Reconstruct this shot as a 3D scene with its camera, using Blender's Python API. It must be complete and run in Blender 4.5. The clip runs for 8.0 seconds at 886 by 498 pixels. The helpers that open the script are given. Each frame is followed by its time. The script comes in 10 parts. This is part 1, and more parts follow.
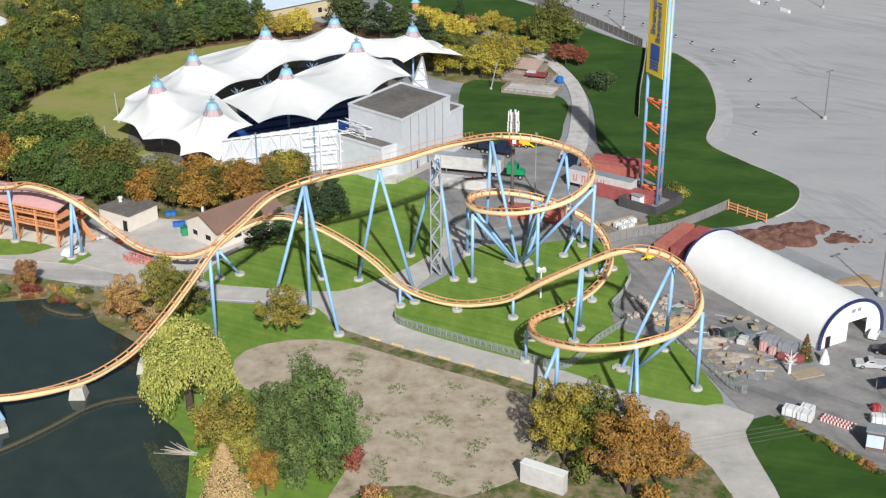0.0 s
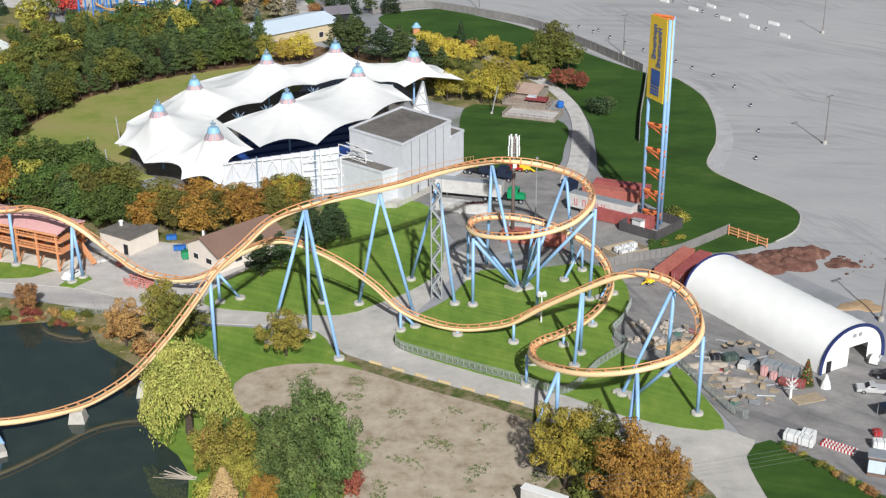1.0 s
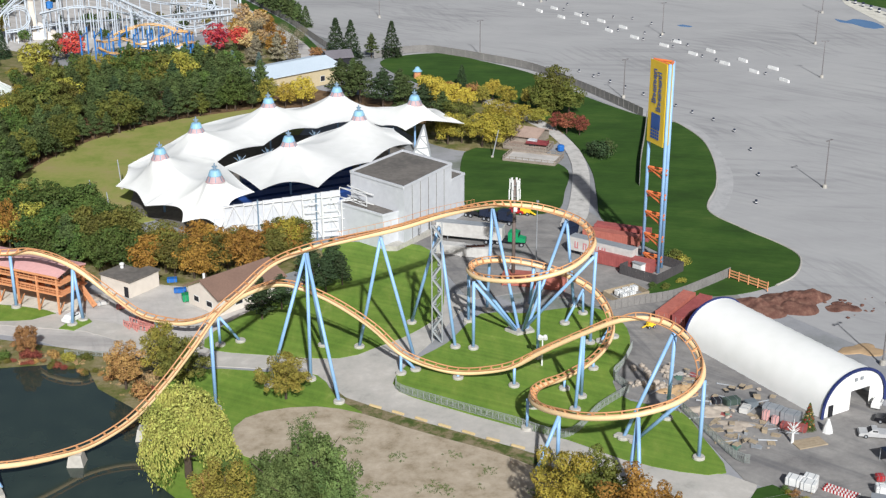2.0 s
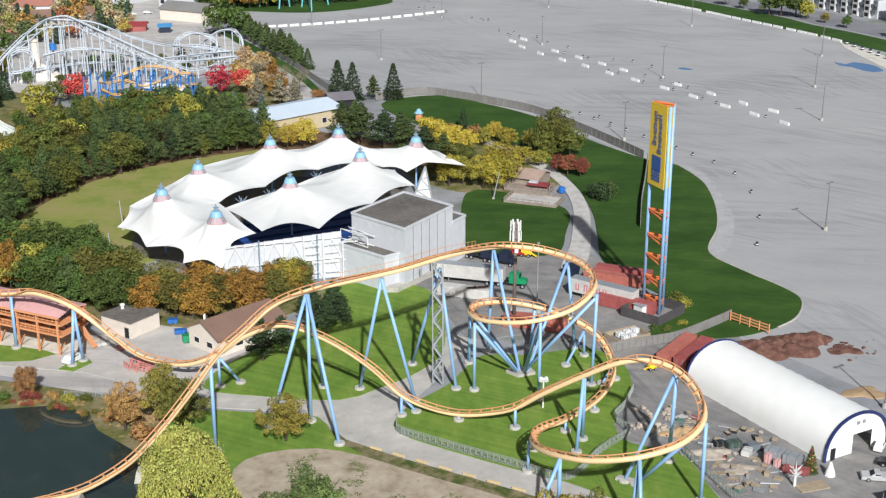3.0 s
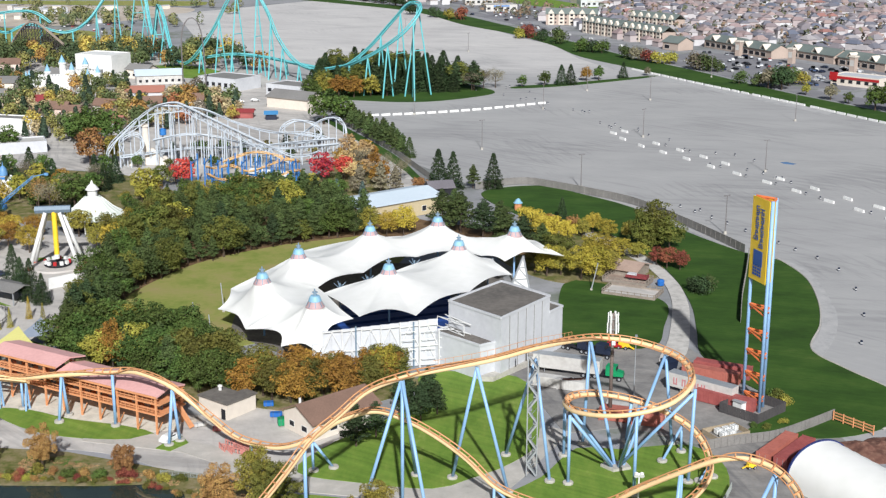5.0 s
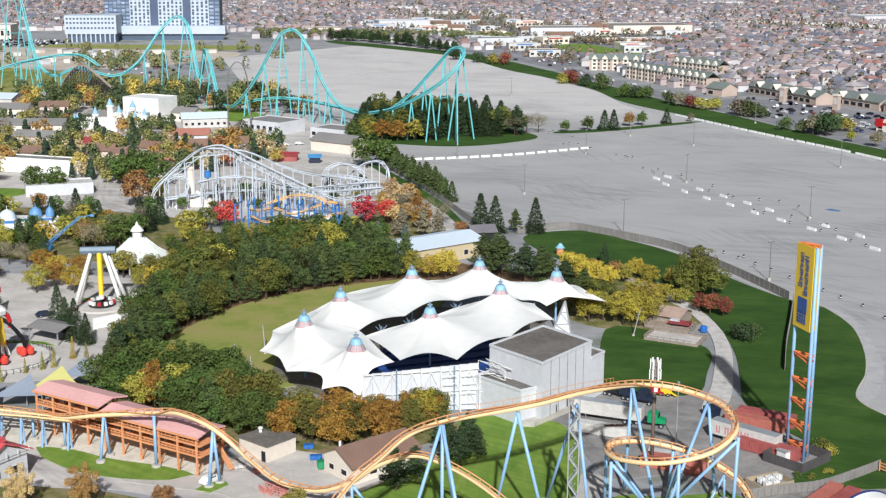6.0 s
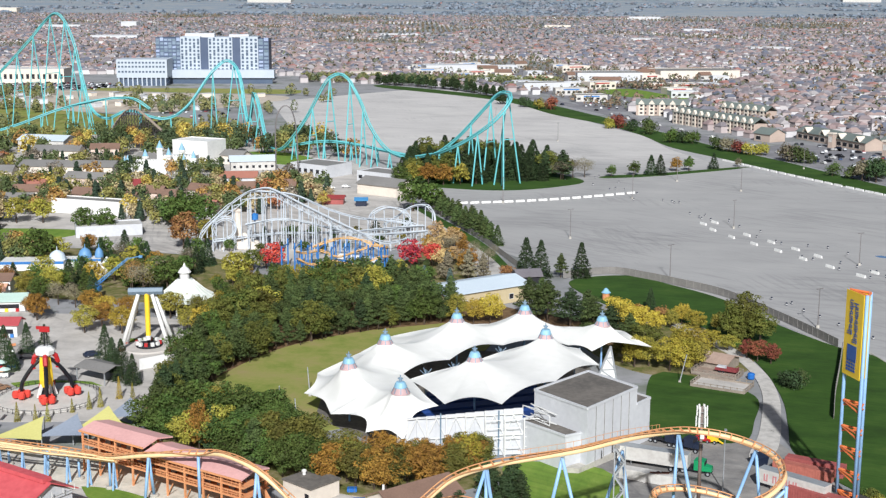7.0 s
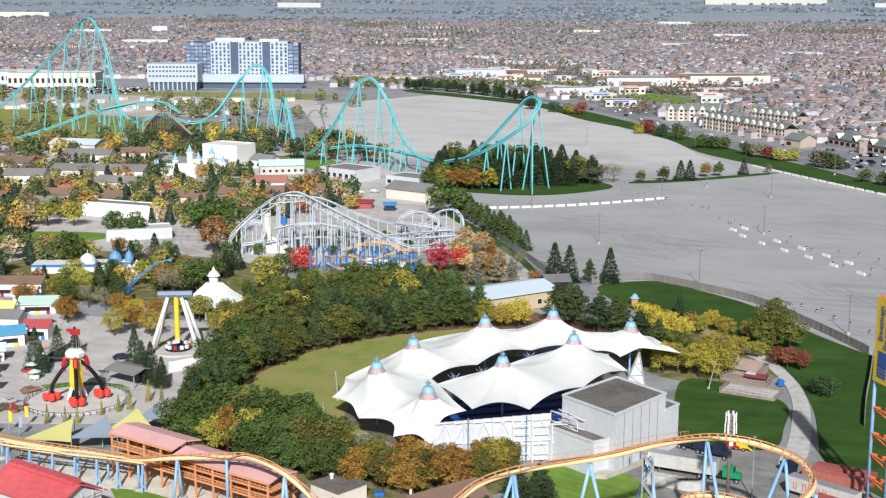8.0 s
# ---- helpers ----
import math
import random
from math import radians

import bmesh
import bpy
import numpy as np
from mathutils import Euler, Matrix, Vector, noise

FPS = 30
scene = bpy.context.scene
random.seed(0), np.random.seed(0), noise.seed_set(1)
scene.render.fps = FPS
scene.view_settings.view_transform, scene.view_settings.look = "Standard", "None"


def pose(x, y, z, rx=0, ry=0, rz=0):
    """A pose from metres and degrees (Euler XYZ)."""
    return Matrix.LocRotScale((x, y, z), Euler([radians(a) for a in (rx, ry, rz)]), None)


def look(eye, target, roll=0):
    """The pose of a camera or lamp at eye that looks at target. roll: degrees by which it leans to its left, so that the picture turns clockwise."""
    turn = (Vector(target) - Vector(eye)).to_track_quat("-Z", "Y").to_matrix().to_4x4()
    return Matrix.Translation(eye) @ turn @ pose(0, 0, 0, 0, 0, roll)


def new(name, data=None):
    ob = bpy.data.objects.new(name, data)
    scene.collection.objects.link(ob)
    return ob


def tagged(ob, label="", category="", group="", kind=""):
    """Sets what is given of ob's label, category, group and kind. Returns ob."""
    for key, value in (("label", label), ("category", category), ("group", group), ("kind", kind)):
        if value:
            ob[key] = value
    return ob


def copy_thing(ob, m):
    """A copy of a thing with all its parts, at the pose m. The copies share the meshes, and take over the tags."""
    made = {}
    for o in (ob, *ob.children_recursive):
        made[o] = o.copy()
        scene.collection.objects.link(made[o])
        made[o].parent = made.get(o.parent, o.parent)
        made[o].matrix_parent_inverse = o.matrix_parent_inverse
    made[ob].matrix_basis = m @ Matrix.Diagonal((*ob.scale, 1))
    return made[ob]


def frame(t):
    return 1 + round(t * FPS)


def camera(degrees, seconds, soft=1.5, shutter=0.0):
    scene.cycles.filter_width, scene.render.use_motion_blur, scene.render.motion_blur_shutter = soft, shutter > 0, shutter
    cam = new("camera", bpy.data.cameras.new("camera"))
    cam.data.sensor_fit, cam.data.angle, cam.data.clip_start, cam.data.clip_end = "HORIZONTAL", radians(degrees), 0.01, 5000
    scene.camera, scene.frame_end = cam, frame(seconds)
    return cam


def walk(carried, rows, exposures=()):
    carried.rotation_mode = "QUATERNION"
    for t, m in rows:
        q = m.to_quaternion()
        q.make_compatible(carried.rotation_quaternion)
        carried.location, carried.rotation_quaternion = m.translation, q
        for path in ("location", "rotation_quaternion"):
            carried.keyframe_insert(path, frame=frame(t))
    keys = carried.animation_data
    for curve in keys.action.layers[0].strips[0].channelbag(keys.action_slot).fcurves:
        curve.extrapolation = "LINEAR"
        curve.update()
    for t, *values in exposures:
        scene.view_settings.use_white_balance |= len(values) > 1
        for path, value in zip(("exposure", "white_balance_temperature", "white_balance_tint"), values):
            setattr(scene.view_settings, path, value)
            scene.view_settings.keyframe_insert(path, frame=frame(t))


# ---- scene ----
# ---- camera: a drone that hovers 100 m up, tilts up and pans to its left ----
cam = camera(37.04, 8.0, soft=1.3)
ROWS = [
    (0.0, 66.343, 0.223, -0.852), (0.5, 66.704, 0.21, -0.832), (1.0, 67.389, 0.156, -0.796), (1.5, 68.323, 0.12, -0.754),
    (3.0, 71.052, -0.02, -0.657), (3.5, 71.983, -0.05, -0.543), (3.7, 72.376, -0.05, -0.53), (3.9, 72.77, -0.05, -0.31),
    (4.0, 72.966, -0.05, 0.009), (4.2, 73.35, -0.06, 0.755), (4.5, 73.928, -0.08, 1.959), (5.0, 74.894, -0.09, 3.765),
    (5.2, 75.28, -0.1, 4.40), (6.3, 77.37, -0.16, 5.75), (6.5, 77.756, -0.165, 5.937), (6.7, 78.13, -0.17, 6.70),
    (7.0, 78.681, -0.18, 7.664), (7.2, 78.83, -0.18, 8.19), (7.5, 78.871, -0.18, 8.659), (7.8, 78.88, -0.185, 8.89),
    (8.0, 78.882, -0.187, 8.919),
]
walk(cam, [(t, pose(0, 0, 100, rx, ry, rz)) for t, rx, ry, rz in ROWS])

# ---- daylight: a high autumn sun behind the camera, slightly to its right ----
SUN_AZ, SUN_EL = radians(171), radians(34)
world = bpy.data.worlds.new("sky")
scene.world = world
world.use_nodes = True
wn = world.node_tree.nodes
sky = wn.new("ShaderNodeTexSky")
sky.sky_type, sky.sun_disc, sky.sun_elevation, sky.sun_rotation = "NISHITA", False, SUN_EL, SUN_AZ
sky.air_density, sky.dust_density = 1.0, 2.5
wn["Background"].inputs["Strength"].default_value = 0.048
world.node_tree.links.new(sky.outputs[0], wn["Background"].inputs["Color"])
lamp = bpy.data.lights.new("sun", "SUN")
lamp.energy, lamp.angle, lamp.color = 4.95, radians(1.2), (0.965, 0.98, 0.985)
sun = new("sun", lamp)
sun.matrix_world = look((0, 0, 0), (-math.sin(SUN_AZ) * math.cos(SUN_EL), -math.cos(SUN_AZ) * math.cos(SUN_EL), -math.sin(SUN_EL)))
scene.view_settings.exposure = 0.1


# ---- materials ----
def srgb(r, g, b):
    return tuple(((c / 255 + 0.055) / 1.055) ** 2.4 if c > 10 else c / 255 / 12.92 for c in (r, g, b))


def mat(name, rgb, rgb2=None, rough=0.8, fine=2.0, coarse=0.08, amount=0.5, metal=0.0, bump=0.0, island=0.0, rand=0.0, gloss=0.5):
    """A surface between two colours, mixed by noise at two scales; island and rand vary it piece by piece and thing by thing."""
    m = bpy.data.materials.new(name)
    m.use_nodes = True
    nt = m.node_tree
    b = nt.nodes["Principled BSDF"]
    b.inputs["Roughness"].default_value, b.inputs["Metallic"].default_value = rough, metal
    b.inputs["Specular IOR Level"].default_value = gloss
    a = (*srgb(*rgb), 1)
    c = (*srgb(*(rgb2 or [max(0, v * 0.8) for v in rgb])), 1)
    geo = nt.nodes.new("ShaderNodeNewGeometry")
    n1, n2 = nt.nodes.new("ShaderNodeTexNoise"), nt.nodes.new("ShaderNodeTexNoise")
    for n, s, d in ((n1, fine, 3), (n2, coarse, 4)):
        n.inputs["Scale"].default_value, n.inputs["Detail"].default_value = s, d
        nt.links.new(geo.outputs["Position"], n.inputs["Vector"])
    add = nt.nodes.new("ShaderNodeMath")
    add.operation = "ADD"
    nt.links.new(n1.outputs["Fac"], add.inputs[0])
    nt.links.new(n2.outputs["Fac"], add.inputs[1])
    mr = nt.nodes.new("ShaderNodeMapRange")
    mr.inputs["From Min"].default_value, mr.inputs["From Max"].default_value = 1 - 0.35, 1 + 0.35
    mr.inputs["To Min"].default_value, mr.inputs["To Max"].default_value = 0.5 - amount, 0.5 + amount
    nt.links.new(add.outputs[0], mr.inputs["Value"])
    mix = nt.nodes.new("ShaderNodeMix")
    mix.data_type = "RGBA"
    mix.inputs["A"].default_value, mix.inputs["B"].default_value = a, c
    nt.links.new(mr.outputs["Result"], mix.inputs["Factor"])
    out = mix.outputs["Result"]
    if island or rand:
        hsv = nt.nodes.new("ShaderNodeHueSaturation")
        src = None
        if island:
            src = geo.outputs["Random Per Island"]
        if rand:
            oi = nt.nodes.new("ShaderNodeObjectInfo")
            if src:
                ad = nt.nodes.new("ShaderNodeMath")
                ad.operation = "ADD"
                nt.links.new(oi.outputs["Random"], ad.inputs[0])
                nt.links.new(src, ad.inputs[1])
                sc = nt.nodes.new("ShaderNodeMath")
                sc.operation = "MULTIPLY"
                sc.inputs[1].default_value = 0.5
                nt.links.new(ad.outputs[0], sc.inputs[0])
                src = sc.outputs[0]
            else:
                src = oi.outputs["Random"]
        v = nt.nodes.new("ShaderNodeMapRange")
        k = max(island, rand)
        v.inputs["To Min"].default_value, v.inputs["To Max"].default_value = 1 - k, 1 + k
        nt.links.new(src, v.inputs["Value"])
        nt.links.new(v.outputs["Result"], hsv.inputs["Value"])
        hu = nt.nodes.new("ShaderNodeMapRange")
        hu.inputs["To Min"].default_value, hu.inputs["To Max"].default_value = 0.5 - 0.05 * k, 0.5 + 0.05 * k
        nt.links.new(src, hu.inputs["Value"])
        nt.links.new(hu.outputs["Result"], hsv.inputs["Hue"])
        nt.links.new(out, hsv.inputs["Color"])
        out = hsv.outputs["Color"]
    nt.links.new(out, b.inputs["Base Color"])
    if bump:
        bp = nt.nodes.new("ShaderNodeBump")
        bp.inputs["Strength"].default_value, bp.inputs["Distance"].default_value = bump, 0.1
        nt.links.new(n1.outputs["Fac"], bp.inputs["Height"])
        nt.links.new(bp.outputs["Normal"], b.inputs["Normal"])
    return m


def ramp_mat(name, stops, scale, detail=5, rough=0.9, random_island=False, stretch=(1, 1, 1), stripe=0.0, turn=0.0, far=None, worn=0.0):
    """A surface whose colour runs through several stops, by noise or by a random value per piece."""
    m = bpy.data.materials.new(name)
    m.use_nodes = True
    nt = m.node_tree
    b = nt.nodes["Principled BSDF"]
    b.inputs["Roughness"].default_value = rough
    b.inputs["Specular IOR Level"].default_value = 0.25
    geo = nt.nodes.new("ShaderNodeNewGeometry")
    cr = nt.nodes.new("ShaderNodeValToRGB")
    el = cr.color_ramp.elements
    while len(el) < len(stops):
        el.new(0.5)
    for e, (p, rgb) in zip(el, stops):
        e.position, e.color = p, (*srgb(*rgb), 1)
    if random_island:
        cr.color_ramp.interpolation = "CONSTANT"
        nt.links.new(geo.outputs["Random Per Island"], cr.inputs["Fac"])
    else:
        mp = nt.nodes.new("ShaderNodeMapping")
        mp.inputs["Scale"].default_value = stretch
        n = nt.nodes.new("ShaderNodeTexNoise")
        n.inputs["Scale"].default_value, n.inputs["Detail"].default_value, n.inputs["Roughness"].default_value = scale, detail, 0.74
        nt.links.new(geo.outputs["Position"], mp.inputs["Vector"])
        nt.links.new(mp.outputs["Vector"], n.inputs["Vector"])
        nt.links.new(n.outputs["Fac"], cr.inputs["Fac"])
    out = cr.outputs["Color"]
    if stripe:
        # mowing or wear stripes: long streaks that lighten and darken the surface a little
        mp2 = nt.nodes.new("ShaderNodeMapping")
        mp2.inputs["Scale"].default_value = (0.02, 0.9, 0.02)
        turned = nt.nodes.new("ShaderNodeVectorRotate")
        turned.rotation_type = "Z_AXIS"
        turned.inputs["Angle"].default_value = turn
        nt.links.new(geo.outputs["Position"], turned.inputs["Vector"])
        n2 = nt.nodes.new("ShaderNodeTexNoise")
        n2.inputs["Scale"].default_value, n2.inputs["Detail"].default_value = 1.0, 5
        nt.links.new(turned.outputs["Vector"], mp2.inputs["Vector"])
        nt.links.new(mp2.outputs["Vector"], n2.inputs["Vector"])
        v = nt.nodes.new("ShaderNodeMapRange")
        v.inputs["From Min"].default_value, v.inputs["From Max"].default_value = 0.3, 0.7
        v.inputs["To Min"].default_value, v.inputs["To Max"].default_value = 1 - stripe, 1 + stripe
        nt.links.new(n2.outputs["Fac"], v.inputs["Value"])
        hs = nt.nodes.new("ShaderNodeHueSaturation")
        nt.links.new(v.outputs["Result"], hs.inputs["Value"])
        nt.links.new(out, hs.inputs["Color"])
        out = hs.outputs["Color"]
    if worn:
        # dark smears of sealant and oil, drawn out along two driving directions, in scattered places only
        for angle, sx, sy, lo in ((0.72, 0.03, 0.4, 0.545), (0.1, 0.016, 0.3, 0.555), (1.25, 0.05, 0.5, 0.58)):
            vr = nt.nodes.new("ShaderNodeVectorRotate")
            vr.rotation_type = "Z_AXIS"
            vr.inputs["Angle"].default_value = angle
            nt.links.new(geo.outputs["Position"], vr.inputs["Vector"])
            ms = nt.nodes.new("ShaderNodeMapping")
            ms.inputs["Scale"].default_value = (sx, sy, 0.02)
            nt.links.new(vr.outputs["Vector"], ms.inputs["Vector"])
            ns_ = nt.nodes.new("ShaderNodeTexNoise")
            ns_.inputs["Scale"].default_value, ns_.inputs["Detail"].default_value, ns_.inputs["Roughness"].default_value = 1.0, 7, 0.6
            nt.links.new(ms.outputs["Vector"], ns_.inputs["Vector"])
            mk = nt.nodes.new("ShaderNodeTexNoise")
            mk.inputs["Scale"].default_value, mk.inputs["Detail"].default_value = 0.016 + sx * 0.1, 3
            nt.links.new(vr.outputs["Vector"], mk.inputs["Vector"])
            pr = nt.nodes.new("ShaderNodeMath")
            pr.operation = "MULTIPLY_ADD"
            pr.inputs[1].default_value = 0.55
            nt.links.new(mk.outputs["Fac"], pr.inputs[0])
            sc_ = nt.nodes.new("ShaderNodeMath")
            sc_.operation = "MULTIPLY"
            sc_.inputs[1].default_value = 0.6
            nt.links.new(ns_.outputs["Fac"], sc_.inputs[0])
            nt.links.new(sc_.outputs[0], pr.inputs[2])
            sr = nt.nodes.new("ShaderNodeMapRange")
            sr.interpolation_type = "SMOOTHSTEP"
            sr.inputs["From Min"].default_value, sr.inputs["From Max"].default_value = lo + 0.05, lo + 0.17
            sr.inputs["To Max"].default_value = worn
            nt.links.new(pr.outputs[0], sr.inputs["Value"])
            mw = nt.nodes.new("ShaderNodeMix")
            mw.data_type, mw.blend_type = "RGBA", "MIX"
            mw.inputs["B"].default_value = (*srgb(92, 92, 96), 1)
            nt.links.new(sr.outputs["Result"], mw.inputs["Factor"])
            nt.links.new(out, mw.inputs["A"])
            out = mw.outputs["Result"]
    if far:
        # worn, paler ground past a ragged, noise-eaten border; the nearer cloud shade is put into this step too
        y0, y1, tint = far
        sp = nt.nodes.new("ShaderNodeSeparateXYZ")
        nt.links.new(geo.outputs["Position"], sp.inputs["Vector"])
        n3 = nt.nodes.new("ShaderNodeTexNoise")
        n3.inputs["Scale"].default_value, n3.inputs["Detail"].default_value = 0.012, 8
        nt.links.new(geo.outputs["Position"], n3.inputs["Vector"])
        ma = nt.nodes.new("ShaderNodeMath")
        ma.operation = "MULTIPLY_ADD"
        ma.inputs[1].default_value = 420
        nt.links.new(n3.outputs["Fac"], ma.inputs[0])
        nt.links.new(sp.outputs["Y"], ma.inputs[2])
        fr = nt.nodes.new("ShaderNodeMapRange")
        fr.interpolation_type = "SMOOTHSTEP"
        fr.inputs["From Min"].default_value, fr.inputs["From Max"].default_value = y0 + 210, y1 + 210
        nt.links.new(ma.outputs[0], fr.inputs["Value"])
        mx = nt.nodes.new("ShaderNodeMix")
        mx.data_type, mx.blend_type = "RGBA", "MULTIPLY"
        mx.inputs["B"].default_value = (*tint, 1)
        nt.links.new(fr.outputs["Result"], mx.inputs["Factor"])
        nt.links.new(out, mx.inputs["A"])
        out = mx.outputs["Result"]
    nt.links.new(out, b.inputs["Base Color"])
    return m


ASPHALT = ramp_mat("asphalt_lot", [(0.3, (112, 111, 116)), (0.45, (126, 125, 130)), (0.6, (138, 137, 140)), (0.75, (152, 150, 150))], 0.02, 9, 0.9, stretch=(1, 2.2, 1))
LOT = ramp_mat("asphalt_parking_lot", [(0.26, (144, 143, 143)), (0.36, (159, 158, 158)), (0.5, (166, 165, 165)), (0.64, (172, 171, 170)), (0.78, (181, 179, 177))], 0.035, 12, 0.9, stretch=(0.5, 1.0, 1), stripe=0.03, turn=0.7, far=(690, 860, (1.45, 1.42, 1.39)), worn=0.2)
YARD = ramp_mat("yard_asphalt", [(0.28, (96, 94, 94)), (0.42, (128, 125, 123)), (0.55, (143, 140, 137)), (0.72, (164, 160, 155))], 0.12, 11, worn=0.5)
PATH = ramp_mat("cracked_path_asphalt", [(0.3, (112, 110, 108)), (0.37, (168, 165, 160)), (0.5, (190, 186, 181)), (0.7, (206, 202, 197))], 0.35, 12)
APRON = ramp_mat("apron_asphalt", [(0.3, (150, 149, 150)), (0.5, (172, 171, 171)), (0.7, (184, 182, 181))], 0.2, 10)
ROAD = ramp_mat("road_asphalt", [(0.28, (150, 147, 141)), (0.42, (176, 172, 165)), (0.55, (186, 181, 174)), (0.7, (202, 197, 190))], 0.16, 10)
GRASS = ramp_mat("mown_grass", [(0.3, (86, 114, 42)), (0.45, (102, 131, 51)), (0.58, (115, 139, 58)), (0.72, (144, 154, 84))], 0.12, 10, stretch=(1.6, 0.7, 1), stripe=0.16, turn=0.5)
# darker than the mown grass: cloud shade over the berm is put into this green
LAWN = ramp_mat("cloud_shaded_lawn", [(0.3, (38, 60, 20)), (0.42, (46, 73, 24)), (0.52, (53, 82, 28)), (0.62, (63, 89, 34)), (0.75, (84, 97, 48))], 0.045, 10, stretch=(1, 1.6, 1), stripe=0.1, turn=0.3)
VERGE = ramp_mat("rough_verge", [(0.3, (70, 84, 36)), (0.42, (92, 98, 48)), (0.52, (122, 114, 76)), (0.64, (144, 132, 106)), (0.76, (106, 108, 58))], 0.22, 10)
BROWNEARTH = ramp_mat("needle_litter", [(0.3, (86, 66, 48)), (0.5, (112, 88, 64)), (0.7, (132, 112, 80))], 0.4, 8)
OLIVE = ramp_mat("dry_lawn", [(0.3, (104, 120, 54)), (0.43, (126, 136, 66)), (0.52, (142, 142, 80)), (0.62, (150, 140, 92)), (0.75, (154, 138, 102))], 0.06, 10)
DIRT = ramp_mat("bare_soil", [(0.28, (98, 100, 64)), (0.35, (142, 128, 106)), (0.46, (166, 152, 132)), (0.6, (181, 167, 148)), (0.76, (198, 185, 167))], 0.3, 13)
WEEDS = ramp_mat("weedy_soil", [(0.34, (62, 80, 34)), (0.44, (82, 92, 46)), (0.52, (118, 110, 80)), (0.6, (140, 126, 102)), (0.7, (88, 96, 50))], 0.4, 11)
CLAY = ramp_mat("red_soil", [(0.3, (74, 48, 42)), (0.5, (108, 76, 66)), (0.62, (130, 98, 84)), (0.75, (150, 124, 110))], 0.6, 10)
# greys tipped slightly to blue: haze over the far land is put into them
LAND = ramp_mat("suburban_land", [(0.25, (96, 106, 88)), (0.4, (128, 130, 130)), (0.52, (154, 154, 158)), (0.62, (114, 120, 108)), (0.75, (138, 138, 138))], 0.012, 10)
PLAZA = ramp_mat("plaza_concrete", [(0.3, (164, 160, 155)), (0.45, (184, 179, 174)), (0.58, (196, 191, 186)), (0.72, (208, 203, 198))], 0.1, 11, worn=0.3)
GRAVEL = ramp_mat("pale_gravel", [(0.3, (178, 174, 162)), (0.5, (206, 202, 190)), (0.7, (222, 218, 206))], 0.3, 9)
WATER = mat("pond_water", (54, 65, 58), (40, 51, 48), rough=0.03, fine=0.25, coarse=0.03, amount=0.5, bump=0.03, gloss=0.5)
TRACK = mat("pale_orange_paint", (244, 212, 164), (234, 198, 150), rough=0.45, fine=1.2, coarse=0.1)
TIE = mat("orange_paint", (214, 158, 112), (194, 138, 96), rough=0.5)
BLUE = mat("light_blue_paint", (148, 186, 224), (130, 170, 212), rough=0.45, fine=0.7, coarse=0.1)
CONC = mat("concrete", (190, 186, 178), (160, 156, 148), rough=0.9, fine=1.5, coarse=0.2)
WHITE = mat("white_paint", (232, 232, 230), (214, 214, 212), rough=0.6, fine=0.8, coarse=0.15)
FABRIC = mat("white_membrane", (250, 249, 246), (238, 238, 233), rough=0.65, fine=0.35, coarse=0.05)
fab = FABRIC.node_tree
glow_through = fab.nodes.new("ShaderNodeBsdfTranslucent")
glow_through.inputs["Color"].default_value = (0.9, 0.89, 0.86, 1)
blend_in = fab.nodes.new("ShaderNodeMixShader")
blend_in.inputs[0].default_value = 0.08
fab.links.new(fab.nodes["Principled BSDF"].outputs[0], blend_in.inputs[1])
fab.links.new(glow_through.outputs[0], blend_in.inputs[2])
fab.links.new(blend_in.outputs[0], fab.nodes["Material Output"].inputs["Surface"])
DARK = mat("dark_interior", (34, 34, 42), (22, 22, 28), rough=0.8)
NAVY = mat("navy_seats", (28, 66, 132), (20, 48, 104), rough=0.6, fine=1.2)
WALLGREY = mat("pale_grey_cladding", (204, 206, 210), (188, 190, 195), rough=0.7, fine=0.9, coarse=0.12)
ROOFGREY = mat("grey_flat_roof", (118, 112, 106), (92, 88, 84), rough=0.95, fine=1.0, coarse=0.12, amount=0.7)
PINKROOF = mat("faded_pink_roof", (226, 176, 172), (208, 158, 154), rough=0.7, fine=1.5, coarse=0.15)
REDROOF = mat("red_roof", (212, 100, 104), (190, 80, 86), rough=0.6, fine=0.8, coarse=0.1)
BROWNROOF = mat("brown_shingle_roof", (136, 108, 94), (116, 92, 80), rough=0.9, fine=3.0, coarse=0.2)
TIMBER = mat("orange_timber", (222, 158, 112), (198, 134, 92), rough=0.75, fine=2.0, coarse=0.2)
YELLOW = mat("yellow_panel", (244, 206, 60), (236, 196, 48), rough=0.5, fine=0.5)
PRINTBLUE = mat("print_blue", (44, 92, 168), (40, 84, 156), rough=0.5)
# weathered grey board, darkened further: the shade on the fences is put into it
FENCEWOOD = mat("weathered_shaded_board", (136, 133, 130), (112, 109, 107), rough=0.95, fine=3.0, coarse=0.3, island=0.15)
STEEL = mat("galvanised_steel", (176, 180, 184), (150, 154, 158), rough=0.5, metal=0.3)
BARK = mat("bark", (84, 70, 58), (62, 52, 44), rough=0.95, fine=3.0)
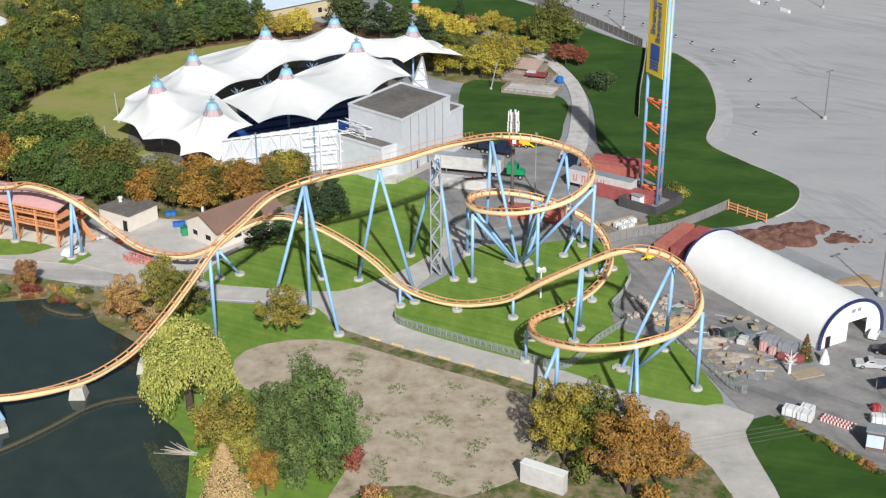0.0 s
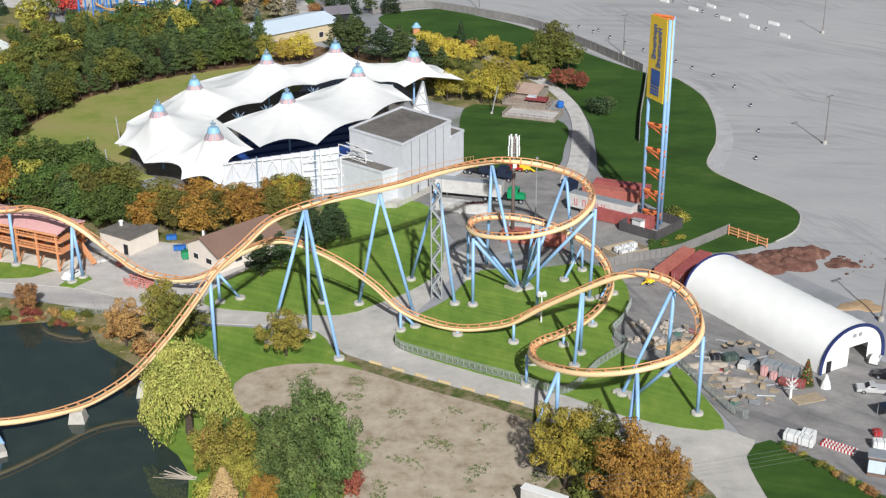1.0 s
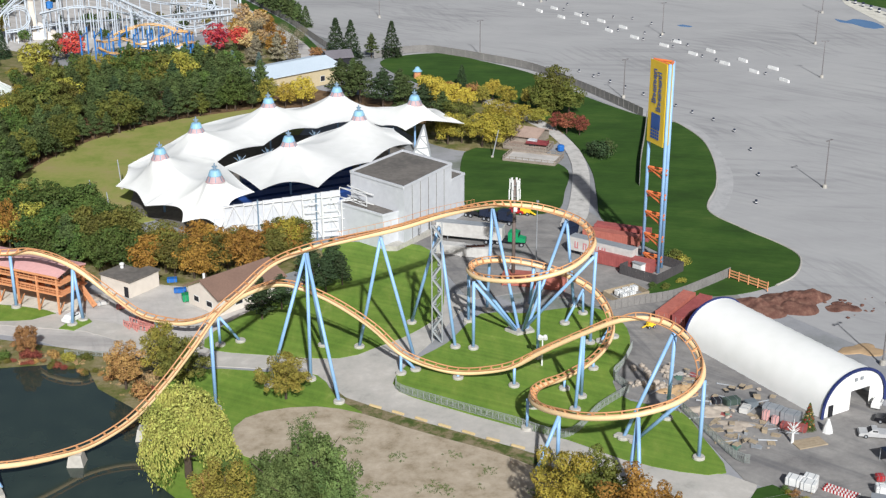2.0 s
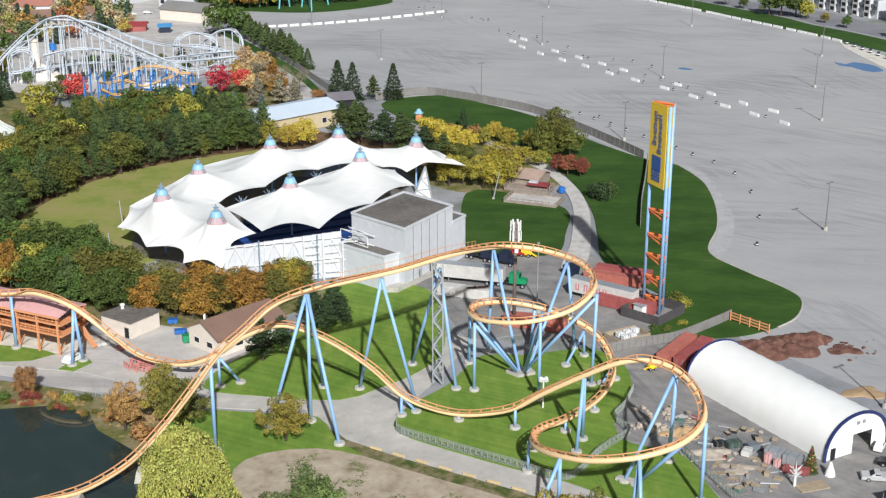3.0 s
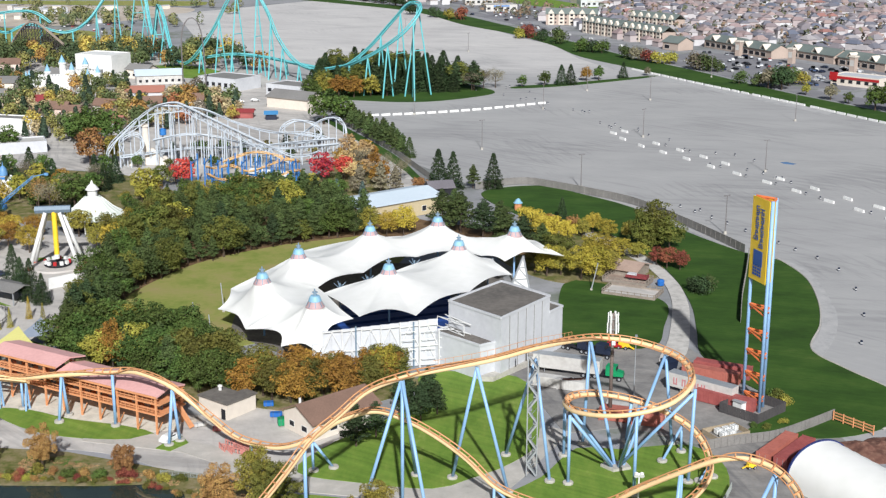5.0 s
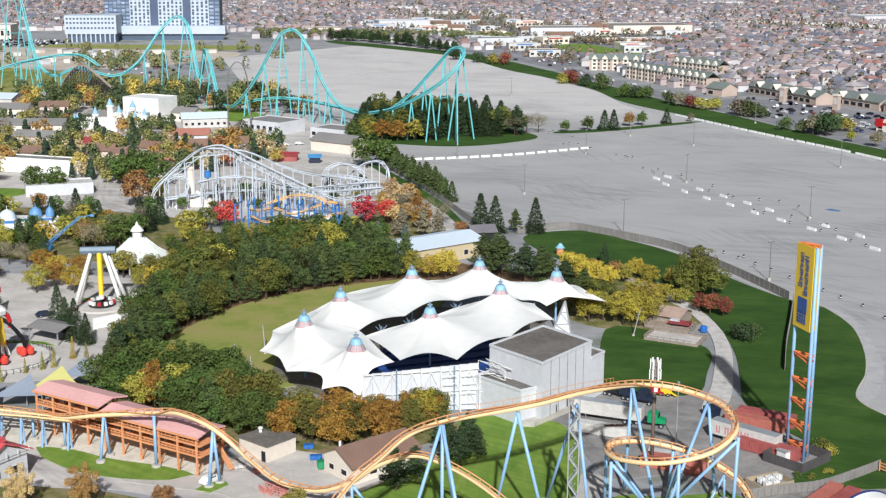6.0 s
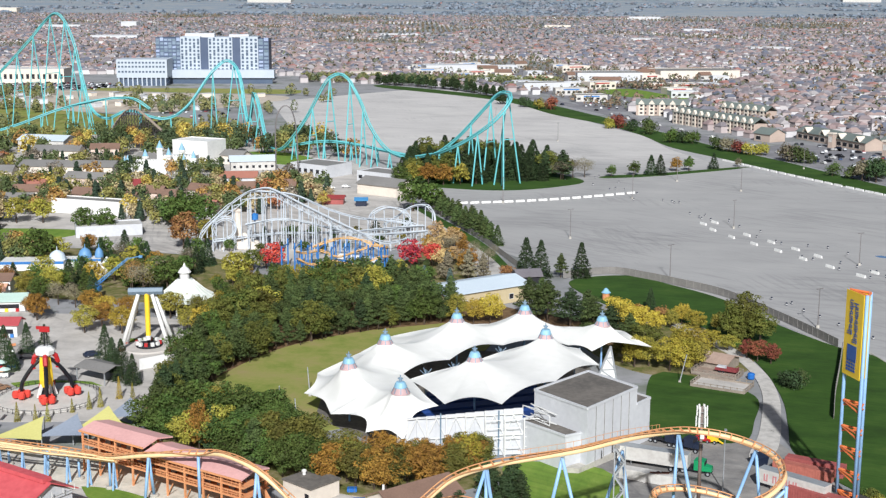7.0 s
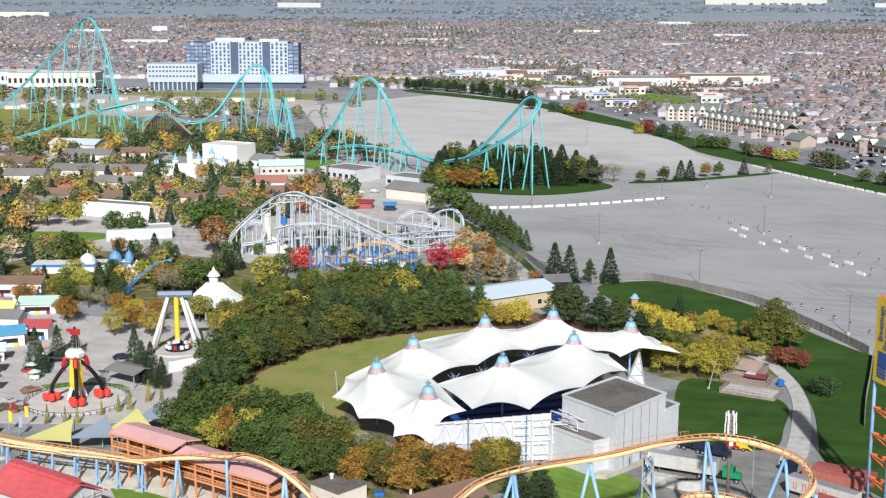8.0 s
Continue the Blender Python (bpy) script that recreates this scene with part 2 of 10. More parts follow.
LEAF = {
    "green": mat("green_leaves", (92, 110, 52), (58, 78, 36), rough=0.75, fine=0.6, coarse=0.15, island=0.55, rand=0.35, gloss=0.25),
    "pine": mat("pine_needles", (92, 106, 60), (50, 64, 38), rough=0.8, fine=0.6, coarse=0.2, island=0.55, rand=0.4, gloss=0.2),
    "spruce": mat("spruce_needles", (68, 86, 54), (44, 60, 40), rough=0.8, fine=0.6, coarse=0.15, island=0.55, rand=0.25, gloss=0.2),
    "bluespruce": mat("blue_spruce_needles", (116, 136, 130), (94, 112, 108), rough=0.8, fine=0.6, island=0.35, rand=0.15, gloss=0.2),
    "olive": mat("turning_leaves", (168, 156, 70), (122, 120, 52), rough=0.75, fine=0.5, coarse=0.15, island=0.5, rand=0.3, gloss=0.25),
    "willow": mat("willow_leaves", (188, 182, 98), (134, 142, 68), rough=0.7, fine=0.5, coarse=0.2, island=0.35, gloss=0.25),
    "yellow": mat("yellow_leaves", (198, 174, 72), (158, 140, 56), rough=0.75, fine=0.5, coarse=0.15, island=0.35, rand=0.2, gloss=0.25),
    "orange": mat("orange_leaves", (172, 130, 58), (122, 92, 44), rough=0.75, fine=0.4, coarse=0.12, island=0.38, rand=0.3, gloss=0.25),
    "bronze": mat("bronze_leaves", (116, 108, 50), (70, 78, 36), rough=0.75, fine=0.4, coarse=0.12, island=0.42, rand=0.25, gloss=0.25),
    "gold": mat("gold_leaves", (170, 150, 60), (122, 116, 46), rough=0.75, fine=0.5, coarse=0.15, island=0.4, rand=0.2, gloss=0.25),
    "moss": mat("moss_leaves", (114, 114, 52), (68, 78, 34), rough=0.75, fine=0.5, coarse=0.15, island=0.42, rand=0.2, gloss=0.25),
    "rust": mat("rust_leaves", (172, 132, 82), (134, 98, 62), rough=0.75, fine=0.5, island=0.5, rand=0.3, gloss=0.25),
    "red": mat("red_leaves", (198, 66, 76), (154, 52, 62), rough=0.75, fine=0.5, island=0.5, rand=0.2, gloss=0.25),
    "brown": mat("brown_leaves", (138, 130, 108), (108, 102, 84), rough=0.85, fine=0.5, island=0.5, rand=0.25, gloss=0.2),
    "darkred": mat("dark_red_leaves", (148, 82, 66), (112, 60, 50), rough=0.75, fine=0.5, island=0.45, rand=0.2, gloss=0.25),
    "sage": mat("sage_leaves", (112, 128, 72), (66, 84, 44), rough=0.75, fine=0.5, coarse=0.25, island=0.45, rand=0.2, gloss=0.25),
    "tan": mat("tan_leaves", (202, 172, 124), (168, 142, 100), rough=0.8, fine=0.5, island=0.5, rand=0.2, gloss=0.2),
}

# leaf colours again for far trees, greyer and paler with haze put in
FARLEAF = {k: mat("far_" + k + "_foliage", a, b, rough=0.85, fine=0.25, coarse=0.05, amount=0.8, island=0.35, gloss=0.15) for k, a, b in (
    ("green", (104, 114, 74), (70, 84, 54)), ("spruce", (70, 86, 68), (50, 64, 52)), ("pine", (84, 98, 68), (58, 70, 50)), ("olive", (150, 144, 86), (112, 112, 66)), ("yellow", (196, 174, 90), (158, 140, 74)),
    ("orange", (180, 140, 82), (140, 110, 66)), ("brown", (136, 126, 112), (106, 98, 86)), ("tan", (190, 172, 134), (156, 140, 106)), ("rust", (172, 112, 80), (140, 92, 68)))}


# ---- mesh helpers ----
class Shape:
    def __init__(self):
        self.v, self.f = [], []

    def add(self, v, f):
        n = len(self.v)
        self.v += [tuple(p) for p in v]
        self.f += [tuple(i + n for i in q) for q in f]
        return self

    def box(self, cx, cy, z0, sx, sy, sz, rz=0.0):
        c, s = math.cos(rz), math.sin(rz)
        pts = []
        for z in (z0, z0 + sz):
            for a, b in ((-1, -1), (1, -1), (1, 1), (-1, 1)):
                x, y = a * sx / 2, b * sy / 2
                pts.append((cx + c * x - s * y, cy + s * x + c * y, z))
        return self.add(pts, [(3, 2, 1, 0), (4, 5, 6, 7), (0, 1, 5, 4), (1, 2, 6, 5), (2, 3, 7, 6), (3, 0, 4, 7)])

    def tube(self, p, q, r, r2=None, n=8, cap=True):
        p, q = Vector(p), Vector(q)
        d = (q - p).normalized()
        a = d.cross((0, 0, 1) if abs(d.z) < 0.95 else (1, 0, 0)).normalized()
        b = d.cross(a)
        r2 = r if r2 is None else r2
        v = [o + a * (rr * math.cos(2 * math.pi * i / n)) + b * (rr * math.sin(2 * math.pi * i / n)) for o, rr in ((p, r), (q, r2)) for i in range(n)]
        f = [(i, (i + 1) % n, n + (i + 1) % n, n + i) for i in range(n)]
        if cap:
            f += [tuple(range(n - 1, -1, -1)), tuple(range(n, 2 * n))]
        return self.add(v, f)

    def beam(self, p, q, w, h):
        p, q = Vector(p), Vector(q)
        d = (q - p).normalized()
        a = d.cross((0, 0, 1) if abs(d.z) < 0.98 else (1, 0, 0)).normalized() * (w / 2)
        b = a.cross(d).normalized() * (h / 2)
        v = [o + i * a + j * b for o in (p, q) for i, j in ((-1, -1), (1, -1), (1, 1), (-1, 1))]
        return self.add(v, [(3, 2, 1, 0), (4, 5, 6, 7), (0, 1, 5, 4), (1, 2, 6, 5), (2, 3, 7, 6), (3, 0, 4, 7)])

    def prism(self, pts, z0, z1):
        n = len(pts)
        area = sum(pts[i][0] * pts[(i + 1) % n][1] - pts[(i + 1) % n][0] * pts[i][1] for i in range(n))
        if area < 0:
            pts = pts[::-1]
        v = [(x, y, z0) for x, y in pts] + [(x, y, z1) for x, y in pts]
        return self.add(v, [tuple(range(n, 2 * n))] + [(i, (i + 1) % n, n + (i + 1) % n, n + i) for i in range(n)])

    def gable(self, cx, cy, z, lx, wy, h, rz=0.0, t=0.25):
        c, s = math.cos(rz), math.sin(rz)
        pts = []
        for dz in (0, -t):
            for x, y, zz in ((-lx / 2, -wy / 2, 0), (lx / 2, -wy / 2, 0), (lx / 2, 0, h), (-lx / 2, 0, h), (-lx / 2, wy / 2, 0), (lx / 2, wy / 2, 0)):
                pts.append((cx + c * x - s * y, cy + s * x + c * y, z + zz + dz))
        return self.add(pts, [(0, 1, 2, 3), (3, 2, 5, 4), (9, 8, 7, 6), (10, 11, 8, 9), (0, 6, 7, 1), (4, 5, 11, 10), (0, 3, 9, 6), (3, 4, 10, 9), (1, 7, 8, 2), (2, 8, 11, 5)])

    def lathe(self, prof, n=16, cx=0.0, cy=0.0):
        v = [(cx + r * math.cos(2 * math.pi * i / n), cy + r * math.sin(2 * math.pi * i / n), z) for r, z in prof for i in range(n)]
        f = [(k * n + i, k * n + (i + 1) % n, (k + 1) * n + (i + 1) % n, (k + 1) * n + i) for k in range(len(prof) - 1) for i in range(n)]
        return self.add(v, f)

    def sweep(self, pts, r, n=6):
        pts = [Vector(p) for p in pts]
        v = []
        for i, p in enumerate(pts):
            d = (pts[min(i + 1, len(pts) - 1)] - pts[max(i - 1, 0)]).normalized()
            a = d.cross((0, 0, 1))
            a = a.normalized() if a.length > 0.05 else Vector((1, 0, 0))
            b = a.cross(d)
            v += [p + a * (r * math.cos(2 * math.pi * k / n)) + b * (r * math.sin(2 * math.pi * k / n)) for k in range(n)]
        f = [(i * n + k, i * n + (k + 1) % n, (i + 1) * n + (k + 1) % n, (i + 1) * n + k) for i in range(len(pts) - 1) for k in range(n)]
        return self.add(v, f)

    def data(self, name, material, smooth=False):
        me = bpy.data.meshes.new(name)
        me.from_pydata(self.v, [], self.f)
        me.update()
        me.materials.append(material)
        if smooth:
            me.polygons.foreach_set("use_smooth", [True] * len(me.polygons))
        return me


def part(name, shape, material, parent, label="", smooth=False, kind=""):
    me = shape if isinstance(shape, bpy.types.Mesh) else shape.data(name, material, smooth)
    ob = new(name, me)
    ob.parent = parent
    if label or kind:
        tagged(ob, label, kind=kind)
    return ob


def thing(name, x, y, z, label, category, group="", rz=0.0, kind=""):
    ob = new(name)
    ob.matrix_basis = pose(x, y, z, 0, 0, rz)
    ob.empty_display_size = 0.5
    return tagged(ob, label, category, group, kind)


def single(name, shape, material, label, category="", group="", kind="", smooth=False):
    ob = new(name, shape.data(name, material, smooth))
    return tagged(ob, label, category, group, kind)


def spline(pts, step=1.0, closed=False):
    """A smooth line through the points, sampled about every step metres."""
    pts = [Vector(p) for p in pts]
    n, out = len(pts), []
    for i in range(n if closed else n - 1):
        p0, p1, p2, p3 = (pts[(i + k) % n] if closed else pts[min(max(i + k, 0), n - 1)] for k in (-1, 0, 1, 2))
        m = max(1, int((p2 - p1).length / step))
        for k in range(m):
            t = k / m
            out.append(0.5 * ((2 * p1) + (p2 - p0) * t + (2 * p0 - 5 * p1 + 4 * p2 - p3) * t * t + (3 * p1 - p0 - 3 * p2 + p3) * t ** 3))
    if not closed:
        out.append(pts[-1])
    return out


def area(name, pts, top, material, label, category, curved=True, base=-0.3):
    """A patch of ground: a flat sheet with an edge, on the land beneath it."""
    if curved:
        pts = [(p.x, p.y) for p in spline([(x, y, 0) for x, y in pts], 3.0, True)]
    return single(name, Shape().prism(pts, base, top), material, label, category, kind="structure")
# ---- ground ----
single("ground", Shape().add([(-4500, -600, 0), (4500, -600, 0), (4500, 4950, 0), (-4500, 4950, 0)], [(0, 1, 2, 3)]), LAND, "wide flat suburban land reaching to the horizon", "ground", kind="structure")
area("parking_lot", [(38, 225), (62, 236), (120, 150), (260, 140), (320, 420), (150, 620), (119, 690), (80, 772), (40, 857), (-5, 945), (-73, 1120), (-160, 1270), (-200, 1275), (-300, 1115), (-243, 948), (-150, 735), (-105, 665), (-82, 600), (-50, 505), (-16, 450), (20, 440), (50, 395), (62, 371), (62, 300)], 0.06, LOT, "wide empty grey asphalt parking lot with cracks", "parking lot", curved=False)
area("service_yard", [(-8, 262), (6, 288), (24, 288), (37, 288), (47, 262), (52, 246), (60, 240), (64, 220), (66, 196), (90, 180), (78, 150), (62, 146), (55, 160), (46, 168), (40, 190), (30, 196), (36, 214), (34, 232), (20, 240), (8, 236), (0, 262)], 0.09, YARD, "patched grey service yard of asphalt", "yard", curved=False)
area("park_plaza", [(-128, 262), (-104, 254), (-66, 240), (-50, 248), (-30, 242), (-38, 222), (-40, 208), (-62, 214), (-82, 222), (-130, 224)], 0.05, PLAZA, "pale grey paved plaza beside the roller coaster", "plaza")
area("park_midway", [(-195, 285), (-110, 285), (-108, 330), (-118, 352), (-126, 372), (-150, 378), (-190, 380), (-240, 420), (-260, 380)], 0.05, PLAZA, "pale paved midway among the fairground rides", "plaza")
area("lawn_infield", [(-40, 215), (-27.6, 211.3), (-15.5, 210), (-9.7, 214), (-1.7, 222), (3, 234), (1, 262), (-9, 268), (-22, 266), (-21, 252), (-27, 240), (-37, 226)], 0.2, GRASS, "mown green lawn under the roller coaster", "lawn")
area("lawn_helix", [(-5.5, 203), (-4.9, 197), (3.9, 190.5), (12.8, 185), (21.3, 180.5), (29.3, 174.2), (37, 170.3), (43.8, 170), (42.5, 180), (40.5, 189), (33, 193), (31, 200), (36, 214), (36, 225), (30.9, 232), (17.5, 229), (10, 229), (3.4, 216), (-1.6, 210)], 0.2, GRASS, "mown green lawn under the coaster helix", "lawn")
area("lawn_pond_side", [(-39, 206), (-28, 204.8), (-19, 203.4), (-14.8, 194), (-10.8, 190), (-9, 170), (-6, 150), (-5, 132), (-28, 132), (-34, 160), (-42, 172), (-45, 190), (-44, 200)], 0.15, GRASS, "green grass along the pond bank", "lawn")
area("roadside_verge", [(14, 176), (18, 168), (22, 158), (23, 138), (43, 138), (39.2, 152.6), (36, 160.8), (29.6, 167), (21, 173.4)], 0.1, WEEDS, "rough grass and dirt beside the service road", "verge", curved=False)
area("pond_bank", [(-190, 206.4), (-140, 206.0), (-110, 206.8), (-92, 206.2), (-74, 207.2), (-66, 208.4), (-58.4, 206.0), (-55.2, 199), (-48.4, 192.4), (-44.4, 188), (-40, 190), (-38, 206), (-60, 213.6), (-84, 221), (-130, 224.4), (-190, 224)], 0.1, VERGE, "weedy bank between pond and plaza", "bank", curved=False)
area("kerb_verge", [(-21, 203), (-13.4, 195.6), (-5, 189.4), (4, 183.9), (12.6, 178.7), (21, 173.3), (18, 165), (10, 171), (0, 177), (-10, 183), (-22, 188)], 0.11, WEEDS, "dirt and grass strip between field and road", "verge", curved=False)
area("bare_field", [(-30.6, 184.8), (-26.4, 190), (-18.2, 191.6), (-10.7, 189), (-3.4, 184.2), (3.7, 180), (12.2, 174.8), (18, 168.5), (22, 158), (24, 140), (-12, 138), (-10, 160), (-16.6, 170.5), (-28, 176)], 0.3, DIRT, "bare pale brown soil with sparse weeds", "field")
# real weeds here, with tree shade put into the dark strip as well
area("field_weed_edge", [(-12, 136), (26, 136), (24, 152), (20, 160), (14, 152), (4, 146), (-2, 149), (-10, 147)], 0.33, WEEDS, "weedy soil at the field edge, darkened for tree shade", "field")
area("access_road", [(-83, 226), (-63, 222.3), (-47.8, 213.4), (-38.9, 207.5), (-27, 205.9), (-19, 203.7), (-13.7, 195.1), (-5.2, 189), (3.8, 183.6), (12.4, 178.4), (20.6, 173.1), (29.1, 166.8), (35.4, 160.7), (38.6, 152.7), (41.5, 138), (49, 138), (46.2, 152.5), (45.2, 159), (47.5, 166.5), (44, 169.4), (37.1, 170.5), (29.1, 174), (21.2, 180.3), (12.7, 185), (3.9, 190.6), (-4, 198), (-5.3, 204.5), (1, 217.5), (4.9, 227.5), (9.3, 236.6), (4, 240), (1, 231), (-3, 221.5), (-9, 215), (-15, 210.6), (-27.6, 211.8), (-41.5, 216.5), (-52, 223), (-66, 229), (-83, 234)], 0.12, ROAD, "pale grey asphalt service road", "road", curved=False)
area("lawn_theatre", [(10, 336), (21.8, 336), (35, 322), (33, 302), (29.5, 288), (18.8, 285.6), (9, 292)], 0.2, LAWN, "deep green lawn beside the theatre", "lawn")
area("lawn_berm", [(-15.8, 444), (3, 457), (19.1, 444), (35, 424.5), (48.4, 395), (62, 372), (71.5, 363), (74.9, 346), (73.8, 325), (70.3, 306), (64.8, 288.6), (69.7, 276), (75.5, 266), (77.9, 259), (76.6, 252.6), (73.5, 246.6), (69, 242.2), (59.9, 237.5), (47.4, 236), (38, 233), (47.7, 246), (52, 254), (44, 270), (39.5, 283), (40.5, 300), (41.5, 320), (39.5, 345), (34, 369), (24.5, 391), (10.2, 398), (-3, 413)], 0.22, LAWN, "deep green grass berm along the parking lot", "lawn")
area("lawn_terrace", [(-10, 372), (0, 392), (10, 398), (24, 391), (34, 369), (38, 355), (33, 341), (22, 337), (8, 338), (-4, 352)], 0.1, VERGE, "dry grass among the yellow trees", "lawn")
area("footpath", [(20, 392), (29, 375), (34, 364), (37, 354.6), (40.3, 337.7), (40.8, 320.2), (39.6, 306.5), (38, 293), (35.4, 281), (29.6, 277), (33, 292), (35.8, 311), (37, 325), (36.2, 340), (32.6, 356), (26, 371), (17, 389)], 0.28, PATH, "cracked pale asphalt path", "path")
area("lawn_corner", [(45.3, 162), (49.7, 166.4), (53.6, 162.6), (58.3, 156.5), (63, 146), (62, 132), (48, 132), (46, 148)], 0.2, LAWN, "dark green grass corner beside the road", "lawn")
area("lawn_amphitheatre", [(-104, 300), (-101.5, 322), (-92, 349), (-74, 369.5), (-51, 382), (-34, 370), (-44, 320), (-60, 285), (-80, 280), (-98, 284)], 0.2, OLIVE, "dry olive lawn of the open-air theatre", "lawn")
area("pond", [(-190, 212), (-60, 212), (-40, 195), (-36, 171), (-33, 167), (-31, 158), (-29.5, 147), (-30, 120), (-190, 120)], 0.04, WATER, "still dark green pond", "pond", curved=False)
area("needle_strip", [(-106, 282), (-105, 304), (-103.5, 323), (-94, 351), (-76, 372), (-53, 384), (-48, 384), (-52.4, 381), (-73.6, 368.4), (-91.4, 348.6), (-100.6, 321.8), (-102.4, 300), (-102, 284)], 0.24, BROWNEARTH, "strip of brown earth and needles along the lawn", "earth")
# ---- the orange roller coaster ----
def track_shapes(line, spine=0.42, gauge=0.62, rail=0.11, rise=0.62, every=2, bank=26.0, sides=8):
    """Spine, two rails and ties along a line; the track leans into its turns."""
    ups = []
    n = len(line)
    for i in range(n):
        a, b, c = line[max(i - 3, 0)], line[i], line[min(i + 3, n - 1)]
        d1, d2 = (b - a), (c - b)
        k = Vector((0, 0, 0))
        if d1.length > 0.01 and d2.length > 0.01:
            k = (d2.normalized() - d1.normalized()) / ((d1.length + d2.length) / 2)
            k.z *= 0.2
        ups.append((Vector((0, 0, 1)) + k * bank * 0.5).normalized())
    for _ in range(4):
        ups = [(ups[max(i - 1, 0)] + ups[i] * 2 + ups[min(i + 1, n - 1)]).normalized() for i in range(n)]
    sp, left, right, ties = Shape().sweep(line, spine, sides), [], [], Shape()
    for i, p in enumerate(line):
        d = (line[min(i + 1, n - 1)] - line[max(i - 1, 0)]).normalized()
        side = d.cross(ups[i]).normalized()
        up = side.cross(d)
        left.append(p + up * rise - side * gauge)
        right.append(p + up * rise + side * gauge)
        if i % every == 0:
            ties.beam(left[-1], p + up * spine * 0.6, 0.16, 0.16)
            ties.beam(right[-1], p + up * spine * 0.6, 0.16, 0.16)
            ties.beam(left[-1], right[-1], 0.18, 0.16)
    return sp, Shape().sweep(left, rail, 6), Shape().sweep(right, rail, 6), ties


COASTER = [
    (-160, 262, 4.6), (-142, 256, 4.6), (-128.5, 251.6, 4.7), (-114, 247.4, 5.2), (-107, 244.6, 5.7), (-99.6, 241, 6.6), (-89.8, 236.4, 9.2), (-78.8, 233.8, 11.0), (-72.2, 229.6, 12.6), (-64.8, 225.6, 11.4),
    (-57.4, 223.5, 6.4), (-53.4, 222.3, 3.8), (-49.5, 220.8, 2.9), (-43.3, 217.8, 3.5), (-37.3, 215.4, 6.5), (-32.3, 213.8, 10.5),
    (-26, 211.8, 13.4), (-21, 210.2, 13.0), (-15.2, 208.4, 10.8), (-9.4, 206.6, 7.3), (-4.7, 205, 3.3), (0.2, 203.5, 1.6), (5, 201.8, 1.2),
    (9.7, 200.2, 2.1), (14.3, 198.4, 4.0), (18.7, 195.7, 7.9), (24.6, 191.9, 12.7), (30, 189.2, 16.2), (34.6, 187.9, 17), (38.4, 184.6, 16.5),
    (40.5, 178.8, 15), (39.9, 173.4, 13.6), (35.9, 169, 12.4), (29.7, 167, 11.4), (23.5, 168.8, 9.9), (19.2, 172.7, 8.6), (16.5, 178.2, 7), (15.9, 184.3, 5.6),
    (18, 191.2, 3.8), (22.8, 197.7, 2.2), (28.4, 205.1, 1.8), (32, 211.7, 2.5), (33.1, 217.8, 3.6), (31.8, 224, 5.2), (28.6, 228.6, 6.6),
    (21.7, 231.4, 8.5), (15.3, 231, 10), (9.8, 227.6, 11.2), (7.3, 222, 12.1), (8.6, 215.2, 13.1), (13.5, 210.2, 14.4), (19, 209, 15.4), (25.1, 211.1, 16.7),
    (29.4, 218.4, 17.8), (28.9, 227, 18.2), (25.9, 233, 18.3), (20.7, 235.6, 19), (15.3, 234.2, 20), (9.8, 229, 21.4), (2.2, 219.4, 23),
]
COASTER_END = [(-5.4, 212.8, 23), (-14.5, 207.3, 22.9), (-20.1, 203.9, 22.7), (-25.2, 199.2, 22), (-29.4, 195.4, 19.2), (-33.2, 192, 16.6), (-37, 188.5, 12), (-41.1, 184.7, 7.5), (-45.1, 181.1, 4.1), (-48.8, 177.6, 2.6), (-52.3, 174.3, 2.2), (-57.2, 169.8, 3.0), (-63, 166.2, 4.2), (-74, 162.5, 6.5), (-92, 160, 9)]
coaster = thing("roller_coaster", 10, 210, 0.2, "pale orange steel roller coaster on light blue tubular supports", "roller coaster")
OFF = Vector((10, 210, 0.2))
line = [p - OFF for p in spline(COASTER + COASTER_END, 1.0)]
sp, lr, rr, ties = track_shapes(line)
part("track_spine", sp, TRACK, coaster, "pale orange box spine", True)
part("rail", lr, TIE, coaster, "orange running rail", True)
part("rail", rr, TIE, coaster, "orange running rail", True)
part("track_web", ties, TIE, coaster, "orange cross ties", kind="stuff")


def support(parent, off, foot, head, r=0.34, footing=True):
    f, h = Vector(foot) - off, Vector(head) - off
    po = part("support_post", Shape().tube(f, h, r, r, 10), BLUE, parent, smooth=True)
    if footing:
        part("footing", Shape().lathe([(0.0, 0.42), (0.85, 0.42), (0.95, 0.3), (0.95, -0.4)], 12, f.x, f.y), CONC, po, "round concrete footing")


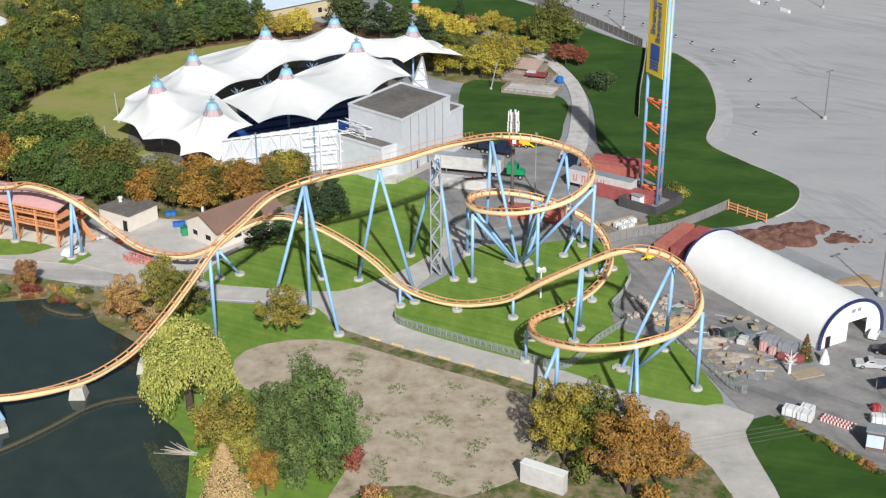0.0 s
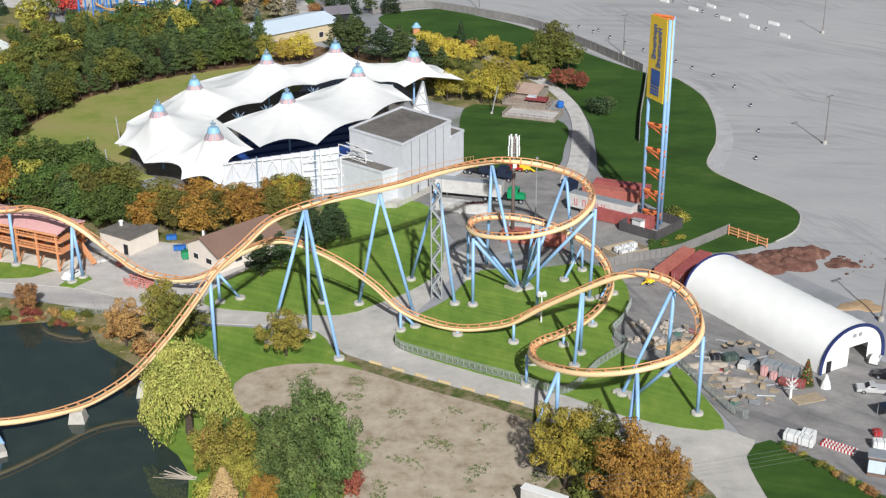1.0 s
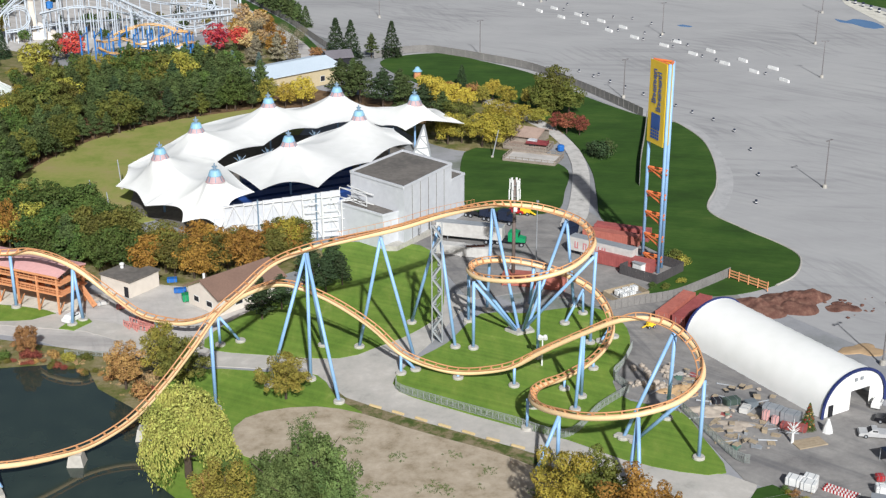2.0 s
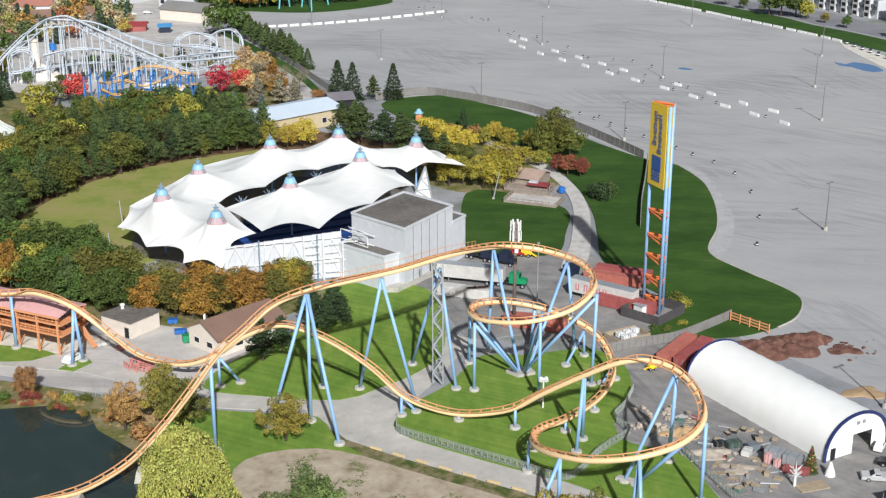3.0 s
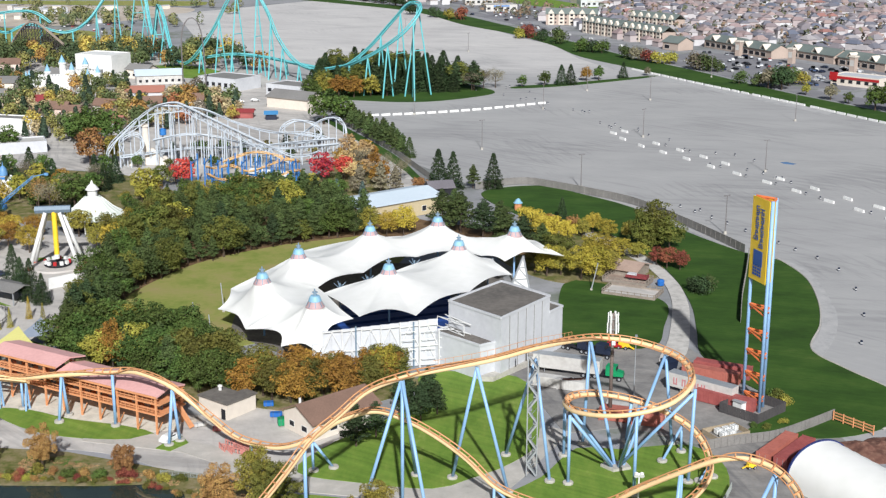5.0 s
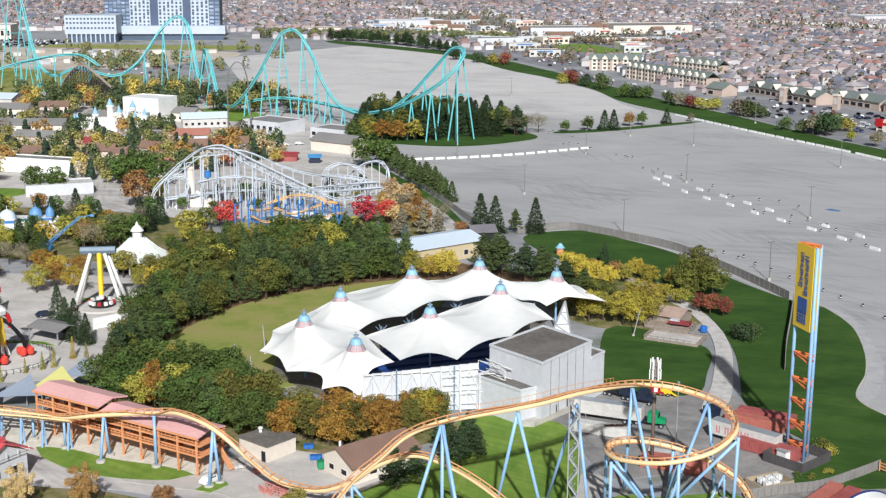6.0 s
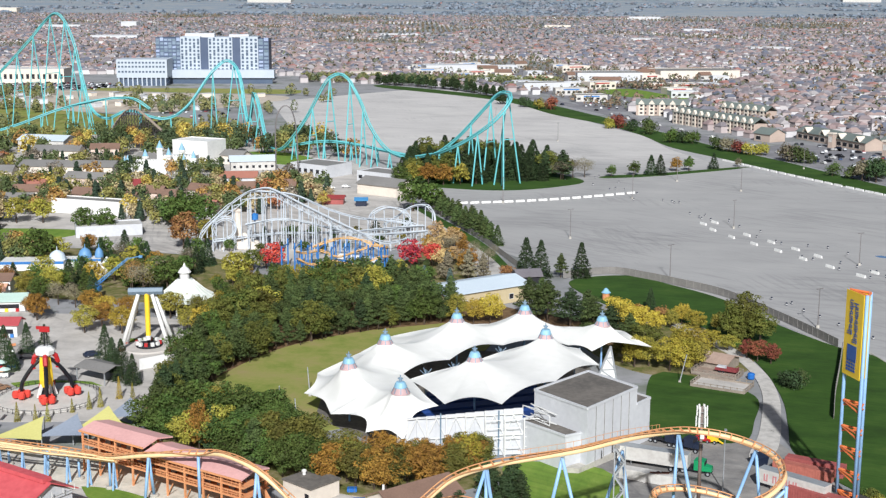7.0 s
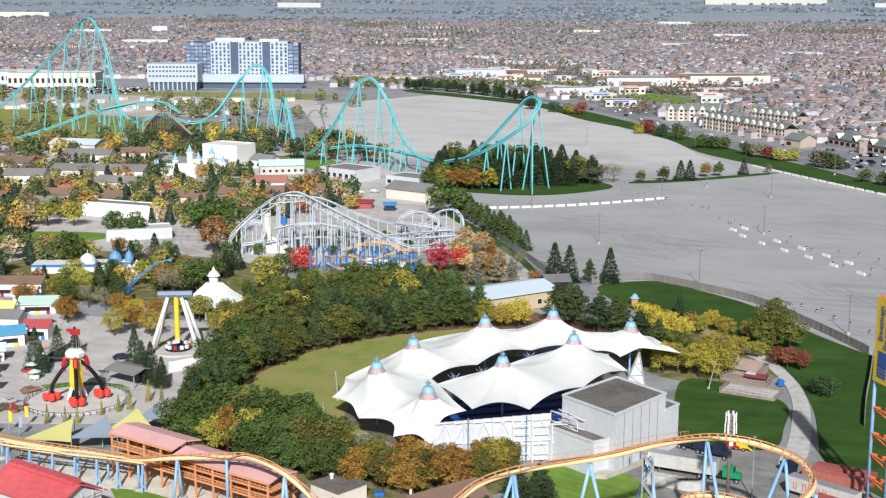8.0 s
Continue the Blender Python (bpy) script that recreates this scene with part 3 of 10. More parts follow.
for foot, head in (
    ((40.5, 174.1), (40.5, 174.1, 13.2)), ((15.4, 183.8), (15.4, 183.8, 5.4)), ((19.1, 172.4), (19.1, 172.4, 8.4)), ((15.6, 170.0), (19.1, 172.4, 8.4)),
    ((-34.3, 191.0), (-34.3, 191.0, 15.3)), ((29.7, 161.5), (29.7, 166.4, 11.2)), ((28.6, 165.5), (29.7, 166.6, 11.2)), ((8.0, 213.5), (8.0, 213.6, 13.0)),
    ((29.0, 215.5), (29.4, 215.5, 17.6)), ((7.5, 225.5), (7.5, 225.0, 11.4)), ((19.1, 209.6), (19.1, 209.4, 15.2)), ((23.6, 189.9), (24.6, 191.9, 12.3)), ((25.1, 194.5), (24.8, 192.2, 12.3)),
    ((14.3, 198.6), (14.3, 198.5, 3.6)), ((-19.9, 201.6), (-20.0, 203.6, 22.3)), ((-14.6, 193.2), (-20.0, 203.4, 22.3)), ((-26.6, 199.5), (-20.2, 203.7, 22.3)), ((-18.8, 215.2), (-20.0, 204.2, 22.3)),
    ((-12.3, 214.4), (-8.0, 211.3, 22.2)), ((-2.4, 209.5), (-8.0, 211.1, 22.2)), ((-3.1, 224.9), (2.0, 219.6, 21.0)), ((4.8, 214.1), (2.0, 219.0, 21.0)),
    ((11.2, 231.2), (12.0, 231.0, 20.4)), ((16.6, 221.2), (12.1, 230.8, 20.4)), ((27.9, 232.5), (26.0, 232.8, 17.8)), ((17.9, 220.8), (26.0, 232.6, 17.8)),
    ((-78.7, 233.6), (-78.8, 233.8, 10.6)), ((-65.9, 225.0), (-65.0, 225.8, 11.0)), ((-64.4, 227.2), (-65.0, 225.9, 11.0)), ((-49.6, 221.2), (-49.5, 220.9, 2.6)), ((-37.2, 215.6), (-37.3, 215.5, 6.2)), ((-33.8, 217.2), (-37.0, 215.6, 5.6)),
    ((37.9, 186.8), (38.0, 185.2, 15.9)), ((30.0, 180.4), (37.8, 185.3, 15.9)), ((31.6, 179.4), (40.4, 174.4, 12.6)), ((33.6, 217.9), (33.2, 217.9, 3.3)), ((31.0, 216.0), (33.0, 217.7, 2.6)), ((25.3, 224.1), (29.2, 227.8, 6.0)), ((29.2, 228.7), (29.0, 228.4, 6.1)),
    ((17.0, 220.6), (29.2, 215.6, 16.8)), ((16.2, 220.4), (8.2, 213.8, 12.4)), ((16.4, 221.0), (7.8, 222.0, 11.6)), ((17.4, 221.2), (21.5, 231.2, 8.1)), ((19.4, 232.6), (20.0, 231.8, 8.4)), ((17.2, 220.4), (19.0, 209.6, 14.6)),
    ((17.0, 191.0), (15.6, 184.0, 5.2)), ((-4.7, 203.6), (-4.7, 204.9, 3.0)), ((-2.2, 205.0), (-4.4, 204.9, 3.0)), ((5.0, 201.7), (5.0, 201.7, 0.9)), ((22.6, 197.4), (22.6, 197.4, 1.9)), ((28.3, 205.0), (28.3, 205.0, 1.5)),
    ((-99.8, 241.0), (-99.8, 241.0, 6.3)), ((-90.2, 234.6), (-89.8, 236.4, 8.9)), ((-89.6, 238.2), (-89.8, 236.5, 8.9)), ((-108.0, 245.0), (-108.0, 245.0, 5.2)), ((-116, 248.0), (-116, 248.0, 4.7)), ((-126, 250.8), (-126, 250.8, 4.3)), ((-136, 254), (-136, 254, 4.2)),
):
    support(coaster, OFF, (*foot, 0.2), head, 0.25 if head[2] < 8 else 0.3)
part("anchor_slab", Shape().prism([(4.0, 11.0), (6.2, 8.8), (9.4, 10.2), (8.6, 12.6), (5.2, 12.6)], -0.1, 0.5), CONC, coaster, "wide concrete anchor slab")
part("anchor_slab", Shape().prism([(18.6, -29.2), (21.8, -31.2), (22.6, -30.2), (19.4, -28.4)], -0.1, 0.5), CONC, coaster, "concrete anchor slab")
for x, y in ((-52.6, 174.2), (-44.0, 182.0)):
    part("pond_pier", Shape().add([(x - OFF.x + a * w, y - OFF.y + b * w, z) for z, w in ((-0.3, 1.3), (1.7, 0.9)) for a, b in ((-1, -1), (1, -1), (1, 1), (-1, 1))], [(4, 5, 6, 7), (0, 1, 5, 4), (1, 2, 6, 5), (2, 3, 7, 6), (3, 0, 4, 7)]), CONC, coaster, "tapered concrete pier standing in the pond")
part("pond_pier", Shape().box(-62 - OFF.x, 165.6 - OFF.y, -0.3, 1.6, 4.2, 1.0, 0.5), CONC, coaster, "concrete pier standing in the pond")
part("support_post", Shape().tube((-62.4 - OFF.x, 164.4 - OFF.y, 0.4), (-62.8 - OFF.x, 166.2 - OFF.y, 3.8), 0.3), BLUE, coaster)
part("support_post", Shape().tube((-61.6 - OFF.x, 166.6 - OFF.y, 0.4), (-62.8 - OFF.x, 166.2 - OFF.y, 3.8), 0.3), BLUE, coaster)
# stair tower beside the brake run
stair = thing("stair_tower", 1.6, 217, 0.2, "galvanised steel zigzag stair tower beside the roller coaster", "stairs")
for a, b in ((-0.9, -0.9), (0.9, -0.9), (0.9, 0.9), (-0.9, 0.9)):
    part("post", Shape().beam((a, b, 0), (a, b, 22.4), 0.2, 0.2), STEEL, stair)
for i in range(9):
    z = i * 2.5
    part("stair_flight", Shape().beam((-0.8 if i % 2 else 0.8, -0.5, z), (0.8 if i % 2 else -0.8, -0.5, z + 2.3), 0.9, 0.3), STEEL, stair)
    part("landing", Shape().box(0.5 if i % 2 else -0.5, 0, z + 2.3, 0.8, 1.8, 0.12), STEEL, stair)
    part("brace", Shape().beam((-0.9, 0.9, z), (0.9, 0.9, z + 2.4), 0.08, 0.08), STEEL, stair)
# catwalk along the brake run
walkline = [p - OFF for p in spline([(9.8, 229, 21.6), (2.2, 219.4, 23.2), (-5.4, 212.8, 23.2), (-14.5, 207.3, 23.1)], 1.5)]
cw = Shape()
for a, b in zip(walkline, walkline[1:]):
    d = (b - a).normalized().cross((0, 0, 1)) * 1.25
    cw.beam(a + d, b + d, 0.7, 0.06)
    cw.beam(a + d * 1.25 + Vector((0, 0, 1)), b + d * 1.25 + Vector((0, 0, 1)), 0.06, 0.06)
    cw.beam(a + d * 1.25, a + d * 1.25 + Vector((0, 0, 1)), 0.06, 0.06)
part("catwalk", cw, TIE, coaster, "narrow orange catwalk with handrail")

# ---- the tensile theatre roof ----
theatre = thing("theatre_canopy", -35, 300, 0.2, "white tensile membrane theatre roof with blue and pink mast caps", "theatre tent")
TO = (-35, 300)


def canopy(px, py, ring, ztop=13.1, power=1.9, rings=16, sub=12):
    """One membrane bay: falls from the mast to its ring of edge anchors (x, y, z, sag), each edge bowed inward by sag."""
    sh = Shape()
    outer = []
    n = len(ring)
    for i in range(n):
        x0, y0, z0, sag = ring[i]
        x1, y1, z1, _ = ring[(i + 1) % n]
        for k in range(sub):
            t = k / sub
            bow = 4 * t * (1 - t) * sag
            mx, my = x0 + (x1 - x0) * t, y0 + (y1 - y0) * t
            dx, dy = px - mx, py - my
            L = math.hypot(dx, dy) or 1
            outer.append((mx + dx / L * bow, my + dy / L * bow, z0 + (z1 - z0) * t + bow * 0.55))
    m = len(outer)
    r0 = 1.8
    for j in range(rings + 1):
        s = j / rings
        for x, y, z in outer:
            dx, dy = x - px, y - py
            L = math.hypot(dx, dy)
            f = (r0 / L) + (1 - r0 / L) * s
            zz = z + (ztop - z) * (1 - s) ** power
            sh.v.append((px + dx * f - TO[0], py + dy * f - TO[1], zz))
    for j in range(rings):
        for i in range(m):
            a, b = j * m + i, j * m + (i + 1) % m
            sh.f.append((a, a + m, b + m, b))
    return sh


PINK = mat("faded_pink_membrane", (192, 164, 164), (172, 142, 146), rough=0.7, fine=3.0)
CAPBLUE = mat("sky_blue_cap", (144, 188, 212), (122, 168, 196), rough=0.5, fine=1.0)
SLATE = mat("slate_blue_steel", (128, 150, 168), (106, 128, 148), rough=0.5)
PEAKS = {"sw": (-60.5, 288.6), "w": (-55.8, 310.2), "s": (-45.6, 271.8), "nw": (-41.0, 334), "c": (-32.3, 298), "n": (-24, 345.4), "e2": (-17.0, 321), "e": (-3.2, 336.4)}
LA, LB, LC = (-72.2, 292.5, 5), (-72.5, 308, 5.4), (-62.2, 276.5, 5.6)
SA, SB, SC = (-52.4, 266.6, 5.2), (-43.5, 262.8, 5.2), (-37.6, 274.6, 9.3)
UA, UB, UC, UD = (-49.2, 297.7, 9.2), (-39.9, 310.8, 9.3), (-28.1, 326.5, 9.2), (-11.5, 328.1, 9.4)
EA, EB, EC = (-5.5, 326.5, 8.5), (10.1, 339.6, 6.6), (2, 354, 7)
WA, WB, NA, NB = (-65, 324, 6.4), (-60, 341, 6.4), (-44, 355, 6.5), (-14, 358, 6.5)
V1, V2, V3, V4, V5 = (-53, 280.4, 10.7), (-58.2, 299.4, 10.7), (-48.4, 322, 10.7), (-32.6, 339.8, 10.7), (-13.6, 341, 10.7)
CA, CB, CC, CD, CE, CF = (-47.5, 293.9, 9.0), (-36.4, 275, 9.6), (-23.9, 275.4, 10.0), (-13, 293, 10.4), (-23.6, 309.6, 11.0), (-34, 309.5, 9.3)
RA, RB, RC = (-3.3, 311.7, 9.2), (-8.4, 326, 9.2), (-22, 328, 9.2)
BAYS = {
    "sw": [(*LA, 1.4), (*LC, 0), (*V1, 0), (*UA, 0), (*V2, 0), (*LB, 2.4)],
    "s": [(*LC, 3.0), (*SA, 1.7), (*SB, 2.2), (*SC, 1.6), (*UA, 0), (*V1, 0)],
    "w": [(*LB, 0), (*V2, 0), (*UA, 1.2), (*UB, 0), (*V3, 0), (*WA, 2.0)],
    "nw": [(*UB, 2.0), (*UC, 0), (*V4, 0), (*NA, 1.5), (*WB, 1.0), (*WA, 0), (*V3, 0)],
    "n": [(*UC, 1.8), (*UD, 0), (*V5, 0), (*NB, 2.0), (*NA, 0), (*V4, 0)],
    "e": [(*UD, 0.8), (*EA, 2.6), (*EB, 2.6), (*EC, 1.0), (*NB, 0), (*V5, 0)],
    "c": [(*CA, 0.5), (*CB, 1.9), (*CC, 1.4), (*CD, 0), (*CE, 0), (*CF, 1.6)],
    "e2": [(*CD, 1.5), (*RA, 1.4), (*RB, 1.0), (*RC, 1.4), (*CF, 0), (*CE, 0)],
}
for key, (px, py) in PEAKS.items():
    part("membrane", canopy(px, py, BAYS[key]), FABRIC, theatre, smooth=True)
    lx, ly = px - TO[0], py - TO[1]
    part("mast_collar", Shape().lathe([(2.15, 12.75), (1.85, 13.15), (1.55, 13.7), (1.36, 14.15)], 16, lx, ly), PINK, theatre, "faded pink collar", True)
    stripes = Shape()
    for k in range(8):
        a = k * math.pi / 4 + 0.2
        stripes.beam((lx + math.cos(a) * 2.02, ly + math.sin(a) * 2.02, 13.0), (lx + math.cos(a) * 1.4, ly + math.sin(a) * 1.4, 14.15), 0.2, 0.08)
    part("collar_stripe", stripes, SLATE, theatre, "blue-grey seams of the collar", kind="stuff")
    cap = part("mast_cap", Shape().lathe([(1.45, 14.08), (1.45, 14.25), (1.12, 15.1), (0.95, 15.3), (0.0, 15.35)], 16, lx, ly), CAPBLUE, theatre, "sky blue conical cap")
    part("finial", Shape().tube((lx, ly, 15.2), (lx, ly, 16.2), 0.42, 0.34, 8).box(lx, ly, 15.9, 1.2, 0.3, 0.3).box(lx, ly, 15.5, 0.3, 1.1, 0.3).tube((lx, ly, 16.2), (lx, ly, 16.8), 0.2, 0.12, 8), SLATE, cap, "blue-grey steel finial")
    part("mast", Shape().tube((lx, ly, 0), (lx, ly, 14), 0.25), BLUE, theatre)
for x, y, z in ((-44.6, 302.6, 9.0), (-38.6, 308.6, 9.0), (-28.4, 323.4, 9.2), (-9.8, 326.6, 9.0)):
    fly = thing("flying_mast", x, y, 0.2, "blue-grey steel flying mast between the membrane edges", "mast", "flying masts")
    part("mast_post", Shape().tube((0, 0, 0), (0, 0, z), 0.22, 0.18), SLATE, fly)
    for k in range(4):
        a = k * math.pi / 2 + 0.5
        part("mast_arm", Shape().tube((0, 0, z - 1.4), (math.cos(a) * 1.5, math.sin(a) * 1.5, z + 0.1), 0.1, 0.08, 6), SLATE, fly)
stage = thing("theatre_seating", -32, 308, 0.2, "rows of navy blue seats under the theatre roof", "seating")
for k in range(7):
    part("seating_tier", Shape().box(0, -16 + k * 5.0, 0, 34 - k * 1.5, 3.6, 0.8 + k * 0.28, 0.45), NAVY, stage)
    part("aisle", Shape().box(-1, -13.6 + k * 5.0, 0, 34 - k * 1.5, 1.2, 0.4 + k * 0.28, 0.45), ROOFGREY, stage)
area("theatre_floor", [(-69, 290), (-50, 273), (-30, 270), (-14, 284), (-6, 300), (-4, 322), (-6, 340), (-14, 352), (-44, 353), (-59, 340), (-65, 324), (-71, 306)], 0.24, ROOFGREY, "dark grey concrete floor under the theatre roof", "floor", curved=False)
# front wall of white panels
fw = thing("lattice_wall", -30, 268.5, 0.2, "white panelled front wall of the theatre with diagonal lattice struts", "wall")
p0, p1 = Vector((-17.2, -4.6, 0)), Vector((11.0, 3.9, 0))
d = (p1 - p0) / 14
nrm = Vector((d.y, -d.x, 0)).normalized()
for i in range(14):
    a = p0 + d * i
    hgt = 9.1 + 0.1 * i if i > 1 else 4.2 + 2.4 * i
    part("wall_panel", Shape().prism([(a.x, a.y), (a.x + d.x * 0.985, a.y + d.y * 0.985), (a.x + d.x * 0.985 - nrm.x * 0.3, a.y + d.y * 0.985 - nrm.y * 0.3), (a.x - nrm.x * 0.3, a.y - nrm.y * 0.3)], 0, hgt), WALLGREY, fw)
    o = nrm * 0.5
    if i % 2 == 0 and i > 1:
        e2 = d * 2
        for z0, z1 in ((0.3, 4.7), (4.7, 9.2)):
            lo_, hi_ = Vector((0, 0, z0)), Vector((0, 0, z1))
            part("lattice_strut", Shape().beam(a + o + lo_, a + e2 / 2 + o + hi_, 0.16, 0.16).beam(a + e2 / 2 + o + hi_, a + e2 + o + lo_, 0.16, 0.16), WHITE, fw)
        part("lattice_rail", Shape().beam(a + o + Vector((0, 0, 4.7)), a + e2 + o + Vector((0, 0, 4.7)), 0.2, 0.2).beam(a + o + Vector((0, 0, 9.2)), a + e2 + o + Vector((0, 0, 9.4)), 0.2, 0.2), WHITE, fw)
        part("lattice_post", Shape().tube(a + nrm * 0.8, a + nrm * 0.8 + Vector((0, 0, 9.4 + 0.1 * i)), 0.14), WHITE, fw)
for i in (10, 12, 14):
    a = p0 + d * i + nrm * 1.6
    part("scaffold_post", Shape().tube(a, a + Vector((0, 0, 8.6)), 0.12), WHITE, fw)
    for z in (2.2, 4.4, 6.6, 8.4):
        part("scaffold_rail", Shape().beam(a + Vector((0, 0, z)), a + d * 1.6 + Vector((0, 0, z)), 0.12, 0.12), WHITE, fw)
for s_ in (5.4, 11.4):
    a = p0 + d * s_ + nrm * 1.0
    part("edge_mast", Shape().tube(a, a + Vector((0, 0, 10.4)), 0.16), SLATE, fw, "blue-grey edge mast")

# ---- the stage house ----
house = thing("stage_house", -5, 272, 0.09, "pale grey clad stage house with dark flat roofs behind parapets", "building")


def block(name, corners, h, off, parent, roof=True, wall=WALLGREY, rim=0.5, lbl=""):
    pts = [(x - off[0], y - off[1]) for x, y in corners]
    b = part(name, Shape().prism(pts, 0, h), wall, parent, lbl)
    if roof:
        cx, cy = sum(p[0] for p in pts) / len(pts), sum(p[1] for p in pts) / len(pts)
        inner = [(cx + (x - cx) * 0.965, cy + (y - cy) * 0.965) for x, y in pts]
        part("roof", Shape().prism(inner, h - 0.1, h + 0.06), ROOFGREY, b, "dark grey gravelled flat roof")
        for i in range(len(pts)):
            a, c = Vector((*pts[i], h + 0.15)), Vector((*pts[(i + 1) % len(pts)], h + 0.15))
            part("parapet", Shape().beam(a, c, 0.35, 0.5), wall, b)
    return b


SH = (-5, 272)
main = block("main_block", [(-5.0, 264.6), (5.4, 281.2), (-5.6, 292.0), (-16.8, 276.0)], 13.4, SH, house)
low = block("low_block", [(-9.4, 263.4), (-5.4, 266.6), (-16.0, 276.4), (-19.6, 272.4)], 7.6, SH, house)
annex = block("rear_annex", [(5.4, 281.2), (8.4, 286.0), (3.0, 291.0), (-1.0, 286.8)], 9.6, SH, house)
wa, wb = Vector((-0.0, -7.4, 0)), Vector((10.4, 9.2, 0))
nn = Vector(((wb - wa).y, -(wb - wa).x, 0)).normalized()
for i in range(1, 6):
    q = wa + (wb - wa) * (i / 6) + nn * 0.04
    part("panel_joint", Shape().beam(q, q + Vector((0, 0, 13.2)), 0.14, 0.1), ROOFGREY, main)
for s, w_, h_ in ((0.52, 1.1, 2.4), (0.7, 1.0, 2.2), (0.3, 1.6, 1.6)):
    q = wa + (wb - wa) * s + nn * 0.05
    part("door", Shape().beam(q + Vector((0, 0, 1.2)), q + Vector((0, 0, 1.2 + h_)), w_, 0.12), DARK if s < 0.6 else STEEL, main, "dark service door")
part("loading_dock", Shape().prism([(-1.5, -9.6), (9.4, 5.4), (7.6, 6.2), (-4.4, -9.6)], 0, 1.2), CONC, house, "raised concrete loading dock")
for k, z in enumerate((8.0, 10.2)):
    part("truss", Shape().beam((-14.2, 3.4, z), (-8.0, -3.4, z), 0.15, 0.15).beam((-12.6, 4.6, z), (-6.6, -2.2, z), 0.15, 0.15).beam((-14.2, 3.4, z), (-6.6, -2.2, z), 0.12, 0.12).beam((-12.6, 4.6, z), (-8, -3.4, z), 0.12, 0.12).beam((-8, -3.4, 7.6), (-8, -3.4, z), 0.12, 0.12).beam((-14.2, 3.4, 7.6), (-14.2, 3.4, z), 0.12, 0.12), WHITE, house, "white open steel truss")
rig = thing("lattice_fin", -1.2, 301, 0.2, "tall white triangular lattice fin behind the stage", "structure")
fin = [Vector((-6.0, -2.0, 0)), Vector((3.8, 1.2, 0)), Vector((0.5, 0.2, 17.0))]
for a, b in ((0, 1), (1, 2), (2, 0)):
    part("chord", Shape().beam(fin[a], fin[b], 0.4, 0.4), STEEL, rig)
for k in range(1, 6):
    part("web", Shape().beam(fin[0].lerp(fin[2], k / 6), fin[1].lerp(fin[2], (k - 1) / 6), 0.2, 0.24), STEEL, rig)
    part("web", Shape().beam(fin[0].lerp(fin[2], k / 6), fin[1].lerp(fin[2], k / 6), 0.2, 0.24), STEEL, rig)
part("skin", Shape().add([fin[0], fin[1], fin[2], fin[0] + Vector((-0.1, 0.16, 0)), fin[1] + Vector((-0.1, 0.16, 0)), fin[2] + Vector((-0.1, 0.16, 0))], [(0, 1, 2), (5, 4, 3), (0, 3, 4, 1), (1, 4, 5, 2), (2, 5, 3, 0)]), WHITE, rig, "white backing sheet")

# ---- the sign tower ----
BRACE = mat("bright_orange_paint", (232, 130, 76), (214, 114, 64), rough=0.5)
tower = thing("sign_tower", 46, 252.3, 0.2, "light blue steel tower with tall yellow sign panels and orange braces", "sign tower")
legs = [Vector((-1.55, 2.6, 0)), Vector((0.75, -3.1, 0)), Vector((1.95, -0.1, 0))]
for l in legs:
    part("leg", Shape().tube(l, l + Vector((0, 0, 43)), 0.34, 0.34, 10), BLUE, tower, smooth=True)
for z in (1.8, 6.2, 10.9, 15.2, 20.4):
    for a, b in ((0, 1), (1, 2), (2, 0)):
        m = (legs[a] + legs[b]) / 2
        part("brace", Shape().tube(legs[b] + Vector((0, 0, z + 0.5)), legs[a] + Vector((0, 0, z + 0.5)), 0.2).tube(legs[a] + Vector((0, 0, z + 0.4)), legs[b] + Vector((0, 0, z - 0.6)), 0.2), BRACE, tower, "orange diagonal brace")
for a, b in ((0, 1), (1, 2), (2, 0)):
    part("top_brace", Shape().tube(legs[a] + Vector((0, 0, 42.8)), legs[b] + Vector((0, 0, 42.8)), 0.26), BRACE, tower, "orange top brace")
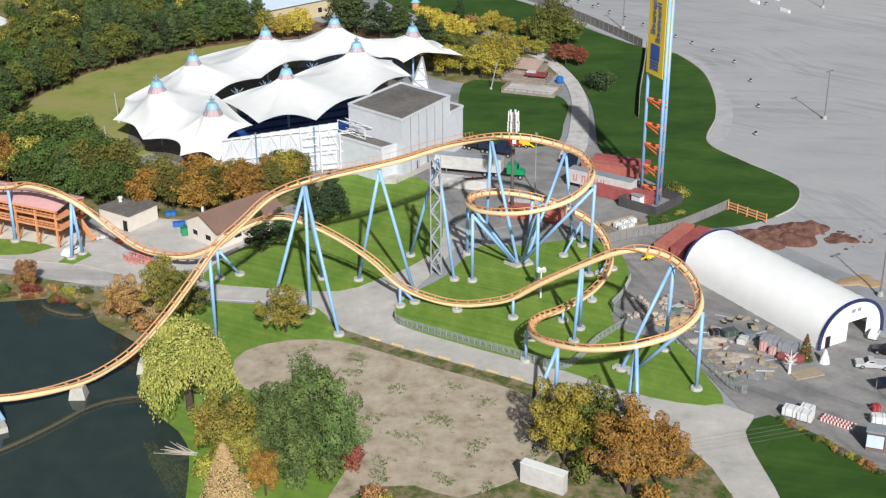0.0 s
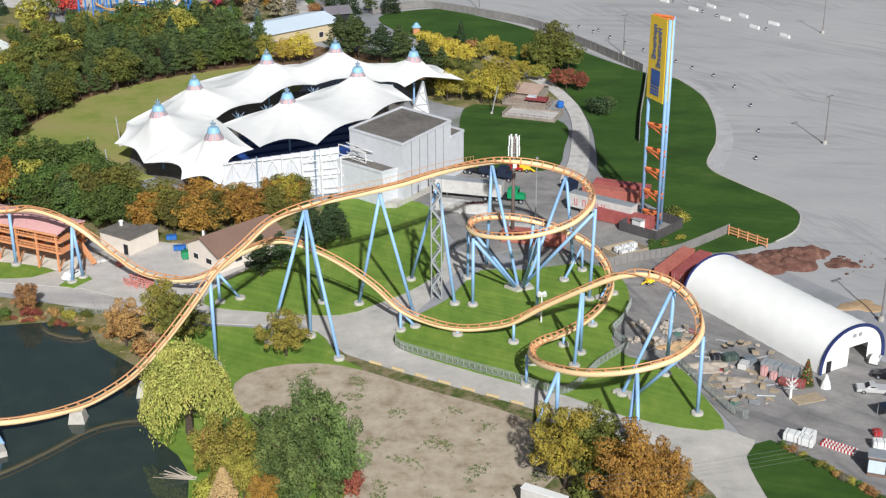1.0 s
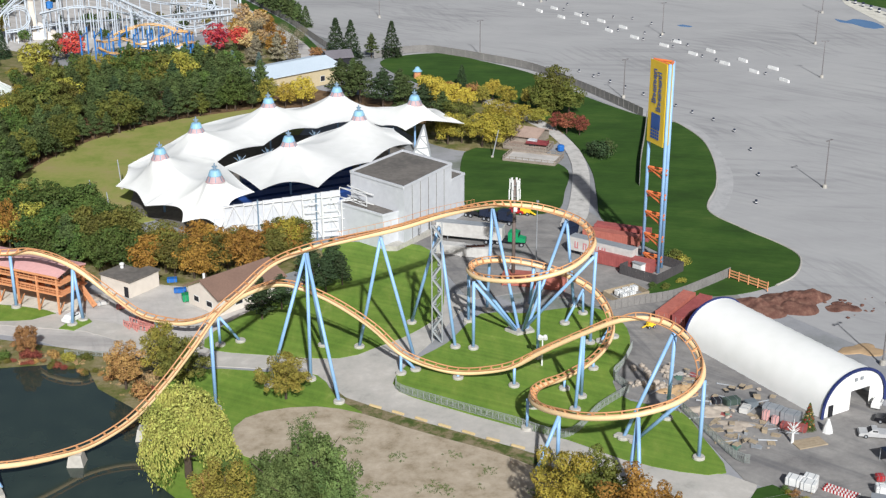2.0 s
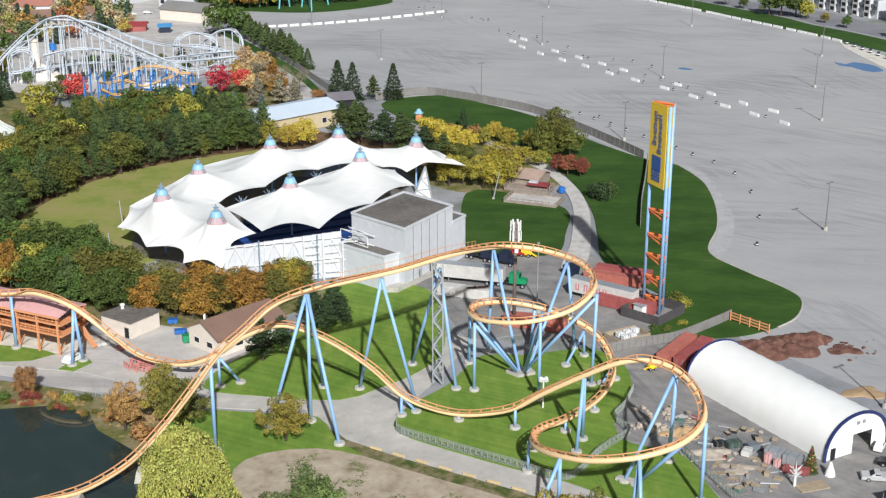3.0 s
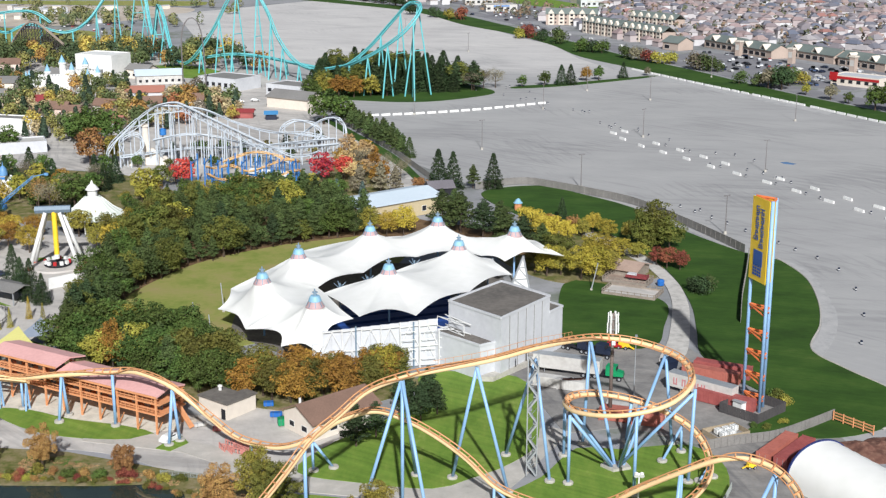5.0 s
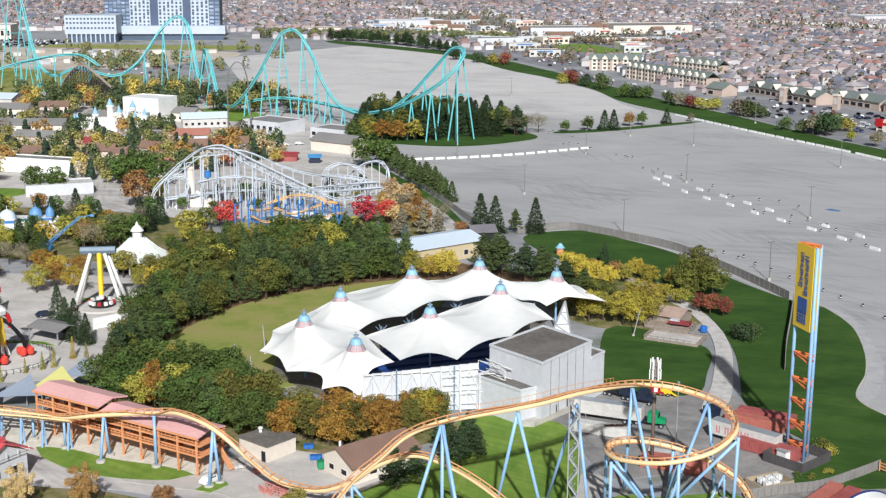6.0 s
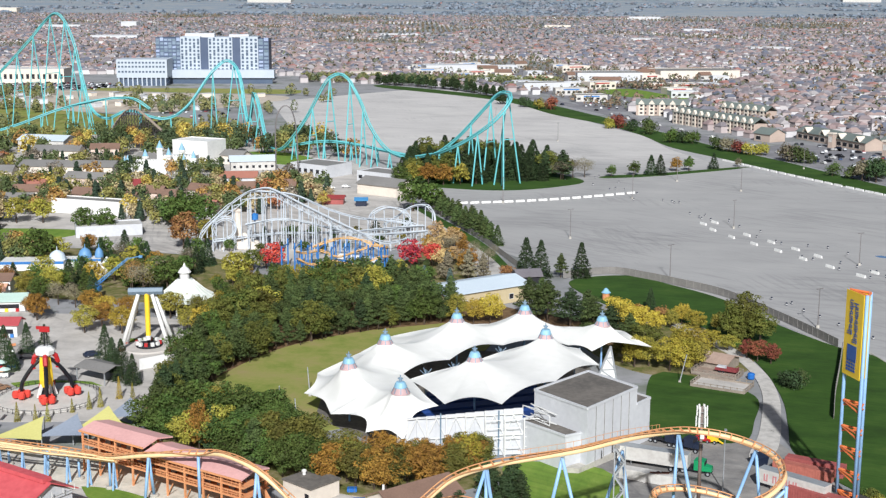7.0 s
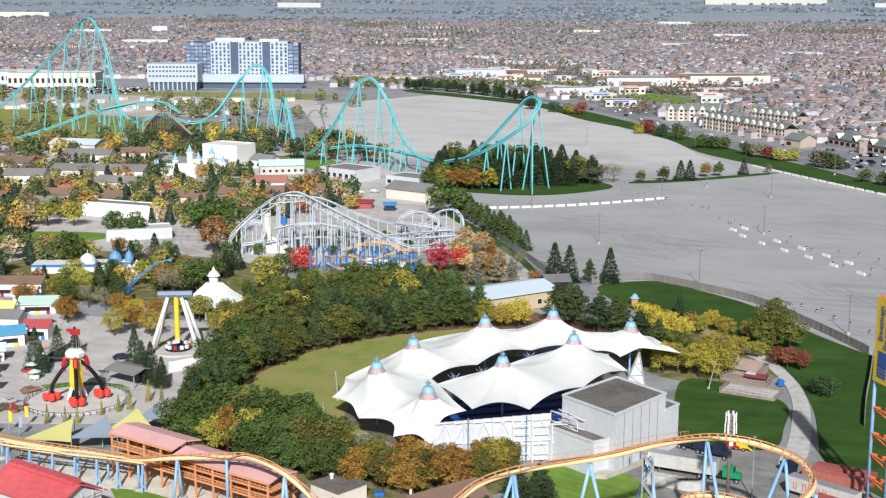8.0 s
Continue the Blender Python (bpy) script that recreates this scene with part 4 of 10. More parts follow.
for a, b in ((0, 1), (1, 2), (2, 0)):
    A, B = legs[a], legs[b]
    e = (B - A).normalized()
    out = Vector((e.y, -e.x, 0)) if (Vector((e.y, -e.x, 0))).dot((A + B) / 2 - (legs[0] + legs[1] + legs[2]) / 3) > 0 else Vector((-e.y, e.x, 0))
    w = (B - A).length
    o = A + out * (0.1 if a == 0 else -0.3) + e * (0.0 if a == 0 else 0.3)
    pn = part("sign_panel", Shape().beam(o + out * 0.28 - e * 0.2 + Vector((0, 0, 34.6)), o + out * 0.28 + e * (w - (0.3 if a == 0 else 0.9)) + Vector((0, 0, 34.6)), 0.16, 16.6), YELLOW, tower, "yellow sign panel")
    if a == 0:
        f_ = o + out * 0.42
        # the name and the emblem stand as plain bars and shapes in their blue
        for s, z0, z1 in ((0.32, 34.6, 41.0), (0.62, 33.2, 41.4)):
            zz = z0
            i = 0
            while zz < z1 - 0.3:
                L = 0.42 + 0.12 * ((i * 7) % 3)
                tall = 1.6 if i in (0, 8) else 1.05
                b0 = f_ + e * (w * s + 0.5)
                bar = Shape()
                for zb in (zz, zz + L):
                    bar.beam(b0 - e * tall + Vector((0, 0, zb)), b0 + Vector((0, 0, zb)), 0.05, 0.17)
                k0 = (0.08, tall - 0.08, tall / 2)[i % 3]
                bar.beam(b0 - e * (k0 + 0.09) + Vector((0, 0, zz + L / 2)), b0 - e * (k0 - 0.09) + Vector((0, 0, zz + L / 2)), 0.05, L)
                part("lettering_bar", bar, PRINTBLUE, pn)
                zz += L + 0.34
                i += 1
        part("emblem", Shape().beam(f_ + e * (w * 0.2) + Vector((0, 0, 31.0)), f_ + e * (w * 0.72) + Vector((0, 0, 31.0)), 0.05, 3.0), PRINTBLUE, pn)
        globe = Shape()
        for i in range(4):
            for j in range(4):
                globe.beam(f_ + e * (w * (0.2 + 0.13 * j)) + Vector((0, 0, 27.6 + i * 0.62)), f_ + e * (w * (0.3 + 0.13 * j)) + Vector((0, 0, 27.6 + i * 0.62)), 0.05, 0.46)
        part("emblem_grid", globe, PRINTBLUE, pn)
DARKBOARD = mat("dark_weathered_board", (84, 80, 80), (62, 60, 62), rough=0.95, fine=3.0, coarse=0.3, island=0.2)
pen = thing("tower_enclosure", 45.5, 251, 0.2, "low dark weathered board fence round the tower foot", "fence")
ring = [(-6.6, -2.0), (0.0, -8.0), (6.6, -1.0), (0.8, 5.0)]
for i in range(4):
    a, b = Vector((*ring[i], 0)), Vector((*ring[(i + 1) % 4], 0))
    k = int((b - a).length / 0.9)
    for j in range(k):
        part("board", Shape().beam(a.lerp(b, (j + 0.02) / k) + Vector((0, 0, 1.0)), a.lerp(b, (j + 0.96) / k) + Vector((0, 0, 1.0)), 0.08, 2.0), DARKBOARD, pen)
shack = thing("equipment_cabinet", 43.5, 249.6, 0.2, "white metal equipment cabinet at the tower foot", "cabinet")
part("cabinet_body", Shape().box(0, 0, 0, 3.2, 2.2, 2.2, 0.7), WHITE, shack)
part("cabinet_roof", Shape().box(0, 0, 2.2, 3.5, 2.5, 0.18, 0.7), STEEL, shack)

# ---- the white storage dome ----
dome = thing("fabric_shelter", 68, 190, 0.09, "white fabric-covered arched storage shelter with navy trim and open door", "shelter")
A, B, C = Vector((62.5, 186.3, 0)), Vector((74.7, 193.1, 0)), Vector((47.4, 217.5, 0))
ax = (C - A)
ax = ax - (B - A) * (ax.dot(B - A) / (B - A).length_squared)
ux, L, W = (B - A).normalized(), 33.8, (B - A).length
uy = ax.normalized()
DO = Vector((68, 190, 0))


def arch(t, inset=0.0):
    ang = math.pi * t
    r = W / 2 - inset
    return ux * (W / 2 - r * math.cos(ang)) + Vector((0, 0, (6.95 - inset) * math.sin(ang) ** 0.8))


sk = Shape()
ns, nl = 24, 28
for j in range(nl + 1):
    y = L * j / nl
    sag = 0.05 * math.cos(2 * math.pi * j / 2)
    for i in range(ns + 1):
        sk.v.append(tuple(A - DO + uy * y + arch(i / ns, 0.04 - sag)))
for j in range(nl):
    for i in range(ns):
        a = j * (ns + 1) + i
        sk.f.append((a, a + 1, a + ns + 2, a + ns + 1))
part("fabric_skin", sk, FABRIC, dome, smooth=True)
for y in (0.0, L):
    tr = Shape()
    for i in range(ns):
        tr.beam(A - DO + uy * y + arch(i / ns), A - DO + uy * y + arch((i + 1) / ns), 0.34, 0.44)
    part("trim_arch", tr, mat("navy_trim", (38, 52, 108), (30, 42, 90), rough=0.6), dome, "navy blue edge trim")
front = Shape()
for i in range(ns):
    a, b = A - DO + arch(i / ns, 0.3) + uy * 0.15, A - DO + arch((i + 1) / ns, 0.3) + uy * 0.15
    s0, s1 = ux.dot(a - A + DO), ux.dot(b - A + DO)
    lo = 3.3 if W * 0.44 < (s0 + s1) / 2 < W * 0.72 else 0.0
    front.add([Vector((a.x, a.y, lo)), Vector((b.x, b.y, lo)), b, a], [(0, 1, 2, 3)])
part("front_wall", front, FABRIC, dome)
back = Shape()
for i in range(ns):
    a, b = A - DO + arch(i / ns, 0.3) + uy * (L - 0.15), A - DO + arch((i + 1) / ns, 0.3) + uy * (L - 0.15)
    back.add([Vector((a.x, a.y, 0)), Vector((b.x, b.y, 0)), b, a], [(3, 2, 1, 0)])
part("back_wall", back, FABRIC, dome)
for s in (0.47, 0.56):
    q = A - DO + ux * (W * s) - uy * 0.04
    part("vent", Shape().beam(q + Vector((0, 0, 5.3)), q + ux * 0.6 + Vector((0, 0, 5.3)), 0.1, 0.6), STEEL, dome)
q = A - DO + ux * 1.3 - uy * 0.04
part("side_door", Shape().beam(q + Vector((0, 0, 1.0)), q + ux * 0.9 + Vector((0, 0, 1.0)), 0.12, 2.0), DARK, dome, "dark personnel door")
part("dome_floor", Shape().prism([tuple((A - DO + ux * 0.4 + uy * 0.4).xy), tuple((A - DO + ux * (W - 0.4) + uy * 0.4).xy), tuple((A - DO + ux * (W - 0.4) + uy * (L - 0.4)).xy), tuple((A - DO + ux * 0.4 + uy * (L - 0.4)).xy)], -0.05, 0.03), YARD, dome)


# ---- trees ----
rng = random.Random(7)


def leaves(sh, lobes, count, size, r, up=0.25, inner=0.55):
    """Small leaf faces over and inside a group of overlapping rounded lobes (x, y, z, rx, rz)."""
    tot = sum(l[3] * l[4] for l in lobes)
    for x, y, z, rx, rz in lobes:
        for _ in range(int(count * rx * rz / tot)):
            a, u = r.uniform(0, 2 * math.pi), r.uniform(-0.75, 1)
            s = math.sqrt(max(0, 1 - u * u))
            k = inner + (1.06 - inner) * math.sqrt(r.random())
            wob = 1 + 0.16 * math.sin(3 * a + x) + 0.12 * math.sin(5 * u + y)
            n = Vector((s * math.cos(a), s * math.sin(a), u))
            p = Vector((x + n.x * rx * k * wob, y + n.y * rx * k * wob, z + n.z * rz * k * wob))
            nn = (n + Vector((r.gauss(0, 0.5), r.gauss(0, 0.5), r.gauss(0, 0.4) + up))).normalized()
            t = nn.cross((r.gauss(0, 1), r.gauss(0, 1), r.gauss(0, 1))).normalized()
            b = nn.cross(t)
            w, h = size * r.uniform(0.6, 1.3), size * r.uniform(0.6, 1.3)
            q = len(sh.v)
            sh.v += [tuple(p - t * w - b * h * 0.5), tuple(p + t * w - b * h * 0.5), tuple(p + b * h)]
            sh.f.append((q, q + 1, q + 2))
    return sh


def limbs(r, h, spread, trunk, n=6):
    sh = Shape().tube((0, 0, -0.3), (0, 0, h * 0.45), trunk, trunk * 0.6, 7)
    sh.tube((0, 0, h * 0.45), (r.uniform(-0.4, 0.4), r.uniform(-0.4, 0.4), h * 0.85), trunk * 0.6, trunk * 0.15, 6)
    for i in range(n):
        a, z = 2 * math.pi * i / n + r.uniform(-0.4, 0.4), h * r.uniform(0.25, 0.6)
        sh.tube((0, 0, z), (math.cos(a) * spread * 0.8, math.sin(a) * spread * 0.8, z + h * r.uniform(0.12, 0.3)), trunk * 0.4, trunk * 0.1, 5)
    return sh


def broadleaf(seed, n=2900, size=0.225, rad=3.6, loose=0.0):
    r = random.Random(seed)
    lobes = [(0, 0, 5.4, rad * 0.6, 2.9)]
    for i in range(26):
        u = 1 - 1.72 * (i + 0.5) / 26
        a, s = i * 2.4 + r.uniform(-0.5, 0.5), math.sqrt(1 - u * u)
        k = rad * r.uniform(0.5 - loose * 0.3, 0.98 + loose)
        lobes.append((math.cos(a) * s * k, math.sin(a) * s * k, 5.4 + u * r.uniform(2.6, 4.3 + loose * 2), r.uniform(0.6 - loose * 0.4, 1.4), r.uniform(0.55, 1.15)))
    return leaves(Shape(), lobes, n, size, r, 0.3, 0.7), limbs(r, 10, rad, 0.26)


def pine(seed, n=2600, size=0.21):
    r = random.Random(seed)
    lobes = []
    for i in range(24):
        z = 2.6 + i * 0.28 + r.uniform(-0.25, 0.25)
        w = 2.7 * (1 - ((z - 2.0) / 8.4) ** 1.35) * r.uniform(0.75, 1.15)
        a = i * 2.4 + r.uniform(-0.5, 0.5)
        lobes.append((math.cos(a) * w * 0.68, math.sin(a) * w * 0.68, z, 0.4 + w * 0.3, 0.45))
    lobes.append((0, 0, 9.4, 0.45, 0.7))
    lobes.append((0, 0, 6.2, 1.0, 2.6))
    return leaves(Shape(), lobes, n, size, r, 0.4, 0.6), limbs(r, 10, 1.8, 0.2, 5)


def spruce(seed, n=2800, size=0.24):
    r = random.Random(seed)
    sh = Shape()
    for _ in range(n):
        t = r.random() ** 1.4
        z = 0.6 + 9.3 * t
        tier = 0.78 + 0.3 * abs(math.sin(z * 2.6))
        R = 2.9 * (1 - t) ** 0.85 * tier * r.uniform(0.55, 1.05) + 0.06
        a = r.uniform(0, 6.283)
        R *= 1 + 0.12 * math.sin(4 * a + z)
        p = Vector((math.cos(a) * R, math.sin(a) * R, z - R * 0.22))
        out = Vector((math.cos(a), math.sin(a), -0.35 + r.gauss(0, 0.2))).normalized()
        side = Vector((-math.sin(a), math.cos(a), r.gauss(0, 0.3))).normalized()
        w, h = size * r.uniform(0.5, 1.0), size * r.uniform(0.9, 1.7)
        q = len(sh.v)
        sh.v += [tuple(p - side * w), tuple(p + out * h), tuple(p + side * w)]
        sh.f.append((q, q + 1, q + 2))
    return sh, Shape().tube((0, 0, -0.3), (0, 0, 9.6), 0.2, 0.03, 6)


def willow(seed):
    r = random.Random(seed)
    lobes = [(0, 0, 6.6, 3.0, 2.4)] + [(math.cos(i * 2.4) * k, math.sin(i * 2.4) * k, z, w, w * 1.15) for i, (k, z, w) in enumerate(((1.6, 8.4, 1.2), (2.4, 7.6, 1.2), (2.9, 6.6, 1.3), (3.0, 5.2, 1.3), (2.8, 6.0, 1.4), (1.2, 8.8, 1.1), (3.2, 4.4, 1.2), (2.7, 7.0, 1.3), (3.0, 5.6, 1.3), (3.3, 3.6, 1.1), (2.2, 7.8, 1.2), (3.1, 4.8, 1.3), (3.0, 6.2, 1.2), (3.3, 3.2, 1.0), (2.6, 7.2, 1.1)))]
    sh = leaves(Shape(), lobes, 9000, 0.12, r, 0.2, 0.65)
    for _ in range(3000):
        a, R = r.uniform(0, 6.283), 4.3 * math.sqrt(r.uniform(0.02, 1))
        R *= 1 + 0.14 * math.sin(3 * a + 1) + 0.08 * math.sin(7 * a)
        x, y = math.cos(a) * R, math.sin(a) * R
        lump = math.sin(1.9 * x + 1.1 * y) * math.sin(1.7 * y - 0.8 * x + 0.6)
        z1 = 9.3 - 0.27 * R * R + 0.75 * lump + r.uniform(-0.5, 0.4)
        z0 = max(0.8 + r.uniform(0, 1.2), z1 - r.uniform(0.5, 2.0))
        z = z1
        while z > z0:
            p = Vector((math.cos(a) * R + r.gauss(0, 0.13), math.sin(a) * R + r.gauss(0, 0.13), z))
            tw = r.uniform(0, 6.283)
            t = Vector((math.cos(tw), math.sin(tw), r.uniform(-0.5, 0.5))) * r.uniform(0.05, 0.09)
            q = len(sh.v)
            sh.v += [tuple(p - t), tuple(p + Vector((0, 0, -0.2))), tuple(p + t), tuple(p + Vector((0, 0, 0.12)))]
            sh.f.append((q, q + 1, q + 2, q + 3))
            z -= r.uniform(0.22, 0.4)
            R *= 1.008
    return sh, limbs(r, 9, 3.0, 0.45, 7)


def bush(seed, n=700):
    r = random.Random(seed)
    lobes = [(r.uniform(-2.4, 2.4), r.uniform(-2.4, 2.4), r.uniform(2.5, 6.5), r.uniform(1.8, 3.0), r.uniform(2.2, 3.4)) for _ in range(8)]
    return leaves(Shape(), lobes, n, 0.5, r), limbs(r, 6, 2.5, 0.2, 5)


def bare(seed):
    r = random.Random(seed)
    lobes = [(r.uniform(-2, 2), r.uniform(-2, 2), r.uniform(4, 8), r.uniform(1.2, 2.2), r.uniform(1.2, 2.2)) for _ in range(9)]
    return leaves(Shape(), lobes, 1500, 0.15, r), limbs(r, 10, 3.0, 0.2, 11)


FORMS = {"broadleaf": [broadleaf(s, 3900, 0.186) for s in (1, 2, 3, 4)], "pine": [pine(s, 3600, 0.175) for s in (11, 12, 13)], "spruce": [spruce(s, 4600, 0.2) for s in (21, 22)],
         "far_broadleaf": [broadleaf(s, 1300, 0.33) for s in (1, 2, 3)], "far_pine": [pine(s, 1300, 0.3) for s in (11, 12)], "far_spruce": [spruce(s, 1900, 0.36) for s in (21, 22)], "willow": [willow(31)], "bush": [bush(s) for s in (41, 42)], "bare": [bare(s) for s in (51, 52)],
         "fine": [broadleaf(71, 11500, 0.125, 3.7, 0.3), broadleaf(72, 11500, 0.125, 3.5, 0.3), broadleaf(74, 11500, 0.125, 3.4, 0.35)],
         "finespruce": [spruce(23, 9000, 0.12)],
         "sparse": [broadleaf(61, 1600, 0.32), broadleaf(62, 1600, 0.32)]}
TREE_DATA = {k: [(c.data(k + "_crown", LEAF["green"]), t.data(k + "_trunk", BARK)) for c, t in v] for k, v in FORMS.items()}
TREE_LABEL = {
    "green": "green-leaved deciduous tree", "pine": "dark green pine tree", "spruce": "dark green conical spruce tree", "bluespruce": "blue-grey conical spruce tree", "olive": "olive green tree turning yellow", "willow": "weeping willow with drooping yellow-green leaves",
    "yellow": "bright yellow autumn tree", "orange": "orange-brown autumn tree", "bronze": "bronze-green autumn tree", "gold": "golden-leaved autumn tree", "moss": "moss-green tree turning brown", "rust": "rust-coloured autumn tree", "red": "vivid red autumn tree", "brown": "thin grey-brown nearly bare tree", "tan": "pale tan autumn tree", "darkred": "dark red-brown autumn tree", "sage": "grey-green deciduous tree"}


def tree(form, colour, x, y, h, wide=1.0, group="park trees", z=0.1, where="on the grass", name=None):
    crown, trunk = rng.choice(TREE_DATA["far_" + form if y > 405 and form in ("broadleaf", "pine", "spruce") else form])
    if form == "bush" and h < 3:
        # a low shrub shows no stem
        ob = new("shrub", crown)
        ob.matrix_basis = Matrix.LocRotScale((x, y, z - h * 0.08), Euler((0, 0, rng.uniform(0, 6.283))), (h * wide / 10, h * wide / 10, h / 10))
        ob.material_slots[0].link = "OBJECT"
        ob.material_slots[0].material = LEAF[colour]
        return tagged(ob, TREE_LABEL[colour].replace("tree", "shrub") + " " + where, "shrub", group)
    ob = new(name or ("shrub" if form == "bush" else form + "_tree" if form != "broadleaf" and form != "sparse" and form != "bare" and form != "fine" else "tree"))
    s = h / 10
    ob.matrix_basis = Matrix.LocRotScale((x, y, z), Euler((0, 0, rng.uniform(0, 6.283))), (s * wide, s * wide, s))
    tagged(ob, TREE_LABEL[colour] + " " + where, "shrub" if form == "bush" else "tree", group)
    c = new("crown", crown)
    c.parent = ob
    c.material_slots[0].link = "OBJECT"
    c.material_slots[0].material = LEAF[colour]
    t = new("trunk", trunk)
    t.parent = ob
    return ob


def inside(x, y, poly):
    hit = False
    for (x0, y0), (x1, y1) in zip(poly, poly[1:] + poly[:1]):
        if (y0 > y) != (y1 > y) and x < (x1 - x0) * (y - y0) / (y1 - y0) + x0:
            hit = not hit
    return hit


# round the far park buildings the woods keep clear
CLEARINGS = [(-132.8, 386, 11), (-200, 432, 15), (-212, 434, 14), (-188, 438, 11), (-203, 422, 10), (-166, 404, 7), (-238, 722, 22), (-229, 548, 11.7), (-222, 550, 10.9), (-240, 550, 10.9), (-205, 502, 12.5), (-158, 686, 15.6), (-290, 660, 14.0), (-275, 660, 14.0), (-305, 660, 14.0), (-262, 620, 10.9), (-232, 608, 8.6), (-237, 650, 15.6), (-225, 650, 12.5), (-205, 576, 7.0), (-196, 596, 7.8), (-185, 566, 7.0), (-215, 586, 7.0), (-176, 606, 7.8), (-245, 576, 7.8), (-160, 616, 7.0), (-276, 581, 7.8), (-320, 720, 12.5), (-345, 760, 14.0), (-300, 740, 9.4), (-255, 700, 10.9), (-200, 700, 12.5), (-330, 560, 10.9), (-310, 530, 9.4), (-280, 486, 17.2), (-255, 494, 12.5), (-320, 640, 10.9), (-345, 680, 12.5), (-190, 640, 10.9), (-215, 720, 9.4)]


def grove(poly, gap, mix, lo, hi, group, where="in a dense grove", wide=1.0, jitter=0.42):
    """Trees on a loose, uneven grid inside an outline; mix: (form, colour, weight)."""
    xs, ys = [p[0] for p in poly], [p[1] for p in poly]
    y, row = min(ys), 0
    while y < max(ys):
        x = min(xs) + (row % 2) * gap / 2
        while x < max(xs):
            px, py = x + rng.uniform(-1, 1) * gap * jitter, y + rng.uniform(-1, 1) * gap * jitter
            if inside(px, py, poly) and not any((px - bx) ** 2 + (py - by) ** 2 < br * br for bx, by, br in CLEARINGS):
                form, colour, _ = rng.choices(mix, [m[2] for m in mix])[0]
                tree(form, colour, px, py, rng.uniform(lo, hi), wide * rng.uniform(0.88, 1.15), group, where=where)
            x += gap
        y += gap * 0.87
        row += 1


FAR = {}


def far_grove(poly, gap, mix, lo, hi, faces=460):
    """Trees too far to pick apart: leaf faces gathered by colour, joined at the end into one mesh a colour."""
    xs, ys = [p[0] for p in poly], [p[1] for p in poly]
    y = min(ys)
    while y < max(ys):
        x = min(xs)
        while x < max(xs):
            px, py = x + rng.uniform(-1, 1) * gap * 0.5, y + rng.uniform(-1, 1) * gap * 0.5
            if inside(px, py, poly):
                form, colour, _ = rng.choices(mix, [m[2] for m in mix])[0]
                h = rng.uniform(lo, hi)
                if any((px - bx) ** 2 + (py + 5 - by) ** 2 < br * br for bx, by, br in CLEARINGS):
                    x += gap
                    continue
                sh = FAR.setdefault(colour, Shape())
                if form == "spruce":
                    for k in range(4):
                        leaves(sh, [(px, py, h * (0.2 + 0.2 * k), h * 0.2 * (1 - k * 0.22), h * 0.15)], faces // 3, h * 0.058, rng, 0.3, 0.75)
                else:
                    lobes = [(px, py, h * 0.52, h * 0.3, h * 0.4)] + [(px + rng.uniform(-0.3, 0.3) * h, py + rng.uniform(-0.3, 0.3) * h, h * rng.uniform(0.28, 0.8), h * 0.19, h * 0.17) for _ in range(6)]
                    leaves(sh, lobes, faces, h * (0.056 if form != "bare" else 0.045), rng, 0.3, 0.72)
                sh.tube((px, py, 0), (px, py, h * 0.3), h * 0.02, h * 0.012, 5)
            x += gap
        y += gap


# pond side and bare field
tree("willow", "willow", -35.2, 170, 15.2, 0.98, where="on the pond bank")
tree("fine", "olive", -27.2, 152.6, 12.2, 1.0, where="beside the pond")
tree("fine", "olive", -24.6, 150.0, 9.0, 0.9, where="beside the pond")
tree("fine", "sage", -20.4, 155.0, 13.6, 0.86, where="beside the bare field")
tree("fine", "sage", -15.2, 157.0, 15.8, 0.72, where="beside the bare field")
tree("fine", "sage", -17.4, 151.4, 12.6, 0.9, where="beside the bare field")
tree("fine", "sage", -12.2, 153.4, 12.4, 0.8, where="beside the bare field")
tree("fine", "orange", -21.6, 147.4, 7.4, 0.9, where="beside the pond")
for x, y, h, c in ((-17.6, 149.4, 5.6, "sage"), (-13.2, 150.6, 5.4, "sage"), (-21.6, 151.6, 5.6, "green"), (-10.4, 153.6, 4.6, "darkred"), (-29.6, 151.2, 4.6, "olive"), (20.6, 150.4, 5, "moss"), (28.6, 143.4, 5, "orange")):
    tree("bush", c, x, y, h, 0.9, "undergrowth", where="at the foot of the trees")
tree("bush", "rust", -31.0, 162.4, 7.0, 0.7, where="on the pond bank")
tree("bush", "green", -28.6, 168.0, 6.0, 0.8, where="on the pond bank")
tree("finespruce", "tan", -26.2, 144, 10.4, 1.25, where="beside the pond", name="larch_tree")
tree("bush", "rust", -7.6, 144, 5.0, 0.8, where="beside the bare field")
tree("bush", "olive", -5.6, 143, 4.0, 0.9, where="beside the bare field")
tree("fine", "gold", 18.6, 154.0, 13.2, 0.9, where="beside the service road")
tree("fine", "moss", 23.0, 153.4, 12.6, 0.9, where="beside the service road")
tree("fine", "orange", 26.2, 146.4, 13.6, 1.0, where="beside the service road")
tree("fine", "orange", 30.6, 147.4, 11.6, 0.9, where="beside the service road")
tree("fine", "olive", -23.4, 194.6, 8.2, 1.2, where="on the lawn by the road")
tree("fine", "olive", -45.0, 202.6, 10.4, 0.95, where="on the pond bank")
tree("fine", "bronze", -40.6, 198.4, 10.0, 1.0, where="on the pond bank")
tree("fine", "rust", -50.4, 198.6, 8.4, 1.05, where="on the pond bank")
tree("bush", "rust", -47.0, 195.0, 4.4, 1.0, where="on the pond bank")
